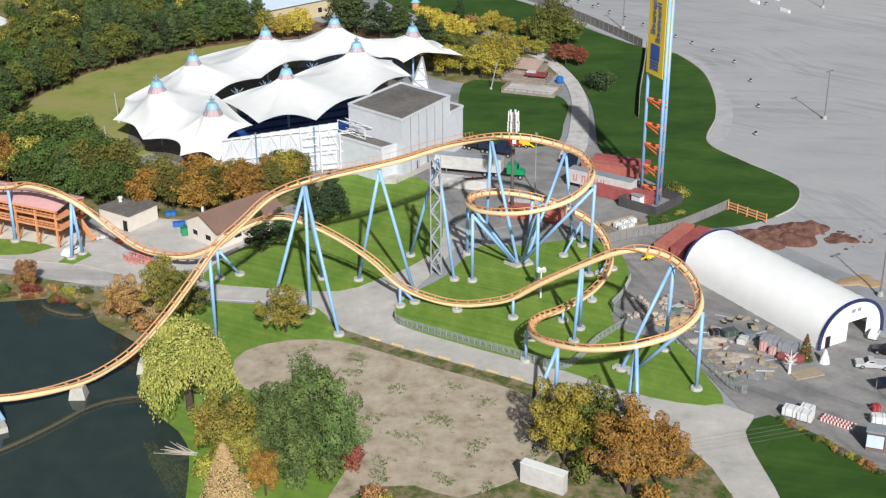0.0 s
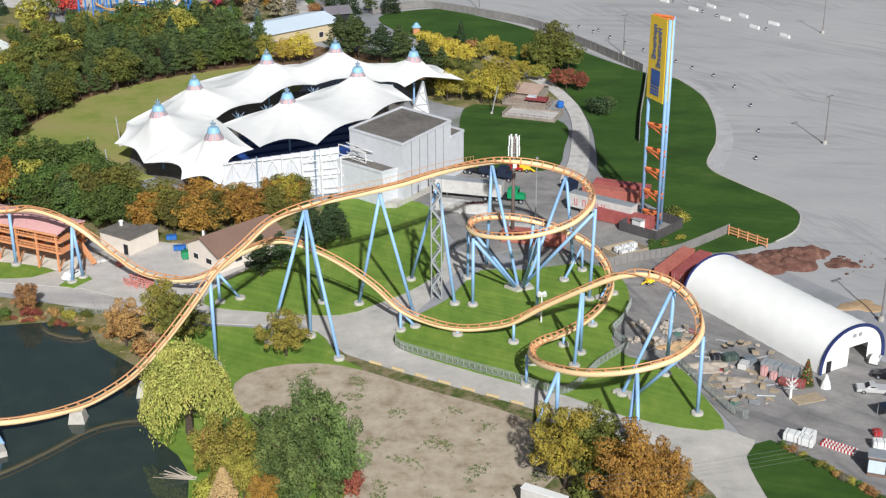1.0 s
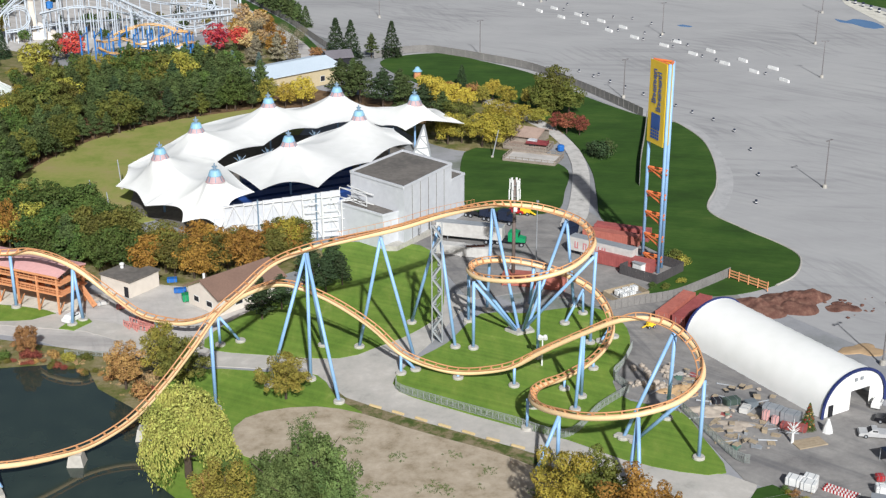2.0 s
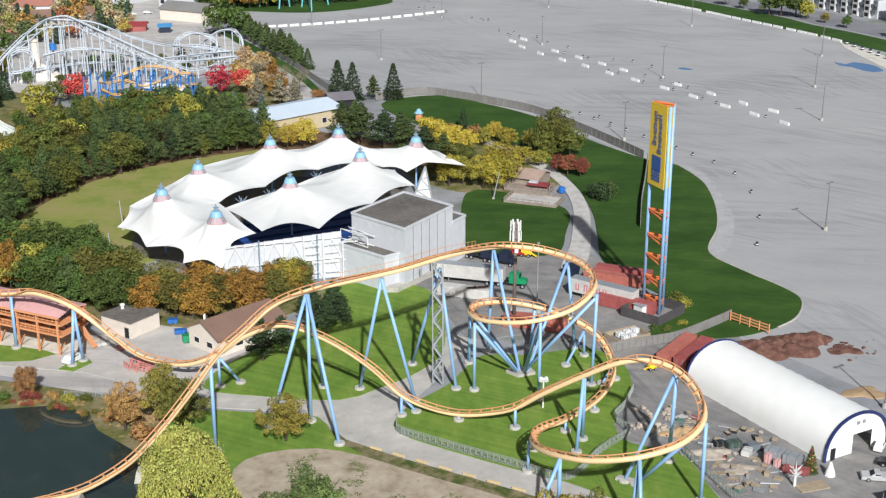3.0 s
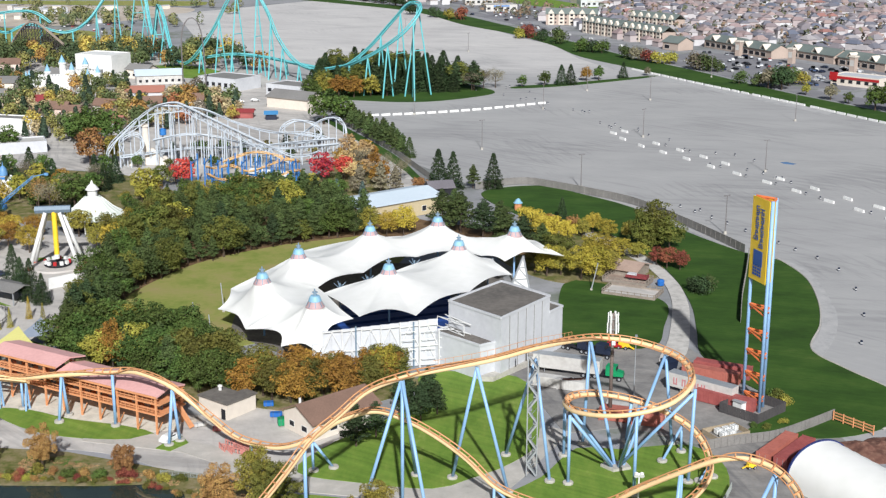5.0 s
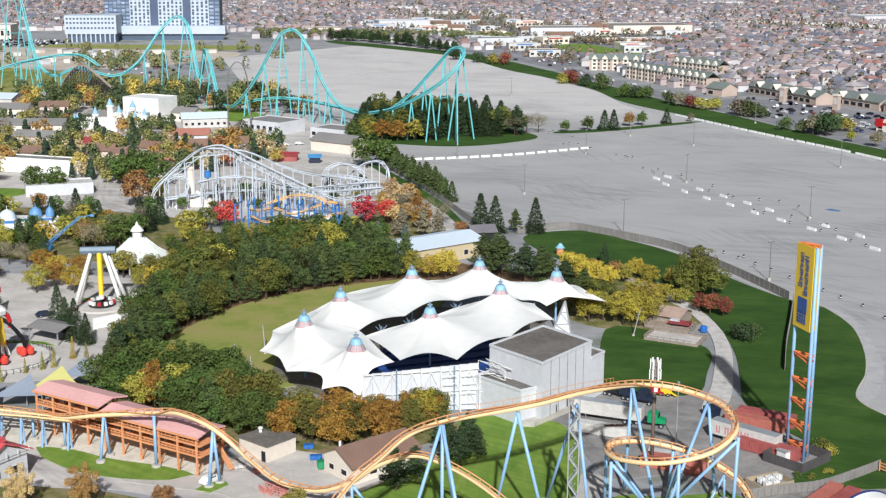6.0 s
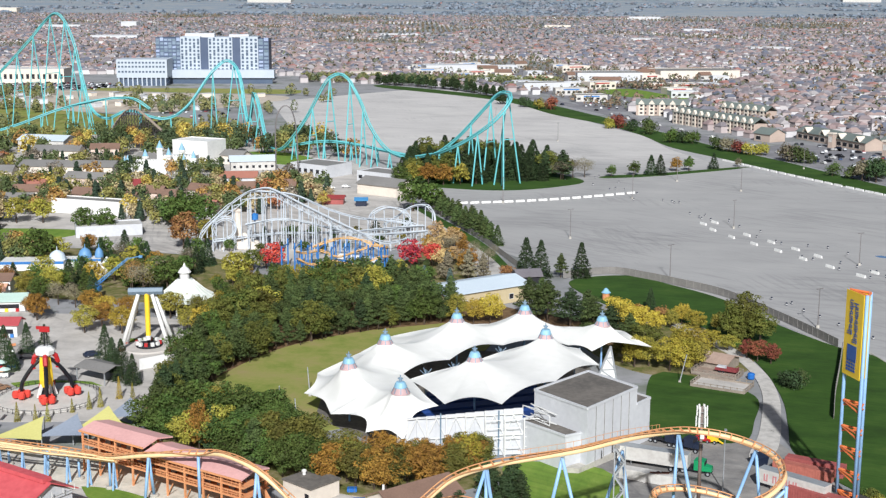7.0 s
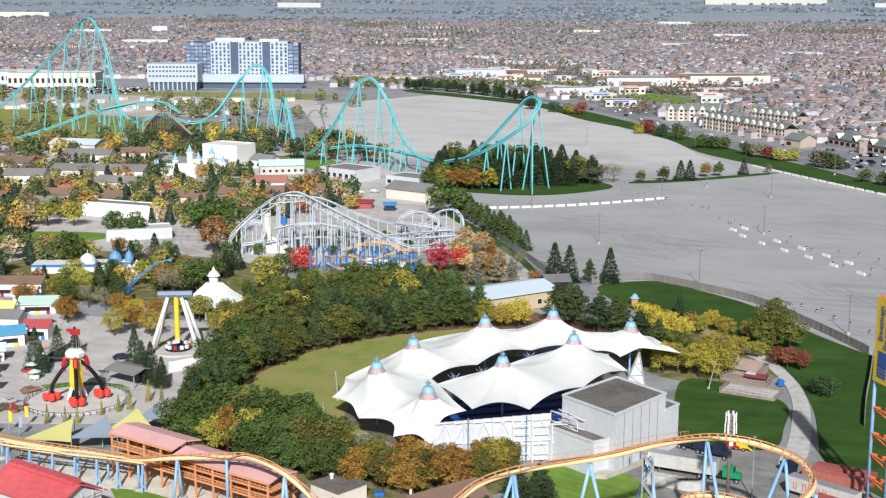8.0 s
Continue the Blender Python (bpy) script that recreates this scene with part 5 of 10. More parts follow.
tree("fine", "rust", -70.3, 211.5, 6.4, 1.0, where="on the pond bank")
tree("fine", "rust", -86.0, 214, 7.8, 1.05, where="on the pond bank")
tree("fine", "tan", -97.0, 212, 8.0, 1.0, where="on the pond bank")
tree("pine", "spruce", -31.0, 227.0, 8.6, 1.35, where="on the infield lawn")
tree("pine", "spruce", -27.8, 231.5, 7.4, 1.3, where="on the infield lawn")
for x, y, h in ((-22.6, 243, 9), (-20.0, 240, 8.4), (-19.0, 247, 9), (-24.4, 247, 8), (-17.0, 243.5, 7)):
    tree("pine", "spruce", x, y, h, 1.15, where="behind the brown-roofed house")
for i in range(70):
    x = -134 + i * 1.35 + rng.uniform(-0.5, 0.5)
    yy = 208.4 if x < -66 else 208.4 - (x + 66) * 0.5
    tree("bush", rng.choice(["rust", "darkred", "darkred", "bronze", "olive", "rust"]), x, yy + rng.uniform(-0.5, 1.2), rng.uniform(0.8, 1.7), 1.5, "bank shrubs", where="along the water's edge")
for i in range(26):
    x = -132 + i * 2.9 + rng.uniform(-1, 1)
    tree("bush", rng.choice(["rust", "bronze", "olive", "moss", "green", "darkred"]), x, 210.6 + rng.uniform(-0.6, 1.0) + (0 if x < -70 else (x + 70) * -0.1), rng.uniform(1.6, 2.8), 1.2, "bank shrubs", where="along the pond bank")
# theatre belt
area("belt_floor", [(-106, 278), (-101.6, 284), (-101, 306), (-98, 328), (-90, 348.6), (-72, 367.4), (-50, 381), (-40, 372), (-20, 380), (-4, 366), (6, 360), (10, 372), (-6, 392), (-30, 402), (-52, 420), (-90, 428), (-114, 420), (-118, 386), (-116, 340), (-113, 300)], 0.16, BROWNEARTH, "brown earth and needle litter under the tree belt", "earth")
area("grove_floor", [(-106, 270), (-86, 258), (-73, 248), (-58, 246), (-44, 243), (-32, 248), (-22, 258), (-26, 266), (-44, 262), (-60, 268), (-78, 282), (-98, 284)], 0.17, VERGE, "leaf-strewn rough grass under the theatre trees", "ground")
area("midway_grove_floor", [(-232, 440), (-200, 402), (-160, 394), (-134, 398), (-118, 388), (-100, 420), (-70, 428), (-46, 440), (-46, 470), (-70, 512), (-78, 470), (-120, 440), (-150, 466), (-215, 474)], 0.07, VERGE, "leaf-strewn rough ground under the park trees", "ground")
BELT = [(-104, 281), (-103.5, 306), (-100, 329), (-92, 349.6), (-73, 368.5), (-52, 382), (-47, 392), (-62, 400), (-82, 400), (-98, 384), (-106, 362), (-109, 336), (-110, 300)]
for p in spline([(-104.6, 283, 0), (-103.6, 306, 0), (-101.4, 322, 0), (-98, 332, 0), (-92.6, 346, 0), (-84, 358, 0), (-74, 367.6, 0), (-62, 376, 0), (-50, 383.4, 0)], 3.4):
    form, leaf = rng.choice((("pine", "pine"), ("pine", "pine"), ("pine", "spruce"), ("broadleaf", "pine"), ("pine", "pine"), ("broadleaf", "moss"), ("broadleaf", "green")))
    tree(form, leaf, p.x + rng.uniform(-1.6, 1.2), p.y + rng.uniform(-1.2, 1.6), rng.uniform(7.2, 12.2), rng.uniform(0.95, 1.3), "pine belt", where="in the belt round the theatre lawn")
grove([(x - 2.2, y + 3.4) for x, y in BELT], 6.9, [("pine", "pine", 6), ("broadleaf", "pine", 2), ("broadleaf", "moss", 1.6), ("broadleaf", "green", 2), ("pine", "spruce", 1)], 8.6, 13.6, "pine belt", "in the belt round the theatre lawn", 1.02)
grove([(-110, 336), (-106, 362), (-98, 384), (-82, 400), (-62, 400), (-62, 414), (-86, 424), (-104, 407), (-112, 386), (-114, 362), (-112, 345)], 6.2, [("pine", "pine", 4), ("broadleaf", "olive", 2), ("broadleaf", "moss", 3), ("broadleaf", "bronze", 1), ("broadleaf", "green", 3)], 10.5, 14, "pine belt", "in the belt behind the theatre lawn", 1.05)
grove([(-102, 268), (-85, 260), (-73, 252), (-74, 276), (-80, 279), (-96, 279)], 4.7, [("broadleaf", "green", 7), ("pine", "spruce", 1.4), ("pine", "pine", 2), ("broadleaf", "olive", 0.5)], 9, 12.6, "theatre front trees", "in front of the theatre", 1.2)
grove([(-73, 250), (-58.5, 248.5), (-60, 260), (-66, 270), (-73, 274)], 4.7, [("broadleaf", "bronze", 5), ("broadleaf", "green", 2.4), ("broadleaf", "orange", 1.2)], 9, 12, "theatre front trees", "in front of the theatre", 1.15)
for x, y, h in ((-88, 262, 12.5), (-90.5, 265, 10)):
    tree("broadleaf", "orange", x, y, h, 0.62, "theatre front trees", where="among green trees before the theatre")
grove([(-58, 249), (-45, 245), (-34, 250.5), (-25, 259), (-27.5, 265), (-41, 259.5), (-57, 258)], 4.1, [("broadleaf", "orange", 5), ("broadleaf", "bronze", 3.5), ("broadleaf", "rust", 0.8)], 7.6, 9.6, "orange trees", "in front of the theatre wall", 1.15)
tree("broadleaf", "gold", -29.4, 258.4, 10, 0.9, "orange trees", where="in front of the theatre wall")
for x, y, h, c, f in ((1, 377, 12, "yellow", "broadleaf"), (8, 379, 9, "yellow", "broadleaf"), (5, 385, 8, "orange", "broadleaf"), (16.6, 386, 6, "olive", "broadleaf"), (12, 380, 7, "yellow", "broadleaf"), (20, 391, 7, "yellow", "broadleaf"), 
                      (11, 407, 7.5, "spruce", "spruce"), 
                      (-37, 384, 10, "yellow", "broadleaf"), (-42, 383, 8.4, "yellow", "broadleaf"), (-47, 383, 9.4, "olive", "broadleaf"), (37, 376, 14.5, "moss", "broadleaf"), (37.5, 374, 8, "moss", "bush"), (35, 374, 7, "moss", "bush"), (33.5, 374, 11, "moss", "broadleaf"), (41, 371, 10.5, "moss", "broadleaf"), (38.6, 353, 6.6, "darkred", "broadleaf"), (42, 351.5, 6.2, "darkred", "broadleaf"), (36, 356, 5.6, "darkred", "broadleaf"), (45, 330, 6, "spruce", "bush"), (43.4, 331.4, 5, "spruce", "bush"), (46.4, 331.6, 5.4, "pine", "bush"),
                      (-31, 449, 14.4, "spruce", "spruce"), (-26, 451, 13.2, "spruce", "spruce"), (-19, 451, 8.6, "pine", "pine"), (-12, 452, 12.6, "spruce", "spruce"), (-38, 447, 6, "rust", "bush"), (8, 398, 5, "rust", "bush"), (14, 398, 5, "rust", "bush")):
    tree(f, c, x, y, h, 1.1 if f != "spruce" else 1.0, "lawn trees", where="near the grass berm")
for x, y, h, c in ((51.4, 256.6, 2.8, "moss"), (53, 254.4, 2.6, "olive"), (50, 258.6, 2.4, "green"), (46.8, 240.6, 1.6, "moss"), (44.4, 241.6, 1.5, "green"), (50.6, 244, 1.6, "olive")):
    tree("bush", c, x, y, h, 1.5, "tower shrubs", where="beside the tower enclosure")
for x, y, h, w, c in ((14.8, 341, 9.6, 1.2, "gold"), (18.6, 341.6, 10, 1.2, "gold"), (21.4, 343.4, 8.6, 1.2, "olive"), (5.6, 343.4, 9, 1.15, "gold"), (9.4, 345, 8.4, 1.2, "olive"), (2.4, 347, 8, 1.2, "bronze"), (23, 366, 5.6, 1.7, "gold"), (27.4, 365, 5.8, 1.7, "gold"), (31.4, 363, 5, 1.6, "olive"), (19.4, 368, 6, 1.5, "gold"), (24, 384, 6.4, 1.4, "gold"), (30.5, 384, 6, 1.4, "olive")):
    tree("broadleaf", c, x, y, h, w, "lawn trees", where="beside the terrace path")
for x, y, h, w, c in ((-26, 394, 12.4, 1.5, "pine"), (-20, 388, 13, 1.55, "pine"), (-22.5, 398, 11.5, 1.4, "pine"), (-13, 383, 12, 1.6, "spruce"), (-8, 388, 10.6, 1.5, "pine"), (-6, 376, 11.4, 1.6, "pine"), (-1, 370, 10.6, 1.6, "spruce"), (4.4, 364, 9.6, 1.6, "pine"), (8.6, 358, 8.6, 1.6, "moss")):
    tree("pine" if c != "moss" else "broadleaf", c, x, y, h, w, "lawn trees", where="behind the theatre roof")
# along the lot fence, and park woods
for i in range(13):
    t = i / 12
    tree("pine" if i % 3 else "spruce", "pine", -82 + 36 * t + rng.uniform(-1, 1), 588 - 82 * t, rng.uniform(7.5, 10.5), 1.15, "fence row", where="in a row along the parking lot")
    tree("pine", "pine", -86 + 36 * t + rng.uniform(-1, 1), 590 - 82 * t, rng.uniform(7, 9.5), 1.2, "fence row", where="in a row along the parking lot")
for x, y, h, c, f in ((-165, 481, 15, "rust", "broadleaf"), (-158, 486, 11, "olive", "broadleaf"), (-121, 449, 10, "red", "broadleaf"), (-73, 459, 11, "red", "broadleaf"), (-66, 462, 9.5, "red", "broadleaf"), (-178, 522, 16.5, "green", "broadleaf"), (-170, 523, 14.5, "green", "broadleaf"), (-184, 524, 14, "green", "broadleaf"), (-91, 578, 17, "green", "broadleaf"), (-84, 580, 14, "green", "broadleaf"), (-128, 427, 11.5, "olive", "broadleaf"), (-103, 406, 10, "yellow", "spruce"), (-57, 438, 11.5, "brown", "pine"), (-55, 429, 7, "bluespruce", "spruce"), (-63, 424, 8.6, "bluespruce", "spruce"), (-50, 439, 11.5, "brown", "pine"), (-45, 440, 10, "brown", "pine"),
                      (-206, 444, 14, "green", "broadleaf"), (-253, 524, 12, "olive", "broadleaf"), (-242, 526, 11, "olive", "broadleaf"), (-214, 504, 12, "green", "broadleaf"), (-206, 506, 11, "green", "broadleaf"), (-177, 438, 8, "spruce", "spruce"), (-183, 402, 9.5, "olive", "broadleaf"), (-170, 398, 10, "green", "pine"), (-176, 373, 7.5, "orange", "broadleaf"), (-153, 356, 8.5, "olive", "broadleaf"), (-142, 357, 8.5, "yellow", "broadleaf"), (-150, 362, 8, "orange", "broadleaf"), (-134, 324.6, 11.4, "spruce", "spruce"), (-130.6, 321, 9, "spruce", "spruce"), (-125, 313, 11, "spruce", "spruce"), (-121, 310, 8, "spruce", "spruce"), (-160, 320, 11.5, "spruce", "spruce"), (-157, 317, 8, "spruce", "spruce"), (-160.4, 334, 8.6, "spruce", "spruce"), (-155.6, 335, 8, "spruce", "spruce"), (-188, 394, 9.5, "olive", "broadleaf"), (-182, 391, 9, "green", "broadleaf"), (-175, 388, 9, "brown", "bare"), (-168, 385, 9, "brown", "bare"), (-173, 368, 8.6, "orange", "broadleaf"), (-153, 372, 8, "yellow", "broadleaf"), (-147, 374, 7.6, "orange", "broadleaf"), (-160, 378, 8, "orange", "broadleaf"), (-196, 386, 8, "orange", "broadleaf"), (-165, 392, 11, "spruce", "spruce"), (-140, 380, 8, "olive", "broadleaf"), (-134, 376, 9, "olive", "broadleaf"), (-152, 402, 12, "brown", "bare"), (-146, 408, 13, "green", "broadleaf"), (-158, 408, 12, "rust", "bare"), (-117, 357, 10, "yellow", "broadleaf"), (-124, 362, 8, "olive", "broadleaf"), (-154, 423, 9.8, "brown", "bare"), (-146, 420, 9, "green", "broadleaf")):
    tree(f, c, x, y, h, 1.0 if f in ("spruce", "pine") else 1.15, "midway trees", where="among the fairground rides")
for x, y in ((-121, 384), (-116, 376), (-119, 368), (-126, 378), (-114, 392), (-122, 396), (-130, 384), (-112, 366), (-117, 360)):
    tree("broadleaf", rng.choice(["olive", "gold", "green", "bronze", "moss"]), x, y, rng.uniform(7, 10), 1.1, "midway trees", where="behind the theatre belt")
for x, y, h in ((-137, 278, 4.8), (-133, 279, 4), (-130, 279, 4.4), (-127, 286, 3.6), (-124, 289, 4.4), (-122, 291, 5), (-120, 298, 5.6), (-115, 294, 5.4)):
    tree("spruce", rng.choice(["olive", "green", "yellow"]), x, y, h, 0.55, "columnar trees", where="beside the shade sails")
MIXED = [("broadleaf", "olive", 3), ("broadleaf", "green", 6), ("broadleaf", "orange", 1.2), ("broadleaf", "yellow", 1), ("spruce", "spruce", 4), ("bare", "brown", 1.6), ("broadleaf", "tan", 0.6), ("broadleaf", "rust", 0.6)]
grove([(-200, 405), (-160, 398), (-146, 412), (-138, 432), (-150, 462), (-190, 472), (-215, 470), (-230, 440)], 9.5, MIXED, 7, 10, "midway trees", "among the fairground rides", 1.05)
grove([(-132, 402), (-120, 392), (-112, 402), (-100, 424), (-72, 432), (-52, 446), (-66, 452), (-96, 436), (-118, 440), (-134, 430)], 7.5, [("broadleaf", "green", 2), ("broadleaf", "olive", 2), ("pine", "pine", 2), ("bare", "brown", 2), ("broadleaf", "orange", 1), ("spruce", "spruce", 2)], 4.6, 6.6, "midway trees", "behind the theatre belt", 1.1)
grove([(-72, 470), (-60, 456), (-46, 450), (-44, 470), (-60, 500), (-72, 510)], 8, [("broadleaf", "tan", 3), ("broadleaf", "orange", 2), ("bare", "brown", 3), ("pine", "brown", 1)], 7, 10, "midway trees", "beside the service path", 1.0)
far_grove([(-262, 540), (-215, 536), (-190, 526), (-176, 540), (-128, 590), (-150, 650), (-200, 640), (-250, 625), (-300, 610)], 8, MIXED + [("broadleaf", "tan", 1.6), ("bare", "tan", 1)], 7, 12)
far_grove([(-345, 640), (-290, 620), (-255, 640), (-215, 640), (-205, 690), (-250, 690), (-290, 712), (-345, 700)], 10.5, MIXED, 8, 12)
far_grove([(-360, 700), (-280, 735), (-200, 755), (-150, 745), (-190, 830), (-280, 840), (-380, 800)], 15, [("sparse", "green", 4), ("sparse", "olive", 2), ("sparse", "yellow", 2), ("sparse", "orange", 1), ("pine", "pine", 3)], 11, 15)
far_grove([(-360, 480), (-262, 462), (-250, 480), (-248, 500), (-262, 540), (-300, 610), (-360, 580)], 8, MIXED, 7, 12)
far_grove([(-250, 430), (-205, 400), (-192, 420), (-215, 468), (-250, 470)], 8.5, MIXED, 7, 11)
far_grove([(-440, 720), (-345, 700), (-380, 800), (-440, 830)], 17, MIXED, 8, 11)
grove([(-118, 668), (-96, 664), (-75, 668), (-40, 675), (-26, 690), (-40, 720), (-70, 745), (-110, 740)], 9, [("spruce", "spruce", 6), ("pine", "spruce", 2), ("broadleaf", "moss", 1)], 11, 17, "island trees", "on the grass island in the lot", 1.2)
for x, y, c in ((-96, 660, "orange"), (-88, 658, "orange"), (-80, 662, "olive"), (-104, 664, "olive"), (-72, 664, "spruce"), (-110, 655, "green"), (-30, 686, "brown"), (-24, 692, "brown"), (-18, 698, "brown")):
    tree("sparse" if c != "brown" else "bare", c, x, y, 11, 1.3, "island trees", where="on the grass island in the lot")
for x, y, h, c in ((-4, 702, 6.5, "green"), (8, 708, 8, "green"), (17, 712, 11, "spruce"), (22, 714, 11, "spruce"), (31, 728, 8, "orange"), (38, 732, 8, "green"), (52, 742, 9, "spruce"), (66, 752, 5, "brown")):
    tree("spruce" if c == "spruce" else "sparse", c, x, y, h, 1.2, "lot strip trees", where="on a grass strip in the lot")
for x, y in ((-100, 1125), (-79, 1101), (-66, 1086), (-56, 1080), (-8, 944), (-2, 948), (9, 928), (20, 912), (32, 862), (40, 862), (46, 860), (59, 834), (66, 822), (72, 815), (77, 807), (84, 806), (97, 780), (102, 776), (107, 772), (113, 722), (122, 714), (130, 715), (138, 716), (146, 722)):
    tree("bush", rng.choice(["green", "spruce", "pine", "darkred", "pine", "brown", "olive"]), x, y, rng.uniform(9, 14), 1.1, "verge trees", where="on the verge of the lot", name="tree")
for i in range(40):
    t = i / 39
    tree("pine", "spruce", -245 + 140 * t + rng.uniform(-4, 4), 1330 - 100 * t * t - 40 * t + rng.uniform(-8, 8), rng.uniform(9, 13), 1.5, "verge trees", where="on the far verge of the lot")
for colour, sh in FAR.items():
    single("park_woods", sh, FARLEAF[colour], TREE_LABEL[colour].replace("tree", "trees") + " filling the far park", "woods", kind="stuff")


# ---- station, houses and vehicles ----
station = thing("coaster_station", -87.5, 243, 0.1, "orange timber coaster station with faded pink roofs on posts", "station", rz=-26.3)
GREYT = mat("grey_turnstile", (120, 128, 134), (96, 104, 110), rough=0.6)
for s, (x0, x1, zr) in enumerate(((-22.5, -3.6, 9.6), (-4.0, 22.5, 8.4))):
    part("roof", Shape().gable((x0 + x1) / 2, 0, zr - 0.6, x1 - x0, 8.2, 0.9, 0, 0.3), PINKROOF, station, "faded pink sheet roof")
    part("fascia", Shape().box((x0 + x1) / 2, -4.15, zr - 0.95, x1 - x0, 0.12, 0.4), TIMBER, station)
for k in range(10):
    x = -22 + k * 4.87
    top_z = 9.1 if x < -3.8 else 7.8
    for y in (-3.6, 3.6):
        part("post", Shape().beam((x, y, 0), (x, y, top_z), 0.34, 0.34), TIMBER, station)
    part("knee_brace", Shape().beam((x, -3.6, 0.2), (x + 1.5, -3.6, 2.8), 0.16, 0.16), TIMBER, station)
for z in (3.7, 5.9):
    part("deck", Shape().box(0.25, 0, z, 45, 7.4, 0.3), TIMBER, station)
    for y in (-3.75, 3.75):
        rl = Shape()
        for dz in (0.55, 1.1):
            rl.beam((-22.2, y, z + 0.3 + dz), (22.6, y, z + 0.3 + dz), 0.1, 0.12)
        for k in range(40):
            rl.beam((-22 + k * 1.13, y, z + 0.3), (-22 + k * 1.13, y, z + 1.4), 0.07, 0.07)
        part("railing", rl, TIMBER, station)
    for k in range(14):
        part("queue_gate", Shape().box(-20.5 + k * 3.15, -1.0, z + 0.3, 1.4, 0.2, 1.2).box(-20.5 + k * 3.15, 1.2, z + 0.3, 0.2, 2.2, 1.1), GREYT, station)
part("end_stair", Shape().beam((22.6, 2.0, 3.9), (25.6, 2.0, 0.2), 1.2, 0.2).beam((22.6, 1.4, 4.9), (25.6, 1.4, 1.2), 0.1, 0.1), TIMBER, station)
area("gravel_bed", [(-122, 250), (-112, 240), (-104, 241), (-98.6, 239.5), (-89.7, 236), (-77.7, 233.1), (-71, 231.1), (-66.4, 233), (-68, 238), (-84, 246), (-104, 256), (-116, 260)], 0.12, GRAVEL, "pale gravel bed under the station", "gravel")
area("lawn_station", [(-106, 241), (-103, 236.4), (-93.6, 230), (-83.2, 227.3), (-74.1, 227.6), (-70.4, 230.6), (-77, 233.8), (-89, 236.6), (-98, 240.4)], 0.14, GRASS, "narrow green lawn before the station", "lawn")
area("lawn_sails", [(-118, 284), (-100, 272), (-86, 264), (-88, 254), (-104, 262), (-112, 268)], 0.14, GRASS, "green lawn behind the station", "lawn")
area("traffic_island", [(-68, 223.4), (-65, 222.6), (-62.6, 226.4), (-64.4, 229), (-66.4, 227.4)], 0.3, GRASS, "small kerbed grass island round the coaster posts", "traffic island")


def gabled_house(name, x, y, l, w, h, rise, rz, wall, roof, label, windows=(), over=0.7):
    ob = thing(name, x, y, 0.1, label, "house", rz=rz)
    b = Shape().box(0, 0, 0, l, w, h)
    for sx in (-1, 1):
        b.add([(sx * (l / 2 - 0.01), -w / 2, h), (sx * (l / 2 - 0.01), w / 2, h), (sx * (l / 2 - 0.01), 0, h + rise * w / (w + 2 * over))], [(0, 1, 2) if sx > 0 else (2, 1, 0)])
    part("wall", b, wall, ob)
    part("roof", Shape().gable(0, 0, h + 0.12, l + 2 * over, w + 2 * over, rise, 0, 0.25), roof, ob)
    for wx, wy, wz, sx, sy, sz in windows:
        wn_ = part("window", Shape().box(wx, wy, wz, sx, sy, sz), DARK, ob, "dark window")
        part("frame", Shape().box(wx, wy, wz - 0.12, sx + (0.2 if sx > sy else -0.04), sy + (0.2 if sy > sx else -0.04), sz + 0.24), WHITE, wn_)
    return ob


CREAM = mat("cream_wall", (222, 212, 200), (206, 196, 184), rough=0.8, fine=0.8)
hs = gabled_house("brown_roofed_house", -37.2, 237.4, 15.5, 9.4, 3.6, 2.6, 45.8, CREAM, BROWNROOF, "cream house with a low brown shingle roof", ((-7.76, -1.8, 1.2, 0.1, 1.6, 1.0), (-7.76, 2.2, 1.2, 0.1, 1.4, 1.0), (-3, -4.72, 1.2, 1.6, 0.1, 1.0), (1, -4.72, 1.2, 1.6, 0.1, 1.0)))
part("vent_stack", Shape().tube((-5.6, 2.4, 5.0), (-5.6, 2.4, 6.2), 0.25), WHITE, hs, "white vent stack")
flat = thing("flat_roofed_shed", -59.4, 242.4, 0.1, "small cream shed with a dark grey flat roof", "shed", rz=-35)
part("wall", Shape().box(0, 0, 0, 8.2, 5.8, 3.2).box(2.4, 3.6, 0, 3.2, 2.4, 3.2), CREAM, flat)
part("roof", Shape().box(0, 0, 3.2, 8.6, 6.2, 0.3).box(2.4, 3.9, 3.205, 3.6, 2.6, 0.29), ROOFGREY, flat)
part("roof_vent", Shape().tube((-2.6, 1.4, 3.5), (-2.6, 1.4, 4.2), 0.35).lathe([(0.5, 4.2), (0.5, 4.5), (0, 4.7)], 10, -2.6, 1.4), WHITE, flat, "white roof ventilator")
part("door", Shape().box(3.0, -2.94, 0, 1.1, 0.1, 2.1), DARK, flat)
red = gabled_house("red_roofed_pavilion", -113, 226.6, 19.5, 11.0, 5.2, 3.0, -26, WALLGREY, REDROOF, "pavilion with a bright red ridged roof and white trusses", ((9.8, -2, 1.5, 0.1, 2.0, 1.4), (9.8, 2, 1.5, 0.1, 2.0, 1.4)), 0.9)
part("ridge_cap", Shape().beam((-9.6, 0, 8.6), (9.6, 0, 8.6), 2.0, 0.8), REDROOF, red, "raised red ridge")
for k in range(5):
    part("truss", Shape().beam((10.6, -5.4 + k * 2.7, 5.3), (10.6, -5.4 + k * 2.7, 6.4), 0.12, 0.12).beam((10.6, -5.4, 5.3), (10.6, 5.4, 5.3), 0.12, 0.12), WHITE, red)


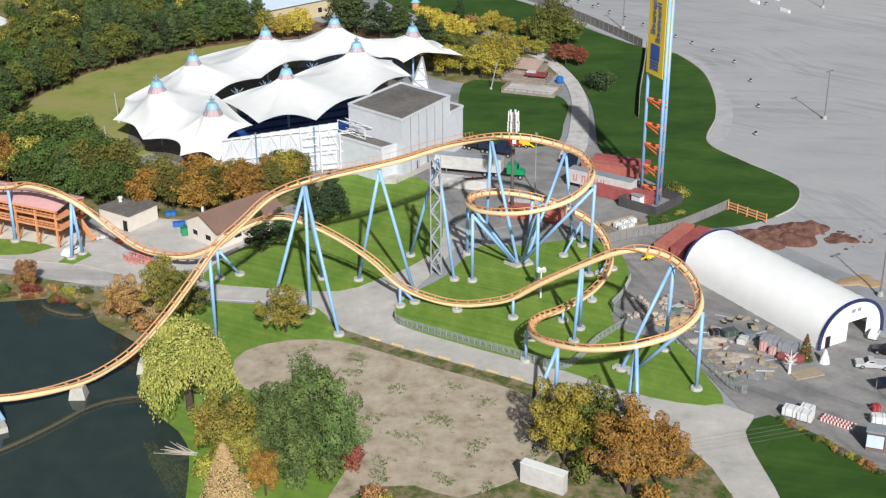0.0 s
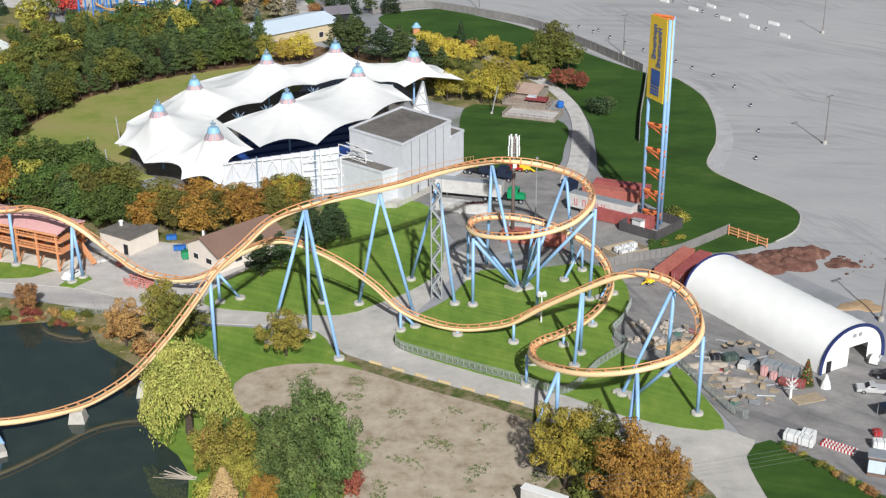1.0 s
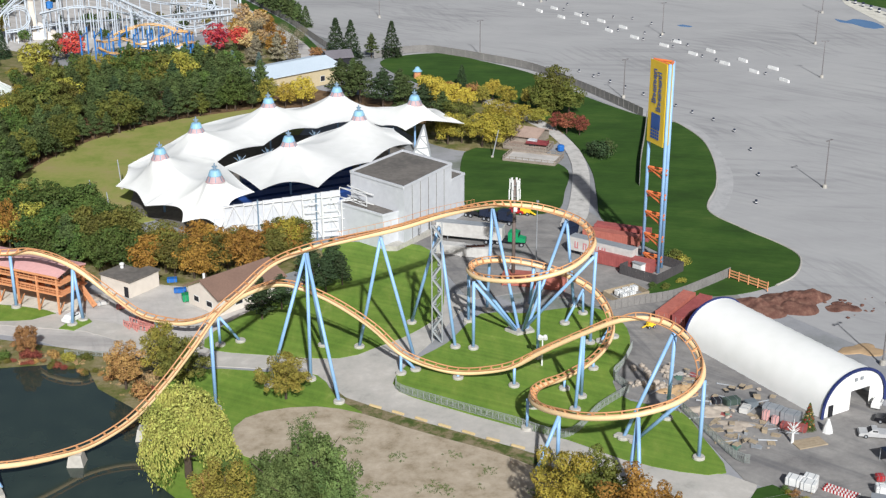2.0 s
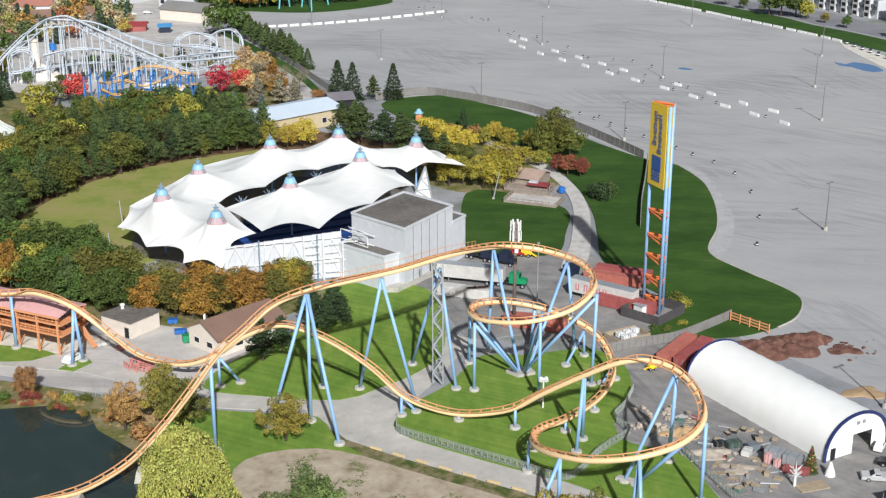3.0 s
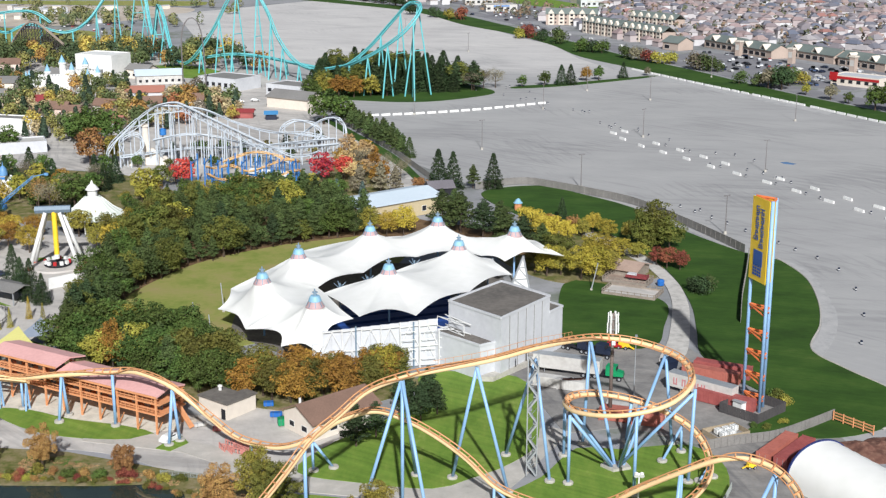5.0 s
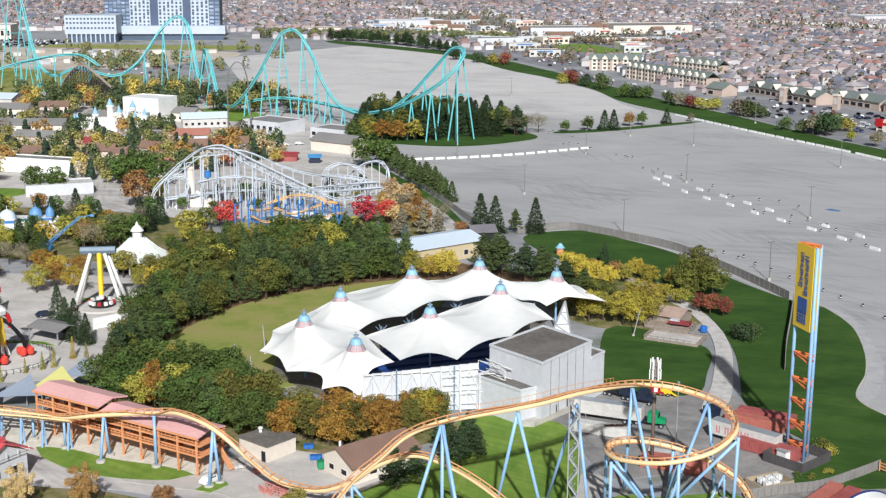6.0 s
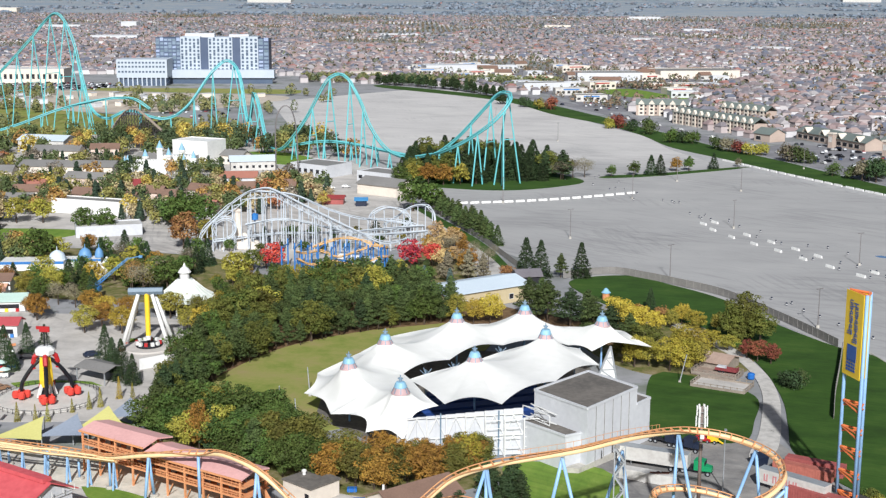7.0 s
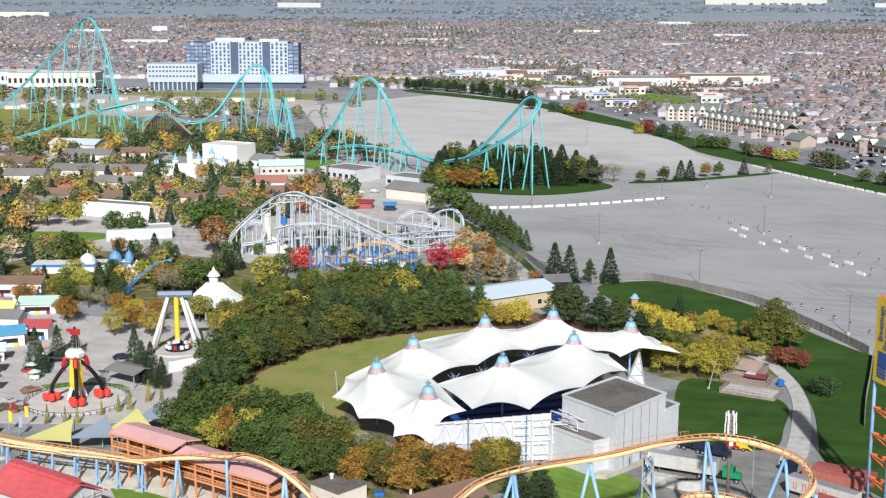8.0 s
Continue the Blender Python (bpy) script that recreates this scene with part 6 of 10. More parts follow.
def container(x, y, rz, length, rgb_mat, label, h=2.6, w=2.44, z=0.1, group="shipping containers"):
    ob = thing("shipping_container", x, y, z, label, "container", group, rz)
    part("body", Shape().box(0, 0, 0.12, length, w, h - 0.12), rgb_mat, ob)
    ribs = int(length / 0.55)
    rb = Shape()
    for k in range(ribs):
        xx = -length / 2 + 0.3 + k * (length - 0.6) / (ribs - 1)
        rb.box(xx, -w / 2 - 0.03, 0.3, 0.24, 0.07, h - 0.5).box(xx, w / 2 + 0.03, 0.3, 0.24, 0.07, h - 0.5).box(xx, 0, h, 0.24, w - 0.3, 0.03)
    part("corrugation", rb, rgb_mat, ob, kind="stuff")
    for sx in (-1, 1):
        for sy in (-1, 1):
            part("corner_post", Shape().box(sx * (length / 2 - 0.06), sy * (w / 2 - 0.02), 0, 0.2, 0.2, h + 0.03), rgb_mat, ob)
    for sy in (-0.55, 0.55):
        dr = part("door", Shape().box(-length / 2 - 0.03, sy, 0.2, 0.06, 1.05, h - 0.35), rgb_mat, ob)
        part("lock_rod", Shape().tube((-length / 2 - 0.1, sy, 0.25), (-length / 2 - 0.1, sy, h - 0.2), 0.03, n=6), STEEL, dr)
    return ob


CRED = mat("oxide_red_paint", (168, 92, 88), (140, 70, 68), rough=0.6, fine=1.2, coarse=0.2)
CORANGE = mat("rust_orange_paint", (184, 112, 98), (158, 90, 78), rough=0.65, fine=1.2, coarse=0.2)
CWHITE = mat("dirty_white_paint", (206, 204, 200), (176, 172, 168), rough=0.6, fine=1.0, coarse=0.2)
CNAVY = mat("dark_navy_paint", (34, 44, 66), (26, 34, 52), rough=0.5)
container(46.6, 228.4, 55, 12.2, CORANGE, "faded red-orange shipping container beside the board fence")
container(49.4, 226.6, 55, 12.2, CRED, "oxide red shipping container beside the board fence")
container(50.6, 223.2, 55, 6.1, CORANGE, "short faded red container beside the white shelter")
container(42.5, 270.4, -24, 12.2, CRED, "oxide red shipping container beside the grass berm")
container(39.6, 267.0, -26, 12.2, CORANGE, "faded orange shipping container beside the grass berm")
container(40.6, 252.4, -34, 12.2, CRED, "dark red shipping container in the service yard")
container(18.0, 243.6, -14, 6.1, CORANGE, "faded orange container behind the coaster helix")
container(24.2, 241.6, -14, 6.1, CORANGE, "rust orange container behind the coaster helix")
container(22.4, 247.6, -16, 12.2, CWHITE, "grey-topped flat container behind the coaster helix", 1.4)
container(4.4, 261.4, -18, 6.1, CWHITE, "dirty white open skip beside the dock", 2.2)
container(10.2, 259.4, -18, 6.1, CWHITE, "dirty white bin of scrap beside the dock", 2.2)
for i in range(9):
    s = single("scrap_timber", Shape().beam((8 + rng.uniform(-0.6, 3.6), 259.2 + rng.uniform(-0.6, 0.6), 2.4), (9 + rng.uniform(-0.6, 3.6), 259.2 + rng.uniform(-0.6, 0.6), 2.5), 0.3, 0.15), CLAY, "rust brown scrap piece on top of the bin", "scrap", "scrap in the bin")


def wheel(parent, x, y, r=0.5, w=0.3, rim=True):
    tyre = part("wheel", Shape().tube((x, y - w / 2, r), (x, y + w / 2, r), r, r, 14), DARK, parent, "black tyre")
    if rim:
        part("rim", Shape().tube((x, y - w / 2 - 0.02, r), (x, y + w / 2 + 0.02, r), r * 0.55, r * 0.55, 10), STEEL, tyre)


def trailer(x, y, rz, length, label, sign=None):
    ob = thing("semi_trailer", x, y, 0.1, label, "trailer", rz=rz)
    b = part("box_body", Shape().box(0, 0, 1.15, length, 2.6, 2.9), CWHITE, ob)
    part("roof_skin", Shape().box(0, 0, 4.05, length - 0.1, 2.5, 0.06), STEEL, ob, "pale grey roof")
    part("chassis", Shape().box(0, 0, 0.75, length - 1, 1.2, 0.4), DARK, ob)
    for xx in (length / 2 - 2.2, length / 2 - 3.5):
        for yy in (-1.1, 1.1):
            wheel(ob, xx, yy)
    part("landing_gear", Shape().box(-length / 2 + 3, -0.9, 0.1, 0.15, 0.15, 1.0).box(-length / 2 + 3, 0.9, 0.1, 0.15, 0.15, 1.0), STEEL, ob)
    if sign:
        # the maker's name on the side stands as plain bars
        for k in range(5):
            xl = -length / 2 + 1.6 + k * 1.5 + (0.5 if k else 0)
            part("lettering_bar", Shape().box(xl, -1.325, 1.75, 0.26, 0.04, 1.5).box(xl + 0.62, -1.325, 1.75, 0.26, 0.04, 1.5).box(xl + 0.31, -1.325, (1.75, 3.0, 2.4, 1.75, 2.4)[k], 0.36, 0.04, 0.26), sign, b)
    return ob


trailer(36.4, 256.8, -37, 15.0, "white box trailer with pale red lettering parked in the yard", mat("pale_red_print", (196, 130, 132), (186, 118, 122), rough=0.6))
trailer(9.0, 268.8, -17, 15.2, "plain white box trailer parked at the loading dock")


def tractor(x, y, rz, paint, label):
    ob = thing("truck_tractor", x, y, 0.1, label, "truck", rz=rz)
    part("cab", Shape().box(1.0, 0, 1.0, 2.2, 2.3, 2.1).add([(2.1, -1.0, 1.0), (3.6, -0.9, 1.0), (3.6, 0.9, 1.0), (2.1, 1.0, 1.0), (2.1, -1.0, 2.1), (3.5, -0.85, 1.85), (3.5, 0.85, 1.85), (2.1, 1.0, 2.1)], [(4, 5, 6, 7), (0, 1, 5, 4), (1, 2, 6, 5), (2, 3, 7, 6)]), paint, ob)
    part("windscreen", Shape().box(2.12, 0, 2.15, 0.06, 1.9, 0.8), DARK, ob)
    part("chassis", Shape().box(-0.6, 0, 0.7, 6.8, 1.0, 0.35), DARK, ob)
    for xx in (2.9, -2.4, -3.6):
        for yy in (-1.05, 1.05):
            wheel(ob, xx, yy)
    return ob


GREENP = mat("green_paint", (24, 150, 96), (20, 128, 82), rough=0.4)
tractor(17.6, 266.4, -17, GREENP, "bright green truck tractor beside the trailer")
tractor(16.4, 280.6, -32, CNAVY, "dark blue flatbed truck in the service yard")
tractor(12.4, 283.4, -32, CNAVY, "black truck in the service yard")


def car(x, y, rz, paint, label, l=4.6, w=1.85, z=0.14, pickup=False, group="parked cars"):
    ob = thing("car", x, y, z, label, "car", group, rz)
    prof = [(-l / 2, 0.35), (-l / 2, 0.95), (-l * 0.22 if not pickup else -l * 0.02, 1.0), (-l * 0.12 if not pickup else 0.0, 1.5), (l * 0.14, 1.5), (l * 0.27, 0.98), (l / 2 - 0.1, 0.85), (l / 2, 0.6), (l / 2, 0.35)]
    if not pickup:
        prof[2] = (-l * 0.42, 1.0)
        prof[3] = (-l * 0.3, 1.48)
    n = len(prof)
    v = [(px, sy * (w / 2 - (0.14 if pz > 1.2 else 0)), pz) for sy in (-1, 1) for px, pz in prof]
    f = [tuple(range(n)), tuple(range(2 * n - 1, n - 1, -1))] + [(i, i + n, (i + 1) % n + n, (i + 1) % n) for i in range(n)]
    part("body", Shape().add(v, f), paint, ob)
    part("windscreen", Shape().add([(l * 0.155, -w * 0.38, 1.46), (l * 0.265, -w * 0.42, 1.04), (l * 0.265, w * 0.42, 1.04), (l * 0.155, w * 0.38, 1.46)], [(0, 1, 2, 3)]), DARK, ob)
    for sy in (-1, 1):
        part("side_window", Shape().box(l * (-0.07 if not pickup else 0.07), sy * (w / 2 - 0.08), 1.04, l * (0.4 if not pickup else 0.14), 0.06, 0.34), DARK, ob)
    for xx in (-l * 0.3, l * 0.31):
        for yy in (-w / 2 + 0.1, w / 2 - 0.1):
            wheel(ob, xx, yy, 0.34, 0.22, y < 500)
    return ob


SILVER = mat("silver_paint", (206, 206, 206), (190, 190, 190), rough=0.3, metal=0.2)
BLACKP = mat("black_paint", (30, 30, 36), (24, 24, 28), rough=0.3)
REDP = mat("red_paint", (180, 40, 44), (160, 34, 38), rough=0.4)
BLUEP = mat("blue_paint", (40, 110, 190), (34, 96, 170), rough=0.4)
car(-66.2, 227.2, 62, WHITE, "white hatchback parked beside the grass island", 4.4)
car(5.4, 272.2, -17, BLACKP, "black saloon car parked at the dock", 4.6)
car(69.4, 180.6, 170, SILVER, "silver pickup truck parked in the yard", 5.6, 2.0, 0.08, pickup=True)
car(73.2, 184.6, 150, BLACKP, "dark pickup truck parked in the yard", 5.4, 2.0, pickup=True)
car(72.6, 190.4, 60, WHITE, "white utility cart parked at the shelter", 3.0, 1.4)
car(20.4, 286.4, -20, REDP, "red utility vehicle in the service yard", 3.8, 1.7)
loader = thing("loader", 22.4, 285.6, 0.1, "small yellow loader in the service yard", "loader", rz=-30)
part("body", Shape().box(0, 0, 0.5, 2.2, 1.2, 1.1).box(-0.3, 0, 1.6, 1.0, 1.0, 0.7), YELLOW, loader)
part("boom", Shape().beam((0.6, 0, 1.2), (2.6, 0, 0.4), 0.4, 0.2), YELLOW, loader)
for xx in (-0.7, 0.8):
    for yy in (-0.6, 0.6):
        wheel(loader, xx, yy, 0.42, 0.3)
loader2 = copy_thing(loader, pose(41.0, 222.2, 0.1, 0, 0, 200) @ Matrix.Scale(0.7, 4))
box = thing("dumpster", 31.4, 273.4, 0.1, "dark blue steel dumpster beside the yard", "dumpster", rz=40)
part("bin", Shape().add([(-1.4, -1, 0), (1.4, -1, 0), (1.4, 1, 0), (-1.4, 1, 0), (-1.6, -1.2, 1.8), (1.6, -1.2, 1.8), (1.6, 1.2, 2.2), (-1.6, 1.2, 2.2)], [(4, 5, 6, 7), (0, 1, 5, 4), (1, 2, 6, 5), (2, 3, 7, 6), (3, 0, 4, 7)]), CNAVY, box)
part("lid", Shape().add([(-1.65, -1.25, 1.82), (1.65, -1.25, 1.82), (1.65, 1.25, 2.22), (-1.65, 1.25, 2.22), (-1.65, -1.25, 1.9), (1.65, -1.25, 1.9), (1.65, 1.25, 2.3), (-1.65, 1.25, 2.3)], [(4, 5, 6, 7), (0, 1, 5, 4), (1, 2, 6, 5), (2, 3, 7, 6), (3, 0, 4, 7)]), CNAVY, box)

# antenna mast
mast = thing("antenna_mast", 16.9, 243.4, 0.1, "brown monopole mast with white panel antennas", "mast")
part("pole", Shape().tube((0, 0, 0), (0, 0, 22.0), 0.42, 0.26, 10), mat("brown_steel", (118, 104, 98), (100, 88, 82), rough=0.6), mast, smooth=True)
for z, r, n in ((21.0, 0.95, 6), (18.9, 1.05, 6)):
    part("ring_mount", Shape().lathe([(r - 0.1, z - 0.05), (r, z - 0.05), (r, z + 0.05), (r - 0.1, z + 0.05)], 12), STEEL, mast)
    for k in range(n):
        a = 2 * math.pi * k / n + z
        part("panel_antenna", Shape().box(math.cos(a) * r, math.sin(a) * r, z - 0.9, 0.34, 0.2, 2.0, a + 1.57), WHITE, mast)
part("junction_box", Shape().box(0.2, -0.3, 15.6, 0.7, 0.4, 0.9), WHITE, mast)
lamp2 = thing("flood_light_pole", 22.6, 257, 0.1, "tall thin steel light pole in the service yard", "street lamp")
part("pole", Shape().tube((0, 0, 0), (0, 0, 13.0), 0.14, 0.08, 8), STEEL, lamp2)
part("lamp_head", Shape().box(0, -0.3, 12.9, 0.5, 0.8, 0.2), STEEL, lamp2)
spot = thing("flood_light_pole", 19.6, 206.4, 0.2, "white flood light pole with two lamp heads on the lawn", "street lamp")
part("pole", Shape().tube((0, 0, 0), (0, 0, 5.6), 0.16, 0.12, 8), WHITE, spot)
for sx in (-0.45, 0.45):
    part("lamp_head", Shape().tube((sx, 0.2, 5.5), (sx, -0.4, 5.2), 0.34, 0.42, 10), WHITE, spot)

# ---- parking lot furniture ----
LAMPGREY = mat("lamp_grey", (126, 122, 122), (104, 100, 100), rough=0.6)
pl = thing("lot_lamp", 127.8, 418.3, 0.06, "tall grey parking lot lamp pole on concrete base", "street lamp", "parking lot lamps")
part("base", Shape().lathe([(0, 0.9), (0.5, 0.9), (0.55, 0)], 10), CONC, pl)
part("pole", Shape().tube((0, 0, 0.8), (0, 0, 12.0), 0.17, 0.1, 8), LAMPGREY, pl)
part("cross_arm", Shape().box(0, 0, 11.9, 2.0, 0.16, 0.12), LAMPGREY, pl)
for sx in (-1, 1):
    part("lamp_head", Shape().box(sx * 0.95, 0, 11.85, 0.6, 0.4, 0.2), LAMPGREY, pl)
for x, y in ((96.4, 304.2), (87.7, 487.2), (18.6, 454.6), (60, 393), (120.4, 602.7), (159.2, 529.2), (6.7, 628.1), (-18.6, 523.4), (48.3, 556.4), (-53.2, 607.1), (101.5, 748.3), (140, 470), (30, 690), (-40, 860), (-90, 960), (60, 660), (78.6, 206)):
    copy_thing(pl, pose(x, y, 0.06, 0, 0, rng.uniform(0, 90)))
br = thing("jersey_barrier", 36.2, 563.6, 0.06, "white plastic jersey barrier on the parking lot", "barrier", "lot barriers", rz=-60)
for sx in (-1.15, 1.15):
    part("barrier_block", Shape().add([(sx + a * 1.05, b, z) for z, hw in ((0, 0.42), (0.3, 0.38), (0.95, 0.2)) for a, b in ((-1, -hw), (1, -hw), (1, hw), (-1, hw))], [(8, 9, 10, 11)] + [(k * 4 + i, k * 4 + (i + 1) % 4, k * 4 + 4 + (i + 1) % 4, k * 4 + 4 + i) for k in (0, 1) for i in range(4)]), WHITE, br)
for x, y in ((39.3, 550.1), (45.8, 534.9), (53.4, 521.5), (61.2, 509.0), (68.7, 494.6), (76.5, 481.5), (85.0, 467.4), (92.7, 453.4), (100.6, 438.3), (107.6, 426.0), (41.3, 568.1), (52.3, 540.4), (60.5, 526.3), (68.2, 513.0), (74.9, 500.3), (90.6, 473.8), (99.8, 457.9), (107.7, 442.6), (115.1, 430.7), (114.4, 413.5)):
    copy_thing(br, pose(x, y, 0.06, 0, 0, -62 + rng.uniform(-5, 5)))
for i in range(17):
    t = i / 16
    copy_thing(br, pose(-76.5 + 82.5 * t, 601.1 + 43.7 * t - 6 * math.sin(math.pi * t), 0.06, 0, 0, 28 + rng.uniform(-3, 3)))
wall_line = spline([(61, 776, 0), (97, 710, 0), (132, 650, 0), (145, 625, 0), (158, 601, 0), (169.6, 578.4, 0), (176, 564, 0)], 1.0)
for i in range(34):
    p, q = wall_line[int(i * (len(wall_line) - 2) / 33)], wall_line[int(i * (len(wall_line) - 2) / 33) + 1]
    copy_thing(br, pose(p.x, p.y, 0.06, 0, 0, math.degrees(math.atan2(q.y - p.y, q.x - p.x)) + rng.uniform(-2, 2)) @ Matrix.Diagonal((1.3, 1, 1, 1)))
bn = thing("lot_bin", 56, 422.5, 0.06, "small dark litter drum with a white band", "bin", "lot bins")
part("drum", Shape().lathe([(0, 0.95), (0.3, 0.95), (0.32, 0.5), (0.3, 0)], 10), CNAVY, bn)
part("band", Shape().lathe([(0.325, 0.3), (0.335, 0.3), (0.335, 0.5), (0.325, 0.5)], 10), WHITE, bn)
for x, y in ((43.5, 433.5), (50.2, 427.5), (54.1, 420.4), (58.5, 412.9), (62.3, 405.4), (66.6, 396.3), (74, 382), (77.5, 374.6), (82, 366.1), (85.4, 354.3), (85.7, 335.9), (82.6, 313.9), (77, 292.7), (86.3, 483.1), (81.4, 489), (89.6, 475), (93.5, 467.6), (79.1, 477.7), (87.7, 464.7), (95.1, 449.3), (98.7, 443.1), (110.6, 422.7)):
    copy_thing(bn, pose(x, y, 0.06))
for i in range(34):
    t = i / 33
    copy_thing(bn, pose(-20 + 110 * t + rng.uniform(-9, 9), 700 - 215 * t + rng.uniform(-14, 14), 0.06))


# ---- fences ----
def board_fence(name, pts, h, label, gap=1.0, post=False, z=0.2):
    ob = thing(name, *pts[0], z, label, "fence")
    o = Vector((*pts[0], 0))
    ln = [p - o for p in spline([(x, y, 0) for x, y in pts], 0.6)]
    acc, last = 0.0, ln[0]
    for p in ln[1:]:
        if (p - last).length >= gap:
            d = (p - last).normalized()
            part("board", Shape().beam(last + d * 0.03 + Vector((0, 0, h / 2)), p - d * 0.03 + Vector((0, 0, h / 2)), 0.07, h), FENCEWOOD, ob)
            if post:
                part("post", Shape().box(last.x, last.y, 0, 0.2, 0.2, h + 0.12), FENCEWOOD, ob)
            last = p
    return ob


board_fence("board_fence", [(33.2, 229.4), (40, 232.6), (47.4, 235.4), (55, 241.5), (61, 247)], 2.0, "weathered grey board fence behind the containers", 1.0)
board_fence("lot_fence", [(-18, 449), (-9, 456), (0, 459), (9, 453.5), (20, 444.5), (35.4, 429.3), (49.2, 402), (58, 382), (63.2, 369)], 2.5, "long weathered grey fence between berm and parking lot", 2.4, True)
board_fence("berm_fence", [(63.2, 368), (59, 346), (55, 326), (51.6, 306)], 2.2, "weathered grey fence running down the grass berm", 2.4, True)
board_fence("park_fence", [(-86, 590), (-70, 552), (-54, 515), (-40, 478), (-34, 462)], 2.2, "grey chain fence along the parking lot edge", 2.4, True)
rail = thing("rail_fence", 60.6, 246, 0.2, "orange-brown timber rail fence by the shelter", "fence")
for z in (0.5, 1.1, 1.7):
    part("rail", Shape().beam((0, 0, z), (6.0, -7.0, z), 0.1, 0.25), TIMBER, rail)
for k in range(5):
    part("post", Shape().box(k * 1.5, -k * 1.75, 0, 0.2, 0.2, 2.0), TIMBER, rail)
MESH = mat("chain_link_grey", (158, 164, 160), (140, 146, 142), rough=0.6, metal=0.2)


def chain_fence(pts, label, h=1.5):
    ob = thing("chain_link_fence", *pts[0], 0.2, label, "fence")
    o = Vector((*pts[0], 0))
    ln = [p - o for p in spline([(x, y, 0) for x, y in pts], 1.0)]
    for a, b in zip(ln, ln[1:]):
        part("post", Shape().tube(a, a + Vector((0, 0, h)), 0.05, n=6), MESH, ob)
        w = Shape().beam(a + Vector((0, 0, h)), b + Vector((0, 0, h)), 0.06, 0.06).beam(a + Vector((0, 0, 0.1)), b + Vector((0, 0, 0.1)), 0.04, 0.04)
        m = 5
        for k in range(m):
            w.beam(a.lerp(b, k / m) + Vector((0, 0, 0.05)), a.lerp(b, (k + 1) / m) + Vector((0, 0, h)), 0.035, 0.035)
            w.beam(a.lerp(b, (k + 1) / m) + Vector((0, 0, 0.05)), a.lerp(b, k / m) + Vector((0, 0, h)), 0.035, 0.035)
        part("wire_mesh", w, MESH, ob)
    return ob


chain_fence([(-5.4, 199.5), (-4.6, 196.6), (3.9, 190.9), (12.8, 185.5), (21.1, 180.8), (27.6, 189.8), (33.2, 196)], "grey chain link fence along the lawn and road")
chain_fence([(33, 197), (31.3, 201.5), (33.6, 206), (36.2, 213)], "grey chain link fence beside the rock pile")
chain_fence([(40.8, 189.5), (43.4, 181), (46, 173.6), (47.8, 172.4)], "grey chain link fence beside the storage yard")
chain_fence([(-64, 212), (-54, 210.5), (-46, 207.6), (-40, 204.6)], "low grey rail fence along the plaza edge", 1.0)

# kerb blocks beside the road
kb = thing("kerb_block", -8.6, 191.2, 0.3, "yellowish precast kerb block beside the road", "kerb", "kerb blocks", rz=-32)
part("block", Shape().box(0, 0, 0, 2.2, 0.36, 0.28), mat("yellow_concrete", (222, 198, 150), (202, 178, 134), rough=0.9), kb)
for i in range(1, 8):
    copy_thing(kb, pose(-8.6 + i * 3.7, 191.2 - i * 2.25, 0.3, 0, 0, -31 + rng.uniform(-4, 4)))


def mound(name, x, y, rx, ry, h, material, label, category, seed=0, rz=0.0):
    sh, n, m = Shape(), 40, 14
    for j in range(m + 1):
        for i in range(n):
            a, r = 2 * math.pi * i / n, j / m
            k = 1 + 0.22 * math.sin(3 * a + seed) + 0.12 * math.sin(5 * a + 2 * seed)
            px, py = rx * r * k * math.cos(a), ry * r * k * math.sin(a)
            pz = h * (1 - r ** 1.6) * (0.75 + 0.5 * noise.noise(Vector((px * 0.35 + seed, py * 0.35, 0))) + 0.3 * noise.noise(Vector((px * 1.1 + seed, py * 1.1, 3)))) if j < m else -0.2
            sh.v.append((px, py, pz))
    for j in range(m):
        for i in range(n):
            a, b = j * n + i, j * n + (i + 1) % n
            sh.f.append((a, a + n, b + n, b))
    ob = new(name, sh.data(name, material, True))
    ob.matrix_basis = pose(x, y, 0.08, 0, 0, rz)
    return tagged(ob, label, category)


# ---- fairground rides ----
TEAL = mat("turquoise_paint", (112, 196, 200), (96, 180, 188), rough=0.4, fine=0.3, coarse=0.05)
PALESTEEL = mat("pale_grey_steel", (200, 208, 216), (180, 188, 198), rough=0.5, fine=0.5)
STRONGBLUE = mat("strong_blue_paint", (58, 128, 200), (48, 112, 182), rough=0.45)
AMBER = mat("amber_track_paint", (232, 186, 122), (216, 168, 104), rough=0.45)


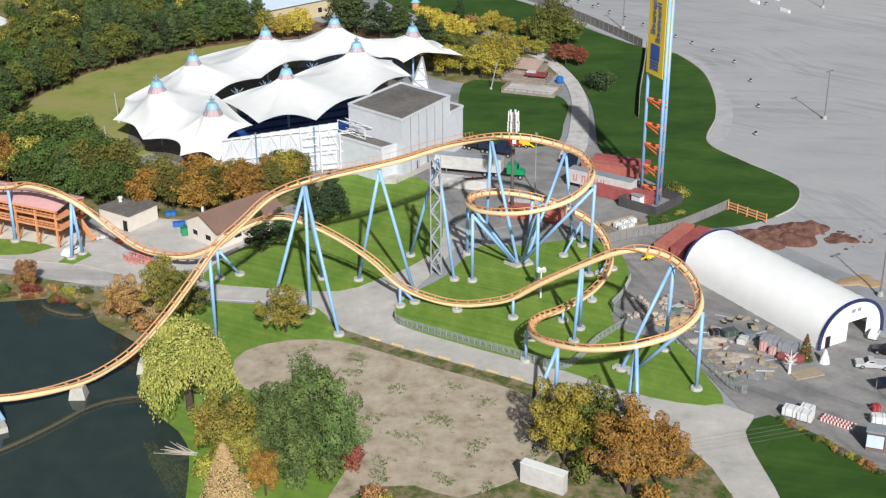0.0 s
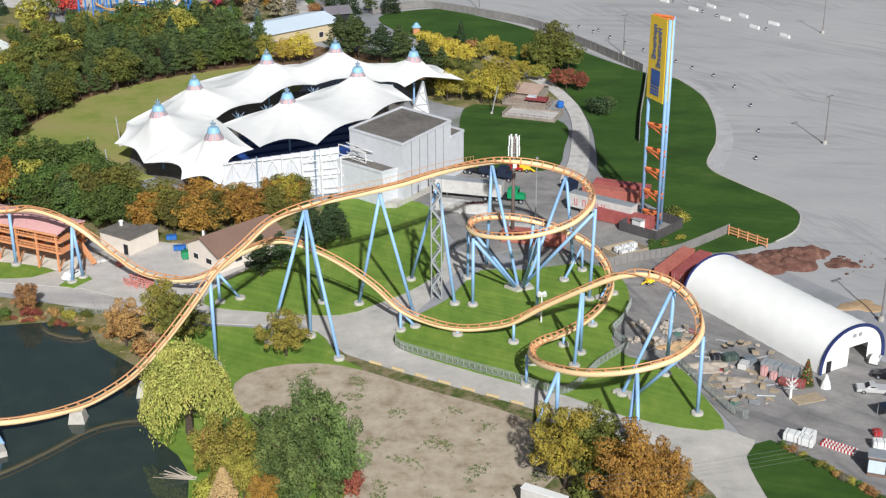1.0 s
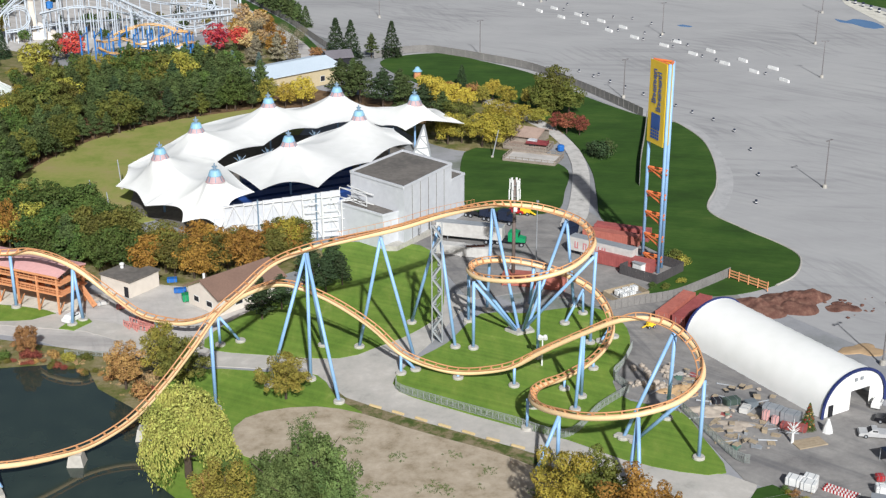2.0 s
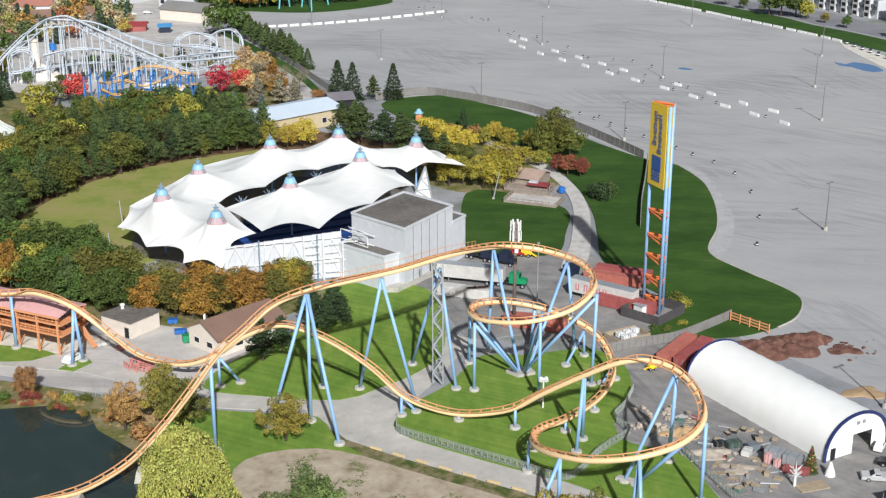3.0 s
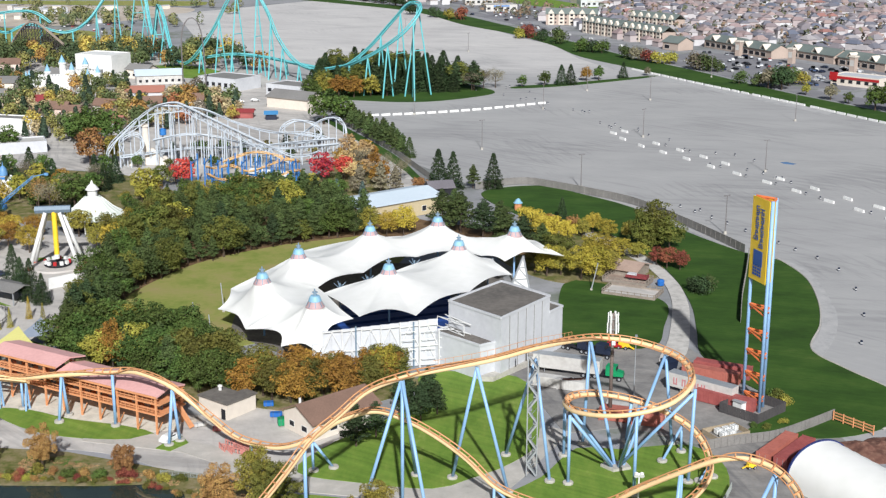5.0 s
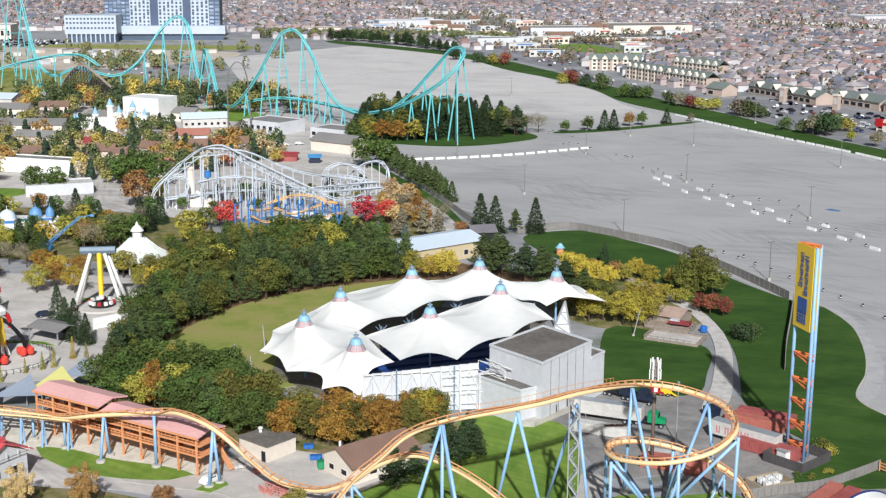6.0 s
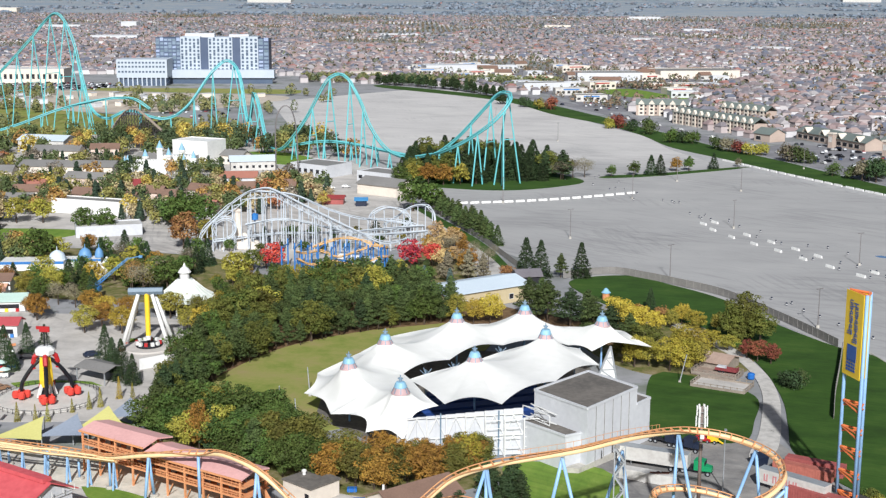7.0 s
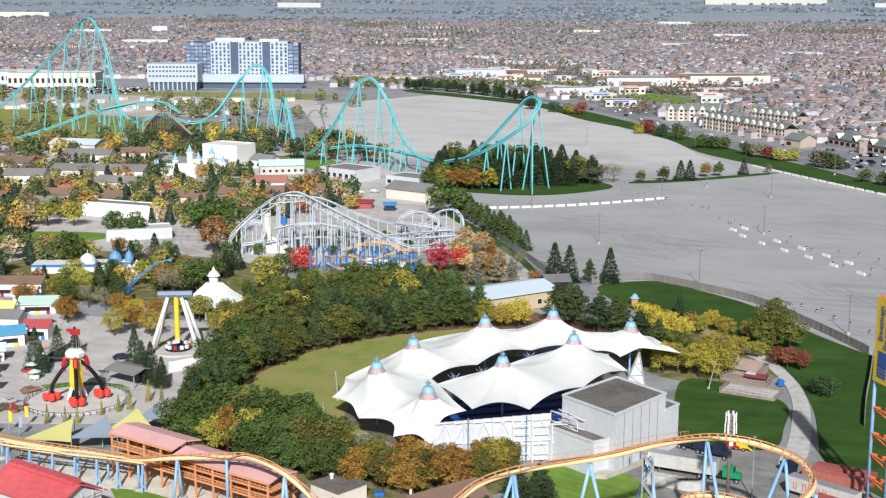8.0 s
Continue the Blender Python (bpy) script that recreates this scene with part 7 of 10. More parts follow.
def far_coaster(name, x, y, label, runs, track_mat, post_mat, rail_r, gauge, post_r, step, every, splay, low=2.5):
    """A coaster seen from afar: runs of track, and leaning pairs of posts under them."""
    ob = thing(name, x, y, 0.0, label, "roller coaster")
    o = Vector((x, y, 0))
    for run, pitch in runs:
        ln = [p - o for p in spline(run, step)]
        sp_, l_, r_, t_ = track_shapes(ln, rail_r * 1.5, gauge, rail_r, rail_r * 2.4, 2, 30, 6)
        part("track_spine", sp_, track_mat, ob, smooth=True)
        part("rail", l_, track_mat, ob, smooth=True)
        part("rail", r_, track_mat, ob, smooth=True)
        part("track_web", t_, track_mat, ob, kind="stuff")
        n = max(2, int(pitch / step))
        for i in range(n // 2, len(ln) - 1, n):
            p = ln[i]
            if p.z < low:
                continue
            d = (ln[min(i + 1, len(ln) - 1)] - ln[i - 1])
            d.z = 0
            if d.length < 0.01:
                continue
            s = d.normalized().cross((0, 0, 1)) * (p.z * splay)
            if splay:
                part("support_post", Shape().tube((p.x - s.x, p.y - s.y, 0), p, post_r, post_r, 7), post_mat, ob)
                part("support_post", Shape().tube((p.x + s.x, p.y + s.y, 0), p, post_r, post_r, 7), post_mat, ob)
                if p.z > 30:
                    part("cross_brace", Shape().tube((p.x - s.x * 0.5, p.y - s.y * 0.5, p.z * 0.5), (p.x + s.x * 0.5, p.y + s.y * 0.5, p.z * 0.5), post_r * 0.7, n=6), post_mat, ob)
            else:
                part("support_post", Shape().tube((p.x, p.y, 0), p, post_r, post_r, 7), post_mat, ob)
    return ob


far_coaster("tall_coaster", -250, 780, "tall turquoise steel coaster with high splayed supports beyond the park", (
    ([(-500, 915, 4), (-470, 905, 14), (-440, 900, 37), (-413, 890, 59), (-396, 885, 75), (-387, 880, 79), (-378, 872, 74), (-369, 865, 59), (-362, 860, 36), (-353, 850, 18), (-340, 845, 11), (-322, 840, 17), (-299, 840, 12), (-286, 850, 19), (-273, 860, 39), (-265, 865, 48), (-257, 860, 48), (-249, 850, 39), (-243, 840, 17), (-238, 830, 11), (-230, 810, 24), (-226, 800, 33), (-220, 790, 26), (-212, 775, 8), (-204, 763, 3), (-196, 754, 5), (-187, 745, 13), (-177, 740, 26), (-169, 735, 39), (-162, 730, 48), (-156, 728, 50.5)], 20),
    ([(-156, 728, 50.5), (-151, 726, 48), (-144, 724, 36), (-138, 722, 22), (-127, 715, 10), (-110, 700, 7), (-97, 690, 11), (-84, 685, 21), (-72, 680, 34), (-63, 675, 44), (-58, 669, 46), (-54, 661, 45), (-56, 655, 40), (-62, 655, 33), (-71, 660, 26), (-82, 668, 19), (-95, 680, 13), (-112, 690, 9)], 17),
    ([(-440, 792, 1.5), (-416, 800, 1.8), (-388, 805, 9), (-362, 815, 18.8), (-345, 827, 23.4), (-328, 835, 25.8), (-318, 842, 24), (-309, 842, 18)], 20),
    ([(-196, 760, 5), (-183, 755, 8), (-168, 750, 10), (-151, 745, 9), (-132, 735, 7), (-118, 725, 6)], 18)), TEAL, TEAL, 0.34, 0.8, 0.38, 2.5, 5, 0.16, 6)
far_coaster("looping_coaster", -115, 495, "pale grey steel coaster on a dense forest of columns", (
    ([(-156, 474, 1), (-157, 478, 6.4), (-150.3, 485, 14.1), (-145, 485, 18.4), (-140.3, 485, 21.7), (-136, 485, 23), (-132.9, 485, 23.4), (-129.6, 485, 22.6), (-118, 485, 17), (-107, 485, 11.8), (-96, 485, 6.8), (-89, 486, 3.6), (-84, 490, 3), (-80, 497, 3.4)], 4.4),
    ([(-141, 492, 21), (-133, 494, 20.5), (-124, 496, 19), (-112, 499, 13.5), (-102, 504, 9.6), (-96, 510, 8), (-90, 515, 7), (-84, 516, 6), (-79, 514, 5)], 4.2),
    ([(-99, 513, 5), (-98.4, 515, 9), (-94, 516, 11.6), (-90, 516, 11.8), (-85, 516, 10.6), (-82, 515, 8), (-84, 513, 5), (-90, 512, 3.6), (-96, 511, 4)], 4.0),
    ([(-94, 520, 4), (-88, 520, 8), (-83, 520, 11.5), (-78, 520, 12.6), (-74, 520, 11), (-72.6, 519, 7), (-73.4, 518, 3), (-76, 516, 1.5)], 3.6),
    ([(-152, 478, 6), (-153, 480, 9.6), (-149, 482, 12), (-145, 482, 11), (-144, 480, 7.4), (-147, 478, 4.6), (-152, 477, 4), (-144, 484, 4), (-130, 490, 5), (-114, 494, 5), (-100, 498, 5.4), (-88, 503, 6), (-76, 510, 6)], 4.4),
    ([(-140, 480, 10), (-128, 482, 12), (-118, 486, 10.5), (-106, 490, 7), (-94, 494, 5), (-84, 500, 4.6), (-74, 506, 4.6)], 4.4)), PALESTEEL, PALESTEEL, 0.17, 0.7, 0.2, 1.0, 3, 0.0, 2)
for x, y, h, c, f in ((-146, 478, 5, "green", "broadleaf"), (-138, 500, 6, "spruce", "pine"), (-128, 502, 7, "green", "broadleaf"), (-120, 506, 6, "green", "broadleaf"), (-112, 508, 6, "spruce", "pine"), (-104, 512, 5, "olive", "broadleaf"), (-134, 478, 4, "moss", "broadleaf"), (-126, 480, 4, "spruce", "pine"), (-118, 482, 4.4, "green", "broadleaf"), (-110, 480, 4, "bronze", "broadleaf"), (-102, 486, 4, "green", "broadleaf"), (-92, 500, 4.4, "green", "broadleaf"), (-84, 506, 4, "olive", "broadleaf"), (-98, 524, 6, "spruce", "pine"), (-86, 530, 6, "green", "broadleaf"), (-128, 447, 8, "moss", "broadleaf"), (-124, 450, 7, "brown", "broadleaf")):
    tree(f, c, x, y, h, 1.3, "coaster garden trees", where="planted under the steel coaster")
truss = thing("lift_truss", -132, 485, 0.1, "pale grey box truss carrying the lift hill", "truss")
tw_ = Shape()
for x0, z0, x1, z1 in ((-20, 12, -8, 21), (-8, 21, 2.6, 22), (2.6, 22, 43, 2.6)):
    n_ = max(2, int(abs(x1 - x0) / 2.6))
    for k in range(n_):
        a, b = k / n_, (k + 1) / n_
        A, B = Vector((x0 + (x1 - x0) * a, 0, z0 + (z1 - z0) * a)), Vector((x0 + (x1 - x0) * b, 0, z0 + (z1 - z0) * b))
        for dy in (-0.9, 0.9):
            o_ = Vector((0, dy, 0))
            tw_.beam(A + o_ - Vector((0, 0, 1.6)), B + o_ - Vector((0, 0, 1.6)), 0.22, 0.22)
            tw_.beam(A + o_, B + o_ - Vector((0, 0, 1.6)), 0.14, 0.14)
            tw_.beam(A + o_, A + o_ - Vector((0, 0, 1.6)), 0.14, 0.14)
        tw_.beam(A + Vector((0, -0.9, -1.6)), B + Vector((0, 0.9, -1.6)), 0.12, 0.12)
part("truss_web", tw_, PALESTEEL, truss, kind="stuff")
for x_, z_ in ((-14, 15), (-8, 19.4), (-2, 20), (6, 19), (12, 16), (18, 13), (24, 10), (30, 7)):
    for dy in (-1.6, 1.6):
        part("truss_column", Shape().tube((x_, dy * 1.5, 0), (x_, dy * 0.6, z_), 0.24, 0.24, 7), PALESTEEL, truss)
far_coaster("family_coaster", -97, 462, "small coaster with pale amber track on strong blue posts", (
    ([(-116, 462, 4), (-110, 452, 5.5), (-104, 448, 7.5), (-98, 450, 5), (-92, 452, 6.5), (-86, 454, 8.5), (-82, 460, 7), (-84, 468, 5), (-90, 472, 6), (-98, 470, 8), (-106, 474, 6), (-112, 470, 4)], 3.2),
    ([(-114, 456, 2.6), (-106, 444, 3.2), (-98, 444, 4.6), (-90, 446, 3.4), (-82, 450, 5.5), (-80, 456, 4)], 3.0)), AMBER, STRONGBLUE, 0.13, 0.45, 0.2, 0.8, 3, 0.0, 1.5)
fam = bpy.data.objects["family_coaster"]
for k in range(9):
    x_ = -20 + k * 4.4
    for y_, h_ in ((-17 + (k % 3) * 1.5, 9.5 + (k % 2)), (-8 + (k % 2) * 2, 10.5 - (k % 3) * 0.7)):
        part("frame_post", Shape().tube((x_, y_, 0), (x_, y_, h_), 0.3, 0.26, 8), STRONGBLUE, fam)
    part("frame_beam", Shape().beam((x_, -16.5, 8.6), (x_, -7.5, 8.6), 0.3, 0.35), STRONGBLUE, fam)
shedroof = gabled_house("coaster_shed", -92, 460, 15, 6, 2.6, 1.0, -20, STRONGBLUE, WHITE, "low shed with a pale blue-white roof under the family coaster")
mound("rock_mound", -144, 488, 9, 7, 5.5, CREAM, "weathered cream plaster rockwork inside the coaster", "rockwork", 9)
castle_tower = thing("plaster_tower", -145, 487, 0.1, "weathered cream plaster tower inside the coaster", "tower")
part("shaft", Shape().lathe([(2.6, 0), (1.9, 6), (1.4, 10), (1.3, 14), (1.7, 14), (1.7, 15), (0.0, 15.6)], 10), CREAM, castle_tower)
part("water_tank", Shape().lathe([(0, 10.4), (1.5, 10.6), (1.6, 12.6), (0, 13.2)], 12, 6.0, 2.0), STRONGBLUE, castle_tower, "bright blue water tank")
part("tank_leg", Shape().tube((6, 2, 0), (6, 2, 10.5), 0.25), PALESTEEL, castle_tower)

far_coaster("transfer_track", -113, 243, "short pale orange maintenance track beside the station", (
    ([(-132, 246.5, 6), (-121.7, 244.1, 6), (-113.3, 243.1, 6), (-104.4, 241.5, 6), (-98, 240.4, 6)], 5),), TRACK, BLUE, 0.2, 0.8, 0.22, 1.0, 3, 0.12, 2)
# pendulum ride
pend = thing("pendulum_ride", -129.0, 343, 0.1, "pendulum ride with white legs, grey drum and yellow arm", "fairground ride", rz=8)
for sx in (-1, 1):
    for sy in (-1, 1):
        part("leg", Shape().tube((sx * 6.8, sy * 3.4, 0), (sx * 1.9, sy * 1.2, 15.6), 0.62, 0.5, 10), WHITE, pend, smooth=True)
        part("foot", Shape().tube((sx * 6.85, sy * 3.45, 0), (sx * 6.6, sy * 3.3, 0.9), 0.75, 0.7, 10), CORANGE, pend)
part("drum", Shape().tube((-4.8, 0, 16.2), (4.8, 0, 16.4), 1.05, 1.05, 6), mat("slate_grey_paint", (122, 140, 156), (104, 122, 138), rough=0.5), pend, "slate grey hexagonal drum")
part("arm", Shape().tube((0.2, 0, 16), (0.2, 0, 3.6), 0.7, 0.7, 10), YELLOW, pend, "yellow swinging arm")
part("arm_end", Shape().tube((0.2, 0, 3.6), (0.2, 0, 2.4), 0.7, 0.7, 10), WHITE, pend)
gond = part("gondola", Shape().lathe([(0.5, 1.6), (3.3, 1.3), (3.7, 0.9), (3.5, 0.6), (0.5, 1.1)], 20, 0.2, 0), DARK, pend, "dark gondola ring")
for k in range(12):
    a = k * math.pi / 6
    part("seat", Shape().box(0.2 + math.cos(a) * 3.3, math.sin(a) * 3.3, 1.2, 0.7, 0.9, 1.0, a), REDP if k % 3 == 0 else WHITE, gond)
part("platform", Shape().lathe([(0, 0.5), (7.0, 0.5), (7.2, 0)], 24), PLAZA, pend)
wl = single("white_hoarding", Shape().box(-121, 325, 0, 8.0, 0.3, 3.0, 0.8), WHITE, "white hoarding wall below the pendulum ride", "hoarding")

# spider ride
spi = thing("spider_ride", -137, 294.6, 0.1, "spinning arm ride with yellow tower, black arms and red cars", "fairground ride")
PALEPAVE = ramp_mat("pale_platform", [(0.3, (188, 184, 178)), (0.6, (206, 202, 196)), (0.75, (216, 212, 206))], 0.3, 8)
part("platform", Shape().lathe([(0, 0.6), (11.6, 0.6), (12, 0)], 40), PALEPAVE, spi, "round pale paved platform")
part("tower", Shape().lathe([(1.5, 3.4), (1.75, 5.0), (1.5, 9.4), (1.3, 11.0)], 8), YELLOW, spi, "yellow tapered tower")
part("tower_base", Shape().lathe([(2.5, 0.6), (2.2, 1.0), (1.3, 2.0), (1.1, 3.5)], 8), BLACKP, spi, "black tower base")
for k in range(4):
    a = k * math.pi / 2 + 0.9
    part("base_fin", Shape().beam((math.cos(a) * 2.4, math.sin(a) * 2.4, 0.8), (math.cos(a) * 1.3, math.sin(a) * 1.3, 4.0), 0.5, 0.7), WHITE, spi, "white base fin")
for k in range(4):
    a = k * math.pi / 2 + 0.42
    ca, sa = math.cos(a), math.sin(a)
    part("arm", Shape().sweep([(ca * 1.2, sa * 1.2, 10.2), (ca * 2.6, sa * 2.6, 9.0), (ca * 4.2, sa * 4.2, 7.0), (ca * 5.6, sa * 5.6, 4.8), (ca * 6.0, sa * 6.0, 3.0)], 0.5, 8), BLACKP, spi, "black jointed arm")
    part("arm_cover", Shape().sweep([(ca * 1.4, sa * 1.4, 11.8), (ca * 2.5, sa * 2.5, 11.0), (ca * 2.9, sa * 2.9, 9.4), (ca * 2.8, sa * 2.8, 8.0)], 0.62, 6), REDP, spi, "red shell over the arm")
    hub = part("spinner", Shape().tube((ca * 6.0, sa * 6.0, 3.4), (ca * 6.0, sa * 6.0, 1.2), 0.3), BLACKP, spi)
    for j in range(4):
        b = j * math.pi / 2 + k
        part("ride_car", Shape().lathe([(0.0, 1.0), (0.8, 1.1), (0.95, 1.9), (0.8, 2.6), (0.45, 1.7), (0, 1.6)], 10, ca * 6.0 + math.cos(b) * 1.3, sa * 6.0 + math.sin(b) * 1.3), mat("coral_red_paint", (216, 72, 60), (196, 60, 50), rough=0.4) if k == j == 0 else bpy.data.materials["coral_red_paint"], hub, "coral red tub car")
part("crown", Shape().lathe([(1.4, 11.0), (2.3, 11.6), (2.5, 12.6), (1.6, 13.4), (0.4, 13.6)], 8), WHITE, spi, "white faceted crown")
part("spire", Shape().tube((0, 0, 13.4), (0, 0, 18.6), 0.15).tube((0.7, 0, 13.4), (0.7, 0, 17.6), 0.1), DARK, spi)
part("flag", Shape().box(0.2, 0, 17.0, 2.6, 0.3, 1.4).box(-1.2, 0, 17.6, 1.4, 0.2, 0.8), REDP, spi, "red painted emblem")
rail_s = thing("ride_fence", -137, 294.6, 0.1, "thin dark railing round the ride platform", "fence")
for k in range(48):
    a, b = 2 * math.pi * k / 48, 2 * math.pi * (k + 1) / 48
    p, q = Vector((math.cos(a) * 12.6, math.sin(a) * 12.6, 0)), Vector((math.cos(b) * 12.6, math.sin(b) * 12.6, 0))
    part("railing", Shape().beam(p, p + Vector((0, 0, 1.2)), 0.1, 0.1).beam(p + Vector((0, 0, 1.15)), q + Vector((0, 0, 1.15)), 0.08, 0.08).beam(p + Vector((0, 0, 0.5)), q + Vector((0, 0, 0.5)), 0.06, 0.06), DARK, rail_s)
area("ride_lawn", [(-152, 306), (-147, 309), (-140, 310), (-132, 310), (-128, 307), (-133, 308.4), (-141, 308), (-149, 303)], 0.14, GRASS, "crescent of grass behind the ride platform", "lawn")
area("pendulum_lawn", [(-140, 350), (-132, 353), (-120, 353), (-117, 344), (-122, 345), (-132, 346)], 0.14, GRASS, "grass behind the pendulum ride", "lawn")
for i in range(16):
    tree("bush", rng.choice(["rust", "red", "brown"]), -150.5 + rng.uniform(-3, 4), 286 + rng.uniform(-3, 2.5), rng.uniform(1.0, 1.8), 1.3, "midway shrubs", where="in a bed beside the ride")

# carousel house
car_h = thing("carousel_house", -132.8, 387, 0.1, "round carousel house with a white ribbed cone roof and cupola", "carousel")
part("roof", Shape().lathe([(9.6, 3.9), (9.7, 4.2), (6.4, 6.2), (2.6, 9.6), (2.2, 10.2)], 24), mat("pale_green_white_roof", (222, 228, 220), (206, 214, 206), rough=0.6), car_h, "white ribbed cone roof")
part("cupola", Shape().lathe([(1.5, 9.8), (1.5, 11.9), (2.1, 12.0), (1.3, 13.2), (0.5, 13.8), (0.35, 14.4), (0, 15.0)], 16), WHITE, car_h)
for k in range(12):
    a = k * math.pi / 6
    part("column", Shape().tube((math.cos(a) * 8.6, math.sin(a) * 8.6, 0), (math.cos(a) * 8.6, math.sin(a) * 8.6, 4.0), 0.25), WHITE, car_h)
part("core", Shape().lathe([(6.6, 0), (6.6, 3.9)], 20), DARK, car_h)
for k in range(24):
    a = k * math.pi / 12
    ca, sa = math.cos(a), math.sin(a)
    part("roof_rib", Shape().beam((ca * 9.6, sa * 9.6, 4.26), (ca * 6.4, sa * 6.4, 6.26), 0.16, 0.1).beam((ca * 6.4, sa * 6.4, 6.26), (ca * 2.6, sa * 2.6, 9.66), 0.16, 0.1), WHITE, car_h)

# shade sails
SAILY, SAILG = mat("yellow_sail", (226, 220, 140), (210, 204, 124), rough=0.8), mat("grey_sail", (160, 170, 186), (142, 152, 168), rough=0.8)
for k, (m_, lab, tri) in enumerate(((SAILY, "pale yellow triangular shade sail on poles", ((-133, 257, 3.4), (-126.4, 269.5, 4.6), (-121.2, 256.6, 3.6))), (SAILG, "grey-blue triangular shade sail on poles", ((-123.4, 259, 3.4), (-119.6, 272, 4.6), (-112.6, 261, 3.6))),
                              (SAILY, "pale yellow triangular shade sail on poles", ((-117.4, 264, 3.4), (-114.6, 278, 4.8), (-106.6, 268, 3.4))), (SAILG, "grey-blue triangular shade sail on poles", ((-113.6, 273, 3.6), (-112, 285, 4.6), (-103.4, 276, 3.4))))):
    o = Vector((tri[0][0], tri[0][1], 0))
    sail = thing("shade_sail", o.x, o.y, 0.1, lab, "shade sail", "shade sails")
    P3 = [Vector(p) - o for p in tri]
    sh, N = Shape(), 8
    idx = {}
    cen = (P3[0] + P3[1] + P3[2]) / 3
    for i in range(N + 1):
        for j in range(N + 1 - i):
            u, v_ = i / N, j / N
            w_ = 1 - u - v_
            p = P3[0] * w_ + P3[1] * u + P3[2] * v_
            p = p + (cen - p) * (0.9 * (u * v_ + v_ * w_ + w_ * u - 3 * u * v_ * w_) * 0.3)
            idx[i, j] = len(sh.v)
            sh.v.append(tuple(p + Vector((0, 0, -1.4 * u * v_ * w_))))
    for i in range(N):
        for j in range(N - i):
            sh.f.append((idx[i, j], idx[i + 1, j], idx[i, j + 1]))
            if j < N - i - 1:
                sh.f.append((idx[i + 1, j], idx[i + 1, j + 1], idx[i, j + 1]))
    part("sail_cloth", sh, m_, sail, smooth=True)
    for p in P3:
        part("pole", Shape().tube((p.x, p.y, 0), (p.x, p.y, p.z + 0.2), 0.12, 0.1), STEEL, sail)


# ---- park buildings ----
def flat_block(name, x, y, l, w, h, rz, wall, roof, label, bays=0):
    ob = thing(name, x, y, 0.05, label, "building", rz=rz)
    part("wall", Shape().box(0, 0, 0, l, w, h), wall, ob)
    part("roof", Shape().box(0, 0, h, l - 0.5, w - 0.5, 0.06), roof, ob)
    rim = Shape()
    for sx, sy, lx, ly in ((0, -1, l, 0.4), (0, 1, l, 0.4), (-1, 0, 0.4, w - 0.8), (1, 0, 0.4, w - 0.8)):
        rim.box(sx * (l / 2 - 0.2), sy * (w / 2 - 0.2), h, lx, ly, 0.5)
    part("parapet", rim, wall, ob)
    for k in range(bays):
        part("window", Shape().box(-l / 2 + (k + 0.5) * l / bays, -w / 2 - 0.02, h * 0.3, l / bays * 0.5, 0.1, h * 0.35), DARK, ob)
    return ob


PINKWALL = mat("pale_pink_wall", (222, 200, 188), (204, 182, 170), rough=0.85)
GREYROOF2 = mat("grey_sheet_roof", (138, 136, 134), (118, 116, 114), rough=0.8)
PALEBLUE = mat("pale_blue_roof", (206, 218, 228), (190, 204, 216), rough=0.6)
gabled_house("arcade_hall", -45, 411, 32, 16, 5.4, 1.8, 42, mat("tan_wall", (200, 184, 150), (180, 164, 132), rough=0.85), PALEBLUE, "tan hall with a pale blue shallow roof", ((-9, -8.05, 1.4, 1.6, 0.1, 1.6), (-3, -8.05, 1.4, 1.6, 0.1, 1.6), (3, -8.05, 1.4, 1.6, 0.1, 1.6), (9, -8.05, 1.4, 1.6, 0.1, 1.6)))
kiosk = gabled_house("gate_pavilion", -30, 441, 8, 6, 2.8, 2.0, 20, DARK, mat("slate_roof", (120, 116, 122), (100, 96, 102), rough=0.9), "small dark gate pavilion with a grey roof")
booth = thing("ticket_booth", -3, 420, 0.2, "small striped booth with a blue cap", "booth")
part("booth_wall", Shape().lathe([(1.2, 0), (1.2, 2.2)], 8), TIMBER, booth)
part("booth_roof", Shape().lathe([(1.6, 2.2), (0.9, 2.9), (0.7, 3.4), (0, 3.8)], 8), CAPBLUE, booth)
flat_block("white_show_building", -238, 727, 24, 18, 12.5, -18, WHITE, WHITE, "tall plain white show building")
flat_block("long_white_building", -229, 552, 40, 9, 6, -12, WHITE, GREYROOF2, "long white building behind park trees")
flat_block("white_service_block", -205, 506, 26, 12, 4, 25, WALLGREY, CWHITE, "low white service building among trees")
flat_block("grey_hall", -158, 688, 26, 20, 6, -30, WALLGREY, GREYROOF2, "grey flat-roofed hall beside the tall coaster", 6)
flat_block("grey_hall", -120, 668, 24, 16, 5, -30, WALLGREY, GREYROOF2, "grey flat-roofed hall near the parking lot", 5)
gabled_house("grey_gabled_hall", -112, 626, 24, 14, 5, 3, -28, CREAM, GREYROOF2, "cream hall with a grey gabled roof")
gabled_house("food_stall", -131, 594, 10, 5, 2.8, 1.2, 4, CRED, mat("dark_red_roof", (150, 60, 62), (130, 52, 54), rough=0.7), "red food stall with a dark red roof")
gabled_house("blue_stall", -117, 590, 5, 4, 2.6, 1.2, 10, CNAVY, mat("bright_blue_roof", (70, 136, 186), (60, 120, 168), rough=0.6), "stall with a bright blue roof")
gabled_house("grey_park_hall", -290, 668, 50, 16, 5, 2.4, 4, CREAM, GREYROOF2, "long hall with a grey shingle roof")
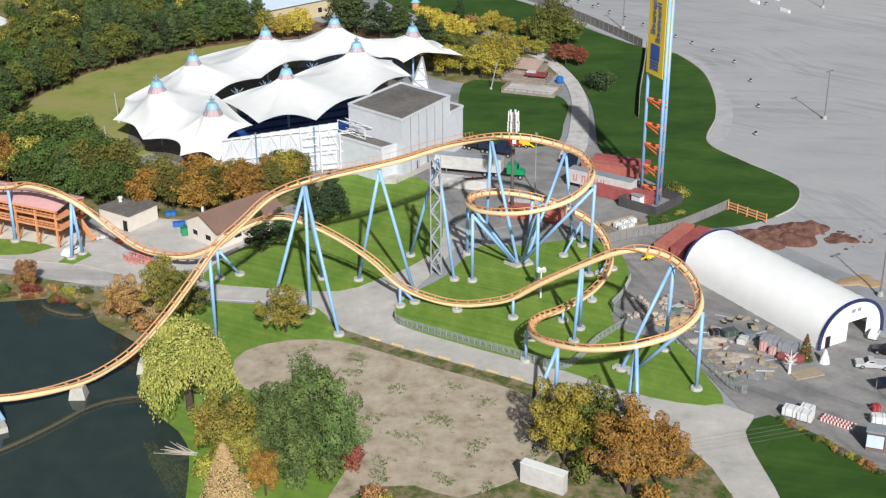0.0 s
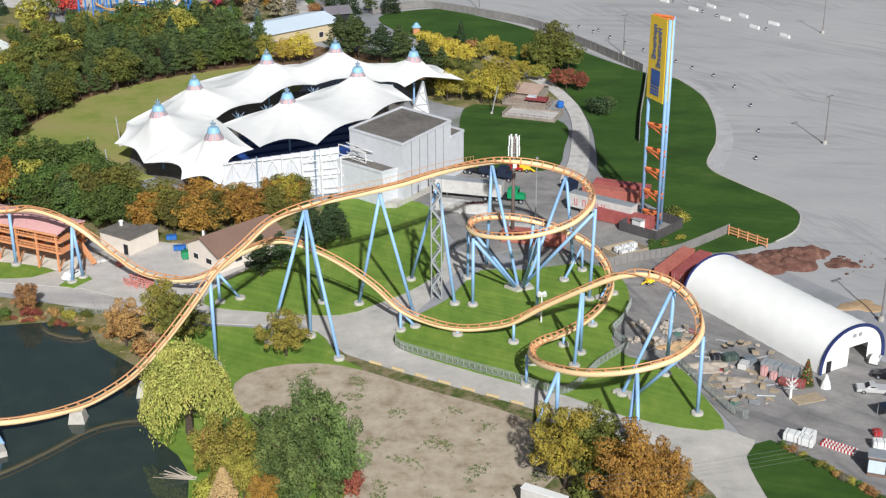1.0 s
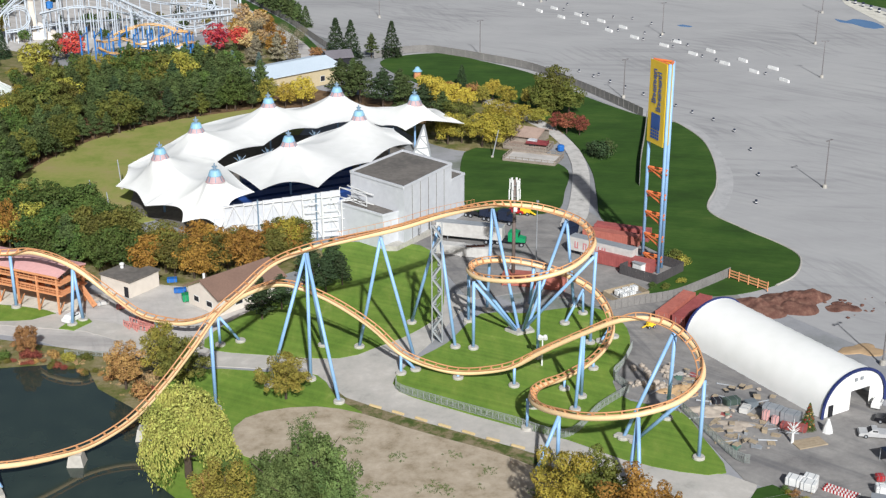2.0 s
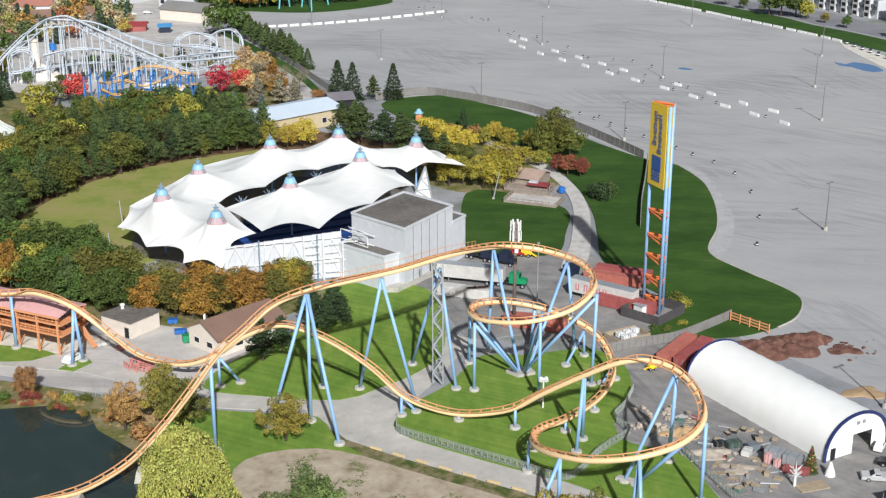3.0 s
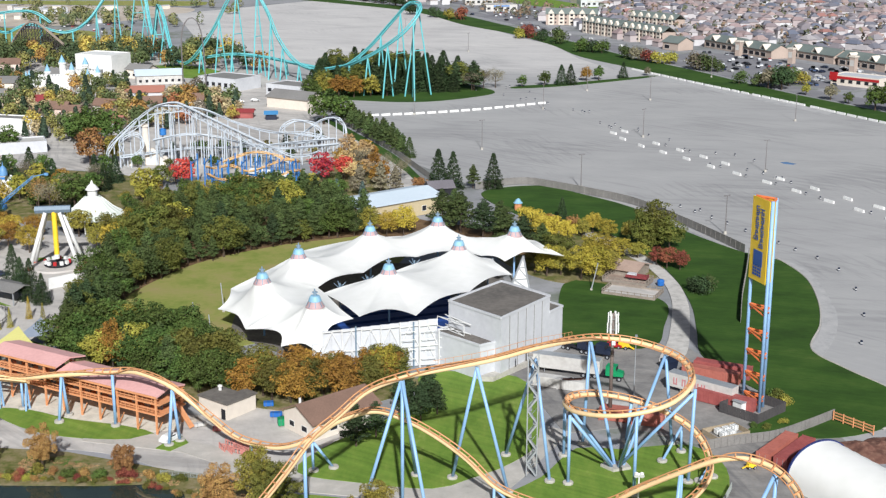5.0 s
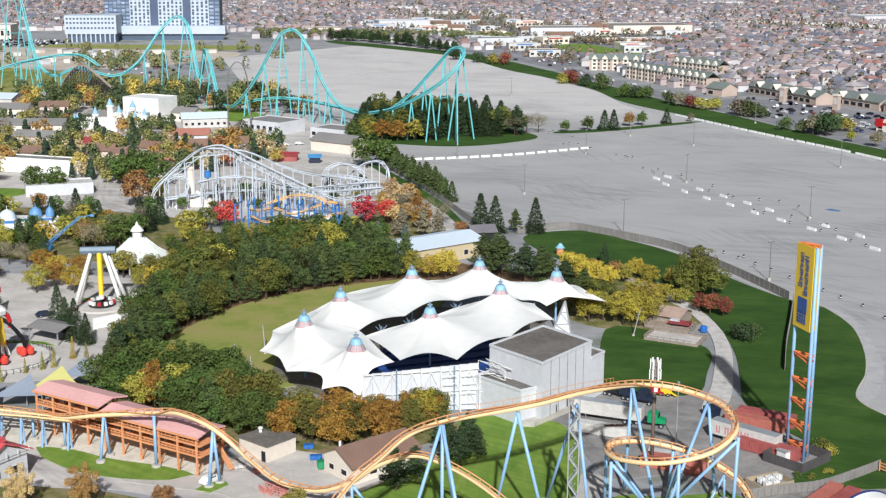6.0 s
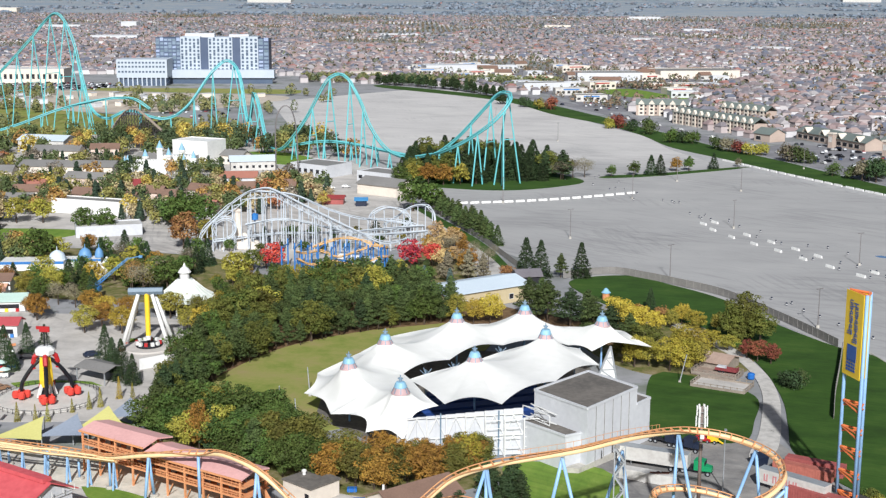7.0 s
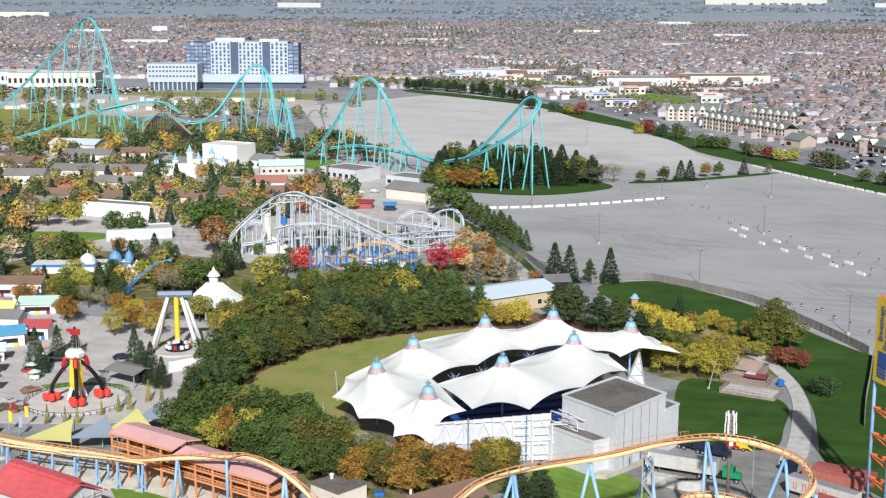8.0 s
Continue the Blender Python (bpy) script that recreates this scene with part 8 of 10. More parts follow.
gabled_house("pink_hall", -262, 625, 22, 9, 5, 2.6, -8, PINKWALL, GREYROOF2, "pale pink hall with a grey roof", ((-6, -4.55, 1.5, 1.6, 0.1, 1.6), (0, -4.55, 1.5, 1.6, 0.1, 1.6), (6, -4.55, 1.5, 1.6, 0.1, 1.6)))
gabled_house("red_roofed_hall", -232, 612, 10, 8, 4, 2.6, 10, PINKWALL, mat("maroon_roof", (150, 62, 66), (130, 54, 58), rough=0.8), "pale hall with a maroon roof")
for x, y, l, rz, c in ((-205, 580, 9, 12, "cream"), (-196, 600, 11, -20, "cream"), (-185, 570, 8, 30, "cream"), (-215, 590, 9, -8, "pale"), (-176, 610, 10, 15, "pale"), (-245, 580, 11, -12, "pale"), (-160, 620, 9, 10, "cream"), (-276, 585, 12, 8, "cream")):
    gabled_house("village_house", x, y, l, 7, 4.2, 2.8, rz, CREAM if c == "cream" else PINKWALL, BROWNROOF, c + " village house with a brown pitched roof", ((-2, -3.55, 1.4, 1.0, 0.1, 1.3), (2, -3.55, 1.4, 1.0, 0.1, 1.3)))
pb = random.Random(14)
for x, y, l, w, h, rz, kind in ((-320, 722, 26, 14, 6, 8, 0), (-345, 762, 30, 16, 7, -5, 1), (-300, 742, 16, 10, 5, 15, 2), (-255, 702, 20, 12, 5, -12, 0), (-200, 702, 24, 12, 5, 20, 1), (-330, 562, 18, 12, 5, 6, 2), (-310, 532, 14, 10, 4.5, -14, 3), (-320, 642, 20, 12, 5, 10, 0), (-345, 682, 22, 14, 6, -8, 2), (-190, 642, 18, 10, 4.6, 12, 3), (-215, 722, 14, 10, 5, -20, 0), (-280, 600, 12, 8, 4.5, 14, 3), (-222, 572, 10, 8, 4.2, -10, 2), (-170, 586, 11, 8, 4, 30, 0), (-180, 556, 10, 7, 4, -6, 3), (-268, 560, 12, 8, 4.4, 4, 0), (-300, 570, 12, 9, 4.5, -8, 2)):
    wl_, rf_, lb_ = ((CREAM, GREYROOF2, "cream park building with a grey roof"), (CWHITE, PALEBLUE, "white park hall with a pale metal roof"), (PINKWALL, BROWNROOF, "pale pink park house with a brown roof"), (WALLGREY, mat("terracotta_roof", (172, 116, 100), (152, 100, 86), rough=0.85) if "terracotta_roof" not in bpy.data.materials else bpy.data.materials["terracotta_roof"], "pale park house with a terracotta roof"))[kind]
    gabled_house("park_building", x, y, l, w, h, 2.6, rz, wl_, rf_, lb_, tuple((-l / 2 + 2 + k * 3.4, -w / 2 - 0.05, 1.3, 1.5, 0.1, 1.5) for k in range(int(l / 3.4))))
castle = thing("castle", -243, 678, 0.1, "white fairy-tale castle with blue cone spires", "castle")
for k, (x, y, l, w, h) in enumerate(((0, 0, 26, 8, 7), (-14, -4, 12, 6, 5), (8, 6, 18, 10, 9), (16, -2, 8, 8, 6))):
    part("castle_wall", Shape().box(x, y, 0, l, w, h), WHITE, castle)
    cr = Shape()
    for j in range(int(l / 1.6)):
        cr.box(x - l / 2 + 0.8 + j * 1.6, y - w / 2 + 0.2, h, 0.8, 0.4, 0.8)
    part("battlement", cr, WHITE, castle)
for x, y, h, r in ((-8, -3, 12, 1.5), (-2, 3, 16, 1.7), (5, -3, 13, 1.4), (10, 4, 15, 1.6), (17, 2, 11, 1.4), (-17, -5, 9, 1.3), (-20, -2, 8, 1.2), (14, -5, 10, 1.2)):
    tw = part("turret", Shape().lathe([(r, 0), (r, h - 4), (r * 1.25, h - 3.6), (r * 1.25, h - 2.6)], 10, x, y), WHITE, castle)
    part("spire", Shape().lathe([(r * 1.1, h - 2.6), (0, h + 1.4)], 10, x, y), CAPBLUE, tw, "sky blue cone spire")
dome_r = thing("dome_pavilion", -200, 440, 0.1, "white pavilion with pale blue domes", "pavilion", rz=12)
part("hall", Shape().box(-6, 0, 0, 22, 9, 3.2).box(10, 4, 0, 14, 6, 2.8), WHITE, dome_r)
part("hall_trim", Shape().box(-6, -4.55, 2.3, 22, 0.12, 0.9).box(10, 0.95, 2.0, 14, 0.12, 0.8), STRONGBLUE, dome_r)
for x, y, r in ((2, 0, 3.0), (11, 4, 2.4), (16, 4, 1.6)):
    part("dome", Shape().lathe([(r, 3), (r * 0.97, 4.2), (r * 0.75, 5.4), (r * 0.35, 6.2), (0.15, 6.5), (0.1, 7.8)], 16, x, y), PALEBLUE if r > 2.5 else mat("faded_blue_dome", (104, 150, 196), (88, 134, 180), rough=0.5), dome_r, smooth=True)
tent_s = thing("striped_tent", -177, 434, 0.1, "small white pointed tent among trees", "tent")
part("tent_roof", Shape().lathe([(4.0, 2.4), (1.6, 4.0), (0.2, 6.0)], 12), WHITE, tent_s)
part("tent_wall", Shape().lathe([(3.8, 0), (3.9, 2.4)], 12), CREAM, tent_s)
crane = thing("blue_boom_lift", -171, 408, 0.1, "blue boom lift rising above the trees", "boom lift")
part("base", Shape().box(0, 0, 0, 4, 2.2, 1.6), STRONGBLUE, crane)
LIFTBLUE = mat("pale_lift_blue", (110, 160, 204), (92, 142, 188), rough=0.45)
for dx, dz in ((-0.45, 0), (0.45, 0), (0, 0.8)):
    part("boom_chord", Shape().beam((dx, 0, 1.5 + dz), (9 + dx * 0.6, 8, 9.5 + dz * 0.6), 0.16, 0.16), LIFTBLUE, crane)
for k in range(8):
    a, b = k / 8, (k + 0.5) / 8
    part("boom_web", Shape().beam((-0.45 + 9 * a, 8 * a, 1.5 + 8 * a), (9 * b, 8 * b, 2.2 + 8 * b), 0.1, 0.1).beam((0.45 + 9 * a, 8 * a, 1.5 + 8 * a), (9 * b, 8 * b, 2.2 + 8 * b), 0.1, 0.1), LIFTBLUE, crane)
part("jib", Shape().beam((9, 8, 9.5), (12, 10, 9.9), 0.26, 0.26).box(12.4, 10.3, 9.4, 1.2, 0.8, 0.8), LIFTBLUE, crane)
part("strut", Shape().beam((0.6, -0.6, 1.5), (4.4, 4.4, 5.0), 0.25, 0.25), STRONGBLUE, crane)
MINT = mat("mint_canvas", (196, 218, 208), (176, 202, 192), rough=0.7)
STALLRED = mat("stall_red_roof", (190, 84, 90), (168, 72, 78), rough=0.7)
CYAN = mat("cyan_roof", (96, 168, 204), (80, 150, 188), rough=0.6)
SALMON = mat("salmon_canvas", (226, 176, 150), (208, 156, 130), rough=0.8)
for x, y, rz, l, w, h, roof, lab in ((-188, 381, 15, 11, 9, 3.2, MINT, "game booth with a mint green canvas roof"), (-174, 351, 8, 7, 6, 3.6, STALLRED, "white game booth with a red roof"), (-186.6, 357, 5, 9, 7, 4.6, GREYROOF2, "pale building with a grey roof and yellow posts"), (-198, 392, 12, 7, 6, 3.4, SALMON, "food stall with a salmon pink canvas roof"), (-181, 342, 30, 12, 8, 3.6, CYAN, "game building with a bright cyan roof"),
                                     (-176, 326, 25, 7, 5, 3.0, PALEBLUE, "white booth with a pale blue roof"), (-172, 314, 20, 8, 5, 3, STALLRED, "booth with a red roof at the midway edge"), (-205, 402, 10, 16, 8, 4.5, BROWNROOF, "brown-roofed snack hall behind trees"), (-164, 300, 12, 6, 4, 2.6, CWHITE, "white ticket booth on the midway"), (-196, 372, 8, 8, 5, 3.4, SAILY, "booth with a pale yellow canvas roof")):
    gb_ = gabled_house("game_booth", x, y, l, w, h, 1.6, rz, WHITE, roof, lab, ((0, -w / 2 - 0.05, 1.0, l * 0.7, 0.1, 1.3),))
    for k in range(3):
        part("counter_item", Shape().box(-l * 0.3 + k * l * 0.3, -w / 2 - 0.4, 0, 1.0, 0.5, 1.0), (YELLOW, REDP, STRONGBLUE)[(k + int(-x)) % 3], gb_)
cl = random.Random(21)
for i in range(46):
    x, y = cl.uniform(-196, -150), cl.uniform(296, 384)
    if inside(x, y, [(-196, 384), (-178, 384), (-163, 340), (-150, 300), (-152, 296), (-176, 296)]) and abs(x + 174) + abs(y - 351) > 8:
        k = i % 4
        if k == 0:
            ob = thing("planter", x, y, 0.05, "round stone planter with low flowers on the midway", "planter", "midway clutter")
            part("tub", Shape().lathe([(0.9, 0), (1.1, 0.7), (0.9, 0.7), (0.8, 0.5), (0, 0.5)], 10), CONC, ob)
            part("flowers", Shape().lathe([(0.95, 0.6), (0.7, 1.1), (0.2, 1.25), (0, 1.25)], 9), LEAF["red"], ob)
        elif k == 1:
            ob = thing("bench", x, y, 0.05, "timber park bench on the midway", "bench", "midway clutter", cl.uniform(0, 180))
            part("seat", Shape().box(0, 0, 0.4, 2.2, 0.5, 0.1), TIMBER, ob)
            part("backrest", Shape().box(0, 0.28, 0.5, 2.2, 0.08, 0.5), TIMBER, ob)
            part("leg", Shape().box(-0.9, 0, 0, 0.1, 0.5, 0.4), STEEL, ob)
            part("leg", Shape().box(0.9, 0, 0, 0.1, 0.5, 0.4), STEEL, ob)
        elif k == 2:
            ob = thing("vending_cart", x, y, 0.05, "small vending cart with a coloured canopy", "cart", "midway clutter", cl.uniform(0, 180))
            part("cart_body", Shape().box(0, 0, 0.3, 2.2, 1.3, 1.0), cl.choice([REDP, STRONGBLUE, YELLOW, WHITE]), ob)
            part("canopy", Shape().lathe([(1.7, 2.2), (0.9, 2.6), (0, 2.9)], 8), cl.choice([CYAN, WHITE, STALLRED, MINT]), ob)
            part("post", Shape().tube((0, 0, 1.3), (0, 0, 2.3), 0.06), STEEL, ob)
            wheel(ob, -0.7, -0.6, 0.3, 0.1)
            wheel(ob, 0.7, -0.6, 0.3, 0.1)
        else:
            ob = thing("lamp_post", x, y, 0.05, "dark lamp post on the midway", "street lamp", "midway clutter")
            part("pole", Shape().tube((0, 0, 0), (0, 0, 5), 0.09, 0.06), LAMPGREY, ob)
            part("lantern", Shape().lathe([(0.1, 4.9), (0.3, 5.2), (0.1, 5.6), (0, 5.7)], 8), WHITE, ob)
stand = thing("canopy_stage", -130.4, 312.4, 0.1, "small stage canopy with a grey ribbed roof", "canopy", rz=-25)
part("canopy_roof", Shape().gable(0, 0, 3.6, 11, 8, 1.0, 0, 0.2), GREYROOF2, stand)
for sx in (-5, 5):
    for sy in (-3.5, 3.5):
        part("post", Shape().box(sx, sy, 0, 0.25, 0.25, 3.6), STEEL, stand)
for x, y, rz, c, lab in ((-157, 327.6, 20, BLACKP, "black car on the midway"), (-152.7, 290.7, 60, SILVER, "silver pickup on the midway"), (-141, 332.6, 40, CNAVY, "dark car on the midway"), (-158.7, 318, 20, BLUEP, "blue service cart on the midway"), (-160.6, 321, 30, BLUEP, "blue service cart near trees"), (-151.9, 300, 50, mat("brown_van_paint", (150, 118, 92), (130, 100, 78), rough=0.5), "brown service van on the midway"), (-148, 640, 10, WHITE, "white van in the park service lot"), (-142, 638, 12, WHITE, "white van in the park service lot"), (-135, 642, 8, SILVER, "silver van in the park service lot")):
    car(x, y, rz, c, lab, 4.8, 1.9, 0.08, group="service vehicles")
for x, y, c in ((-141, 275, YELLOW), (-143, 271, YELLOW), (-139, 268, SAILG), (-145, 266, YELLOW)):
    fl = thing("banner_pole", x, y, 0.1, "slender banner pole with a vertical coloured banner", "banner", "midway banners")
    part("pole", Shape().tube((0, 0, 0), (0, 0, 5), 0.07), STEEL, fl)
    part("banner", Shape().box(0.45, 0, 2.2, 0.8, 0.05, 2.6), c, fl)
# slender arch ride behind the looping coaster
arch_r = thing("arch_ride", -173.5, 674, 0.1, "slender grey lattice arch ride", "fairground ride", rz=20)
ARCH = [(-5.5, 0, 0), (-5.5, 0, 14), (-5.4, 0, 25), (-4.2, 0, 33), (-1, 0, 37.4), (2.4, 0, 36.4), (4.8, 0, 30), (5.8, 0, 18), (6, 0, 0)]
arc = spline(ARCH, 1.5)
for dx in (-0.9, 0.9):
    part("arch_chord", Shape().sweep([p + Vector((0, dx, 0)) for p in arc], 0.26, 6), LAMPGREY, arch_r)
web = Shape()
for k, (a, b) in enumerate(zip(arc, arc[1:])):
    sd = 0.9 if k % 2 else -0.9
    web.beam(a + Vector((0, -sd, 0)), b + Vector((0, sd, 0)), 0.16, 0.16)
    web.beam(a + Vector((0, -0.9, 0)), a + Vector((0, 0.9, 0)), 0.14, 0.14)
part("arch_web", web, LAMPGREY, arch_r, kind="stuff")
wood = thing("timber_coaster", -305, 812, 0.1, "dark timber coaster hill of criss-crossed trestles", "roller coaster")
DARKWOOD = mat("dark_timber", (72, 66, 64), (54, 50, 48), rough=0.9)
hill = spline([(-22, 0, 2), (-14, 0, 14), (-8, 0, 20), (-2, 0, 21), (6, -2, 16), (16, -4, 8), (24, -6, 2)], 2.0)
tb = Shape()
for k, (a, b) in enumerate(zip(hill, hill[1:])):
    for dy in (-2.4, 2.4):
        tb.beam((a.x, a.y + dy, 0), (a.x, a.y + dy, a.z), 0.3, 0.3)
        for z in range(2, int(a.z), 3):
            tb.beam((a.x, a.y + dy, z), (b.x, b.y + dy, z), 0.2, 0.2)
            tb.beam((a.x, a.y + dy, z), (b.x, b.y + dy, min(z + 3, b.z)), 0.18, 0.18)
part("trestle", tb, DARKWOOD, wood, kind="stuff")
part("timber_track", Shape().sweep([p + Vector((0, -1, 0.3)) for p in hill], 0.5, 6).sweep([p + Vector((0, 1, 0.3)) for p in hill], 0.5, 6), mat("weathered_track", (150, 138, 126), (130, 118, 108), rough=0.9), wood)
# park grounds
area("park_ground", [(-420, 600), (-330, 480), (-260, 440), (-210, 470), (-160, 470), (-150, 440), (-70, 500), (-50, 470), (-44, 470), (-66, 530), (-88, 585), (-110, 640), (-125, 700), (-180, 780), (-260, 840), (-420, 840)], 0.03, PLAZA, "pale paved paths and yards of the park", "plaza")
area("park_lawn", [(-290, 470), (-252, 478), (-220, 496), (-222, 512), (-258, 510), (-292, 500)], 0.08, GRASS, "green park lawn between paths", "lawn")
area("park_lawn_far", [(-225, 742), (-180, 720), (-168, 735), (-200, 775), (-232, 770)], 0.08, GRASS, "green lawn under the tall coaster", "lawn")
area("lot_edge_lawn", [(-90, 590), (-62, 532), (-48, 498), (-36, 460), (-28, 446), (-40, 444), (-54, 498), (-72, 538), (-96, 588)], 0.1, LAWN, "green grass strip along the park fence", "lawn")
area("service_path", [(-22, 440), (-34, 446), (-46, 480), (-58, 510), (-76, 550), (-92, 585), (-98, 582), (-84, 545), (-66, 506), (-54, 474), (-46, 444), (-30, 428)], 0.12, PLAZA, "pale service path behind the theatre", "path")
area("lot_island", [(-116, 664), (-82, 648), (-54, 646), (-30, 662), (-18, 684), (-40, 715), (-80, 740), (-118, 715)], 0.2, LAWN, "green grass island under the tall coaster", "lawn")
area("lot_strip", [(-8, 696), (20, 708), (66, 744), (68, 752), (20, 718), (-6, 705)], 0.2, LAWN, "narrow grass strip in the parking lot", "lawn")
area("lot_verge", [(-235, 1290), (-110, 1165), (-52, 1040), (-14, 975), (14, 905), (32, 838), (64, 779), (100, 712), (132, 650), (145, 625), (158, 601), (170, 578), (178, 560), (196, 522), (216, 480), (240, 486), (216, 532), (198, 567), (188, 588), (177, 607), (166, 634), (132, 694), (94, 780), (62, 842), (36, 908), (6, 976), (-20, 1040), (-92, 1180), (-225, 1312)], 0.12, LAWN, "green grass verge beyond the parking lot", "lawn")
area("lot_walk", [(22, 872), (32, 850), (45, 818), (66, 778), (101, 712), (133, 650), (143, 628), (139, 622), (107, 676), (66, 745), (45, 787), (30, 830)], 0.09, APRON, "pale paved strip along the lot verge", "pavement", curved=False)
area("boundary_road", [(-235, 1330), (-95, 1200), (-12, 1046), (10, 980), (40, 908), (66, 842), (97, 782), (135, 696), (169, 636), (180, 609), (191, 590), (201, 569), (219, 535), (243, 489), (258, 497), (230, 547), (209, 598), (199, 632), (186, 654), (149, 702), (111, 788), (80, 848), (54, 914), (22, 986), (0, 1052), (-84, 1212), (-225, 1345)], 0.1, ASPHALT, "grey main road along the edge of town", "road")

# ---- small stuff near the amphitheatre lawn and the paths ----
GREYTIMBER = mat("grey_timber_wall", (156, 145, 134), (126, 116, 106), rough=0.9, fine=2.0, coarse=0.3, amount=0.5)
PINKGROUND = ramp_mat("pinkish_paddock_ground", [(0.3, (132, 116, 106)), (0.5, (156, 138, 126)), (0.7, (172, 154, 140))], 0.25, 9, worn=0.4)


def paddock(x, y, rz, w, d, rise, floor_mat, label, inner=()):
    """A low timber-walled yard: floor, four walls of planks with posts, and inner step walls."""
    ob = thing("paddock", x, y, 0.2, label, "paddock", rz=rz)
    part("paddock_floor", Shape().box(0, 0, 0, w, d, rise), floor_mat, ob)
    for cx, cy, lx, ly in [(0, -d / 2, w, 0.2), (0, d / 2, w, 0.2), (-w / 2, 0, 0.2, d - 0.3), (w / 2, 0, 0.2, d - 0.3)] + list(inner):
        part("wall", Shape().box(cx, cy, rise - 0.2, lx, ly, 0.65), GREYTIMBER, ob)
        part("top_rail", Shape().box(cx, cy, rise + 0.95, max(lx, 0.14), max(ly, 0.14), 0.1), GREYTIMBER, ob)
        n = max(2, int(max(lx, ly) / 1.7))
        for i in range(n + 1):
            u = (i / n - 0.5) * 0.98
            part("post", Shape().box(cx + (u * lx if lx > ly else 0.05), cy + (u * ly if ly > lx else 0.05), rise - 0.2, 0.17, 0.17, 1.35), GREYTIMBER, ob)
    return ob


paddock(27.5, 329, -22, 14, 8, 0.25, PLAZA, "grey concrete yard with a low timber fence")
paddock(27.0, 339.4, -24, 12, 6.4, 0.5, PINKGROUND, "pinkish terrace with a timber fence above the concrete yard")
gabled_house("terrace_pavilion", 25.6, 348.4, 13, 8.6, 2.2, 1.5, -28, GREYTIMBER, mat("pinkish_shingle_roof", (176, 152, 138), (152, 130, 118), rough=0.9, fine=2.5, coarse=0.3), "low timber pavilion with a pinkish-brown shingle roof")
tip = thing("equipment_trailer", 29.4, 339.6, 0.7, "dark red flat equipment trailer on the terrace", "trailer", rz=-24)
MAROON = mat("worn_maroon_paint", (140, 62, 66), (112, 50, 54), rough=0.6, coarse=0.4)
part("bed", Shape().box(0, 0, 0.6, 6.0, 2.1, 0.25), MAROON, tip)
part("headboard", Shape().box(2.9, 0, 0.85, 0.14, 2.1, 0.9), MAROON, tip)
for sy in (-1, 1):
    part("side_rail", Shape().box(0, sy * 0.98, 0.85, 5.7, 0.12, 0.5), MAROON, tip)
    for sx in (-1.6, -0.6):
        part("wheel", Shape().tube((sx, sy * 0.75, 0.38), (sx, sy * 1.04, 0.38), 0.38), DARK, tip)
part("grey_cover", Shape().box(-1.4, 0, 0.86, 2.2, 1.6, 0.8), WALLGREY, tip, "grey covered load")
for x, y, c, lab in ((35.4, 336.6, BLUEP, "blue plastic drum bin"), (0, 371, BLUEP, "blue tarpaulin heap"), (21, 362, CNAVY, "dark blue bin")):
    b_ = thing("bin", x, y, 0.25, lab + " beside the path", "bin")
    part("bin_body", Shape().lathe([(0.9, 0), (1.0, 1.2), (0.7, 1.5), (0, 1.6)], 10), c, b_)
for x, y in ((17, 331), (-77, 290), (-71, 281), (-74, 306)):
    gp = thing("guy_mast", x, y, 0.2, "leaning grey steel guy mast of the theatre roof", "mast", "guy masts")
    part("pole", Shape().tube((0, 0, 0), (1.6 if x > 0 else -0.8, 1.2, 7.0), 0.16, 0.12), STEEL, gp)
    part("shoe", Shape().box(0, 0, 0, 0.6, 0.6, 0.4), CONC, gp)
area("lot_kerb_apron", [(62, 375), (67.5, 378), (71, 367), (76, 358), (77.6, 345), (77.4, 330), (76.4, 315), (72.6, 299), (66.4, 284), (64.2, 288), (68, 297), (71.6, 310), (73.6, 325), (74.7, 346), (71.2, 362.6), (66, 369)], 0.1, APRON, "pale asphalt apron along the grass kerb", "apron")
kerb_line = [(68, 372), (71.6, 362.8), (75, 346), (73.9, 325), (70.4, 306), (64.9, 288.4), (69.8, 275.8), (75.6, 265.8), (78, 259), (76.7, 252.4), (73.6, 246.4), (69.1, 242)]
single("lot_kerb", Shape().sweep([p + Vector((0, 0, 0.2)) for p in spline([(x, y, 0) for x, y in kerb_line], 1.5)], 0.2, 6), CONC, "pale concrete kerb round the grass berm", "kerb", kind="structure")

# ---- storage yard clutter ----
PALLET = mat("pallet_wood", (176, 160, 136), (148, 132, 110), rough=0.95)
pal = thing("pallet", 47.6, 181, 0.1, "worn timber pallet on the yard", "pallet", "pallets", 20)
for k in range(7):
    part("slat", Shape().box(-0.54 + k * 0.18, 0, 0.11, 0.12, 1.2, 0.03), PALLET, pal)
for sy in (-0.5, 0, 0.5):
    part("bearer", Shape().box(0, sy, 0, 1.2, 0.1, 0.11), PALLET, pal)
for i in range(10):
    copy_thing(pal, pose(47 + rng.uniform(-2.5, 6.5), 182 + rng.uniform(-4, 6), 0.1, 0, 0, rng.uniform(0, 90)))
RUBBLE = mat("rubble_stone", (186, 174, 160), (150, 138, 126), rough=0.95, fine=1.2)


def rock(r):
    bm = bmesh.new()
    bmesh.ops.create_icosphere(bm, subdivisions=2, radius=1)
    for v in bm.verts:
        v.co *= 0.75 + 0.45 * noise.noise(v.co * 1.3 + Vector((r * 5.1, r * 2.3, 0)))
        v.co.z *= 0.7
    me = bpy.data.meshes.new("rock")
    bm.to_mesh(me)
    bm.free()
    me.materials.append(RUBBLE)
    return me


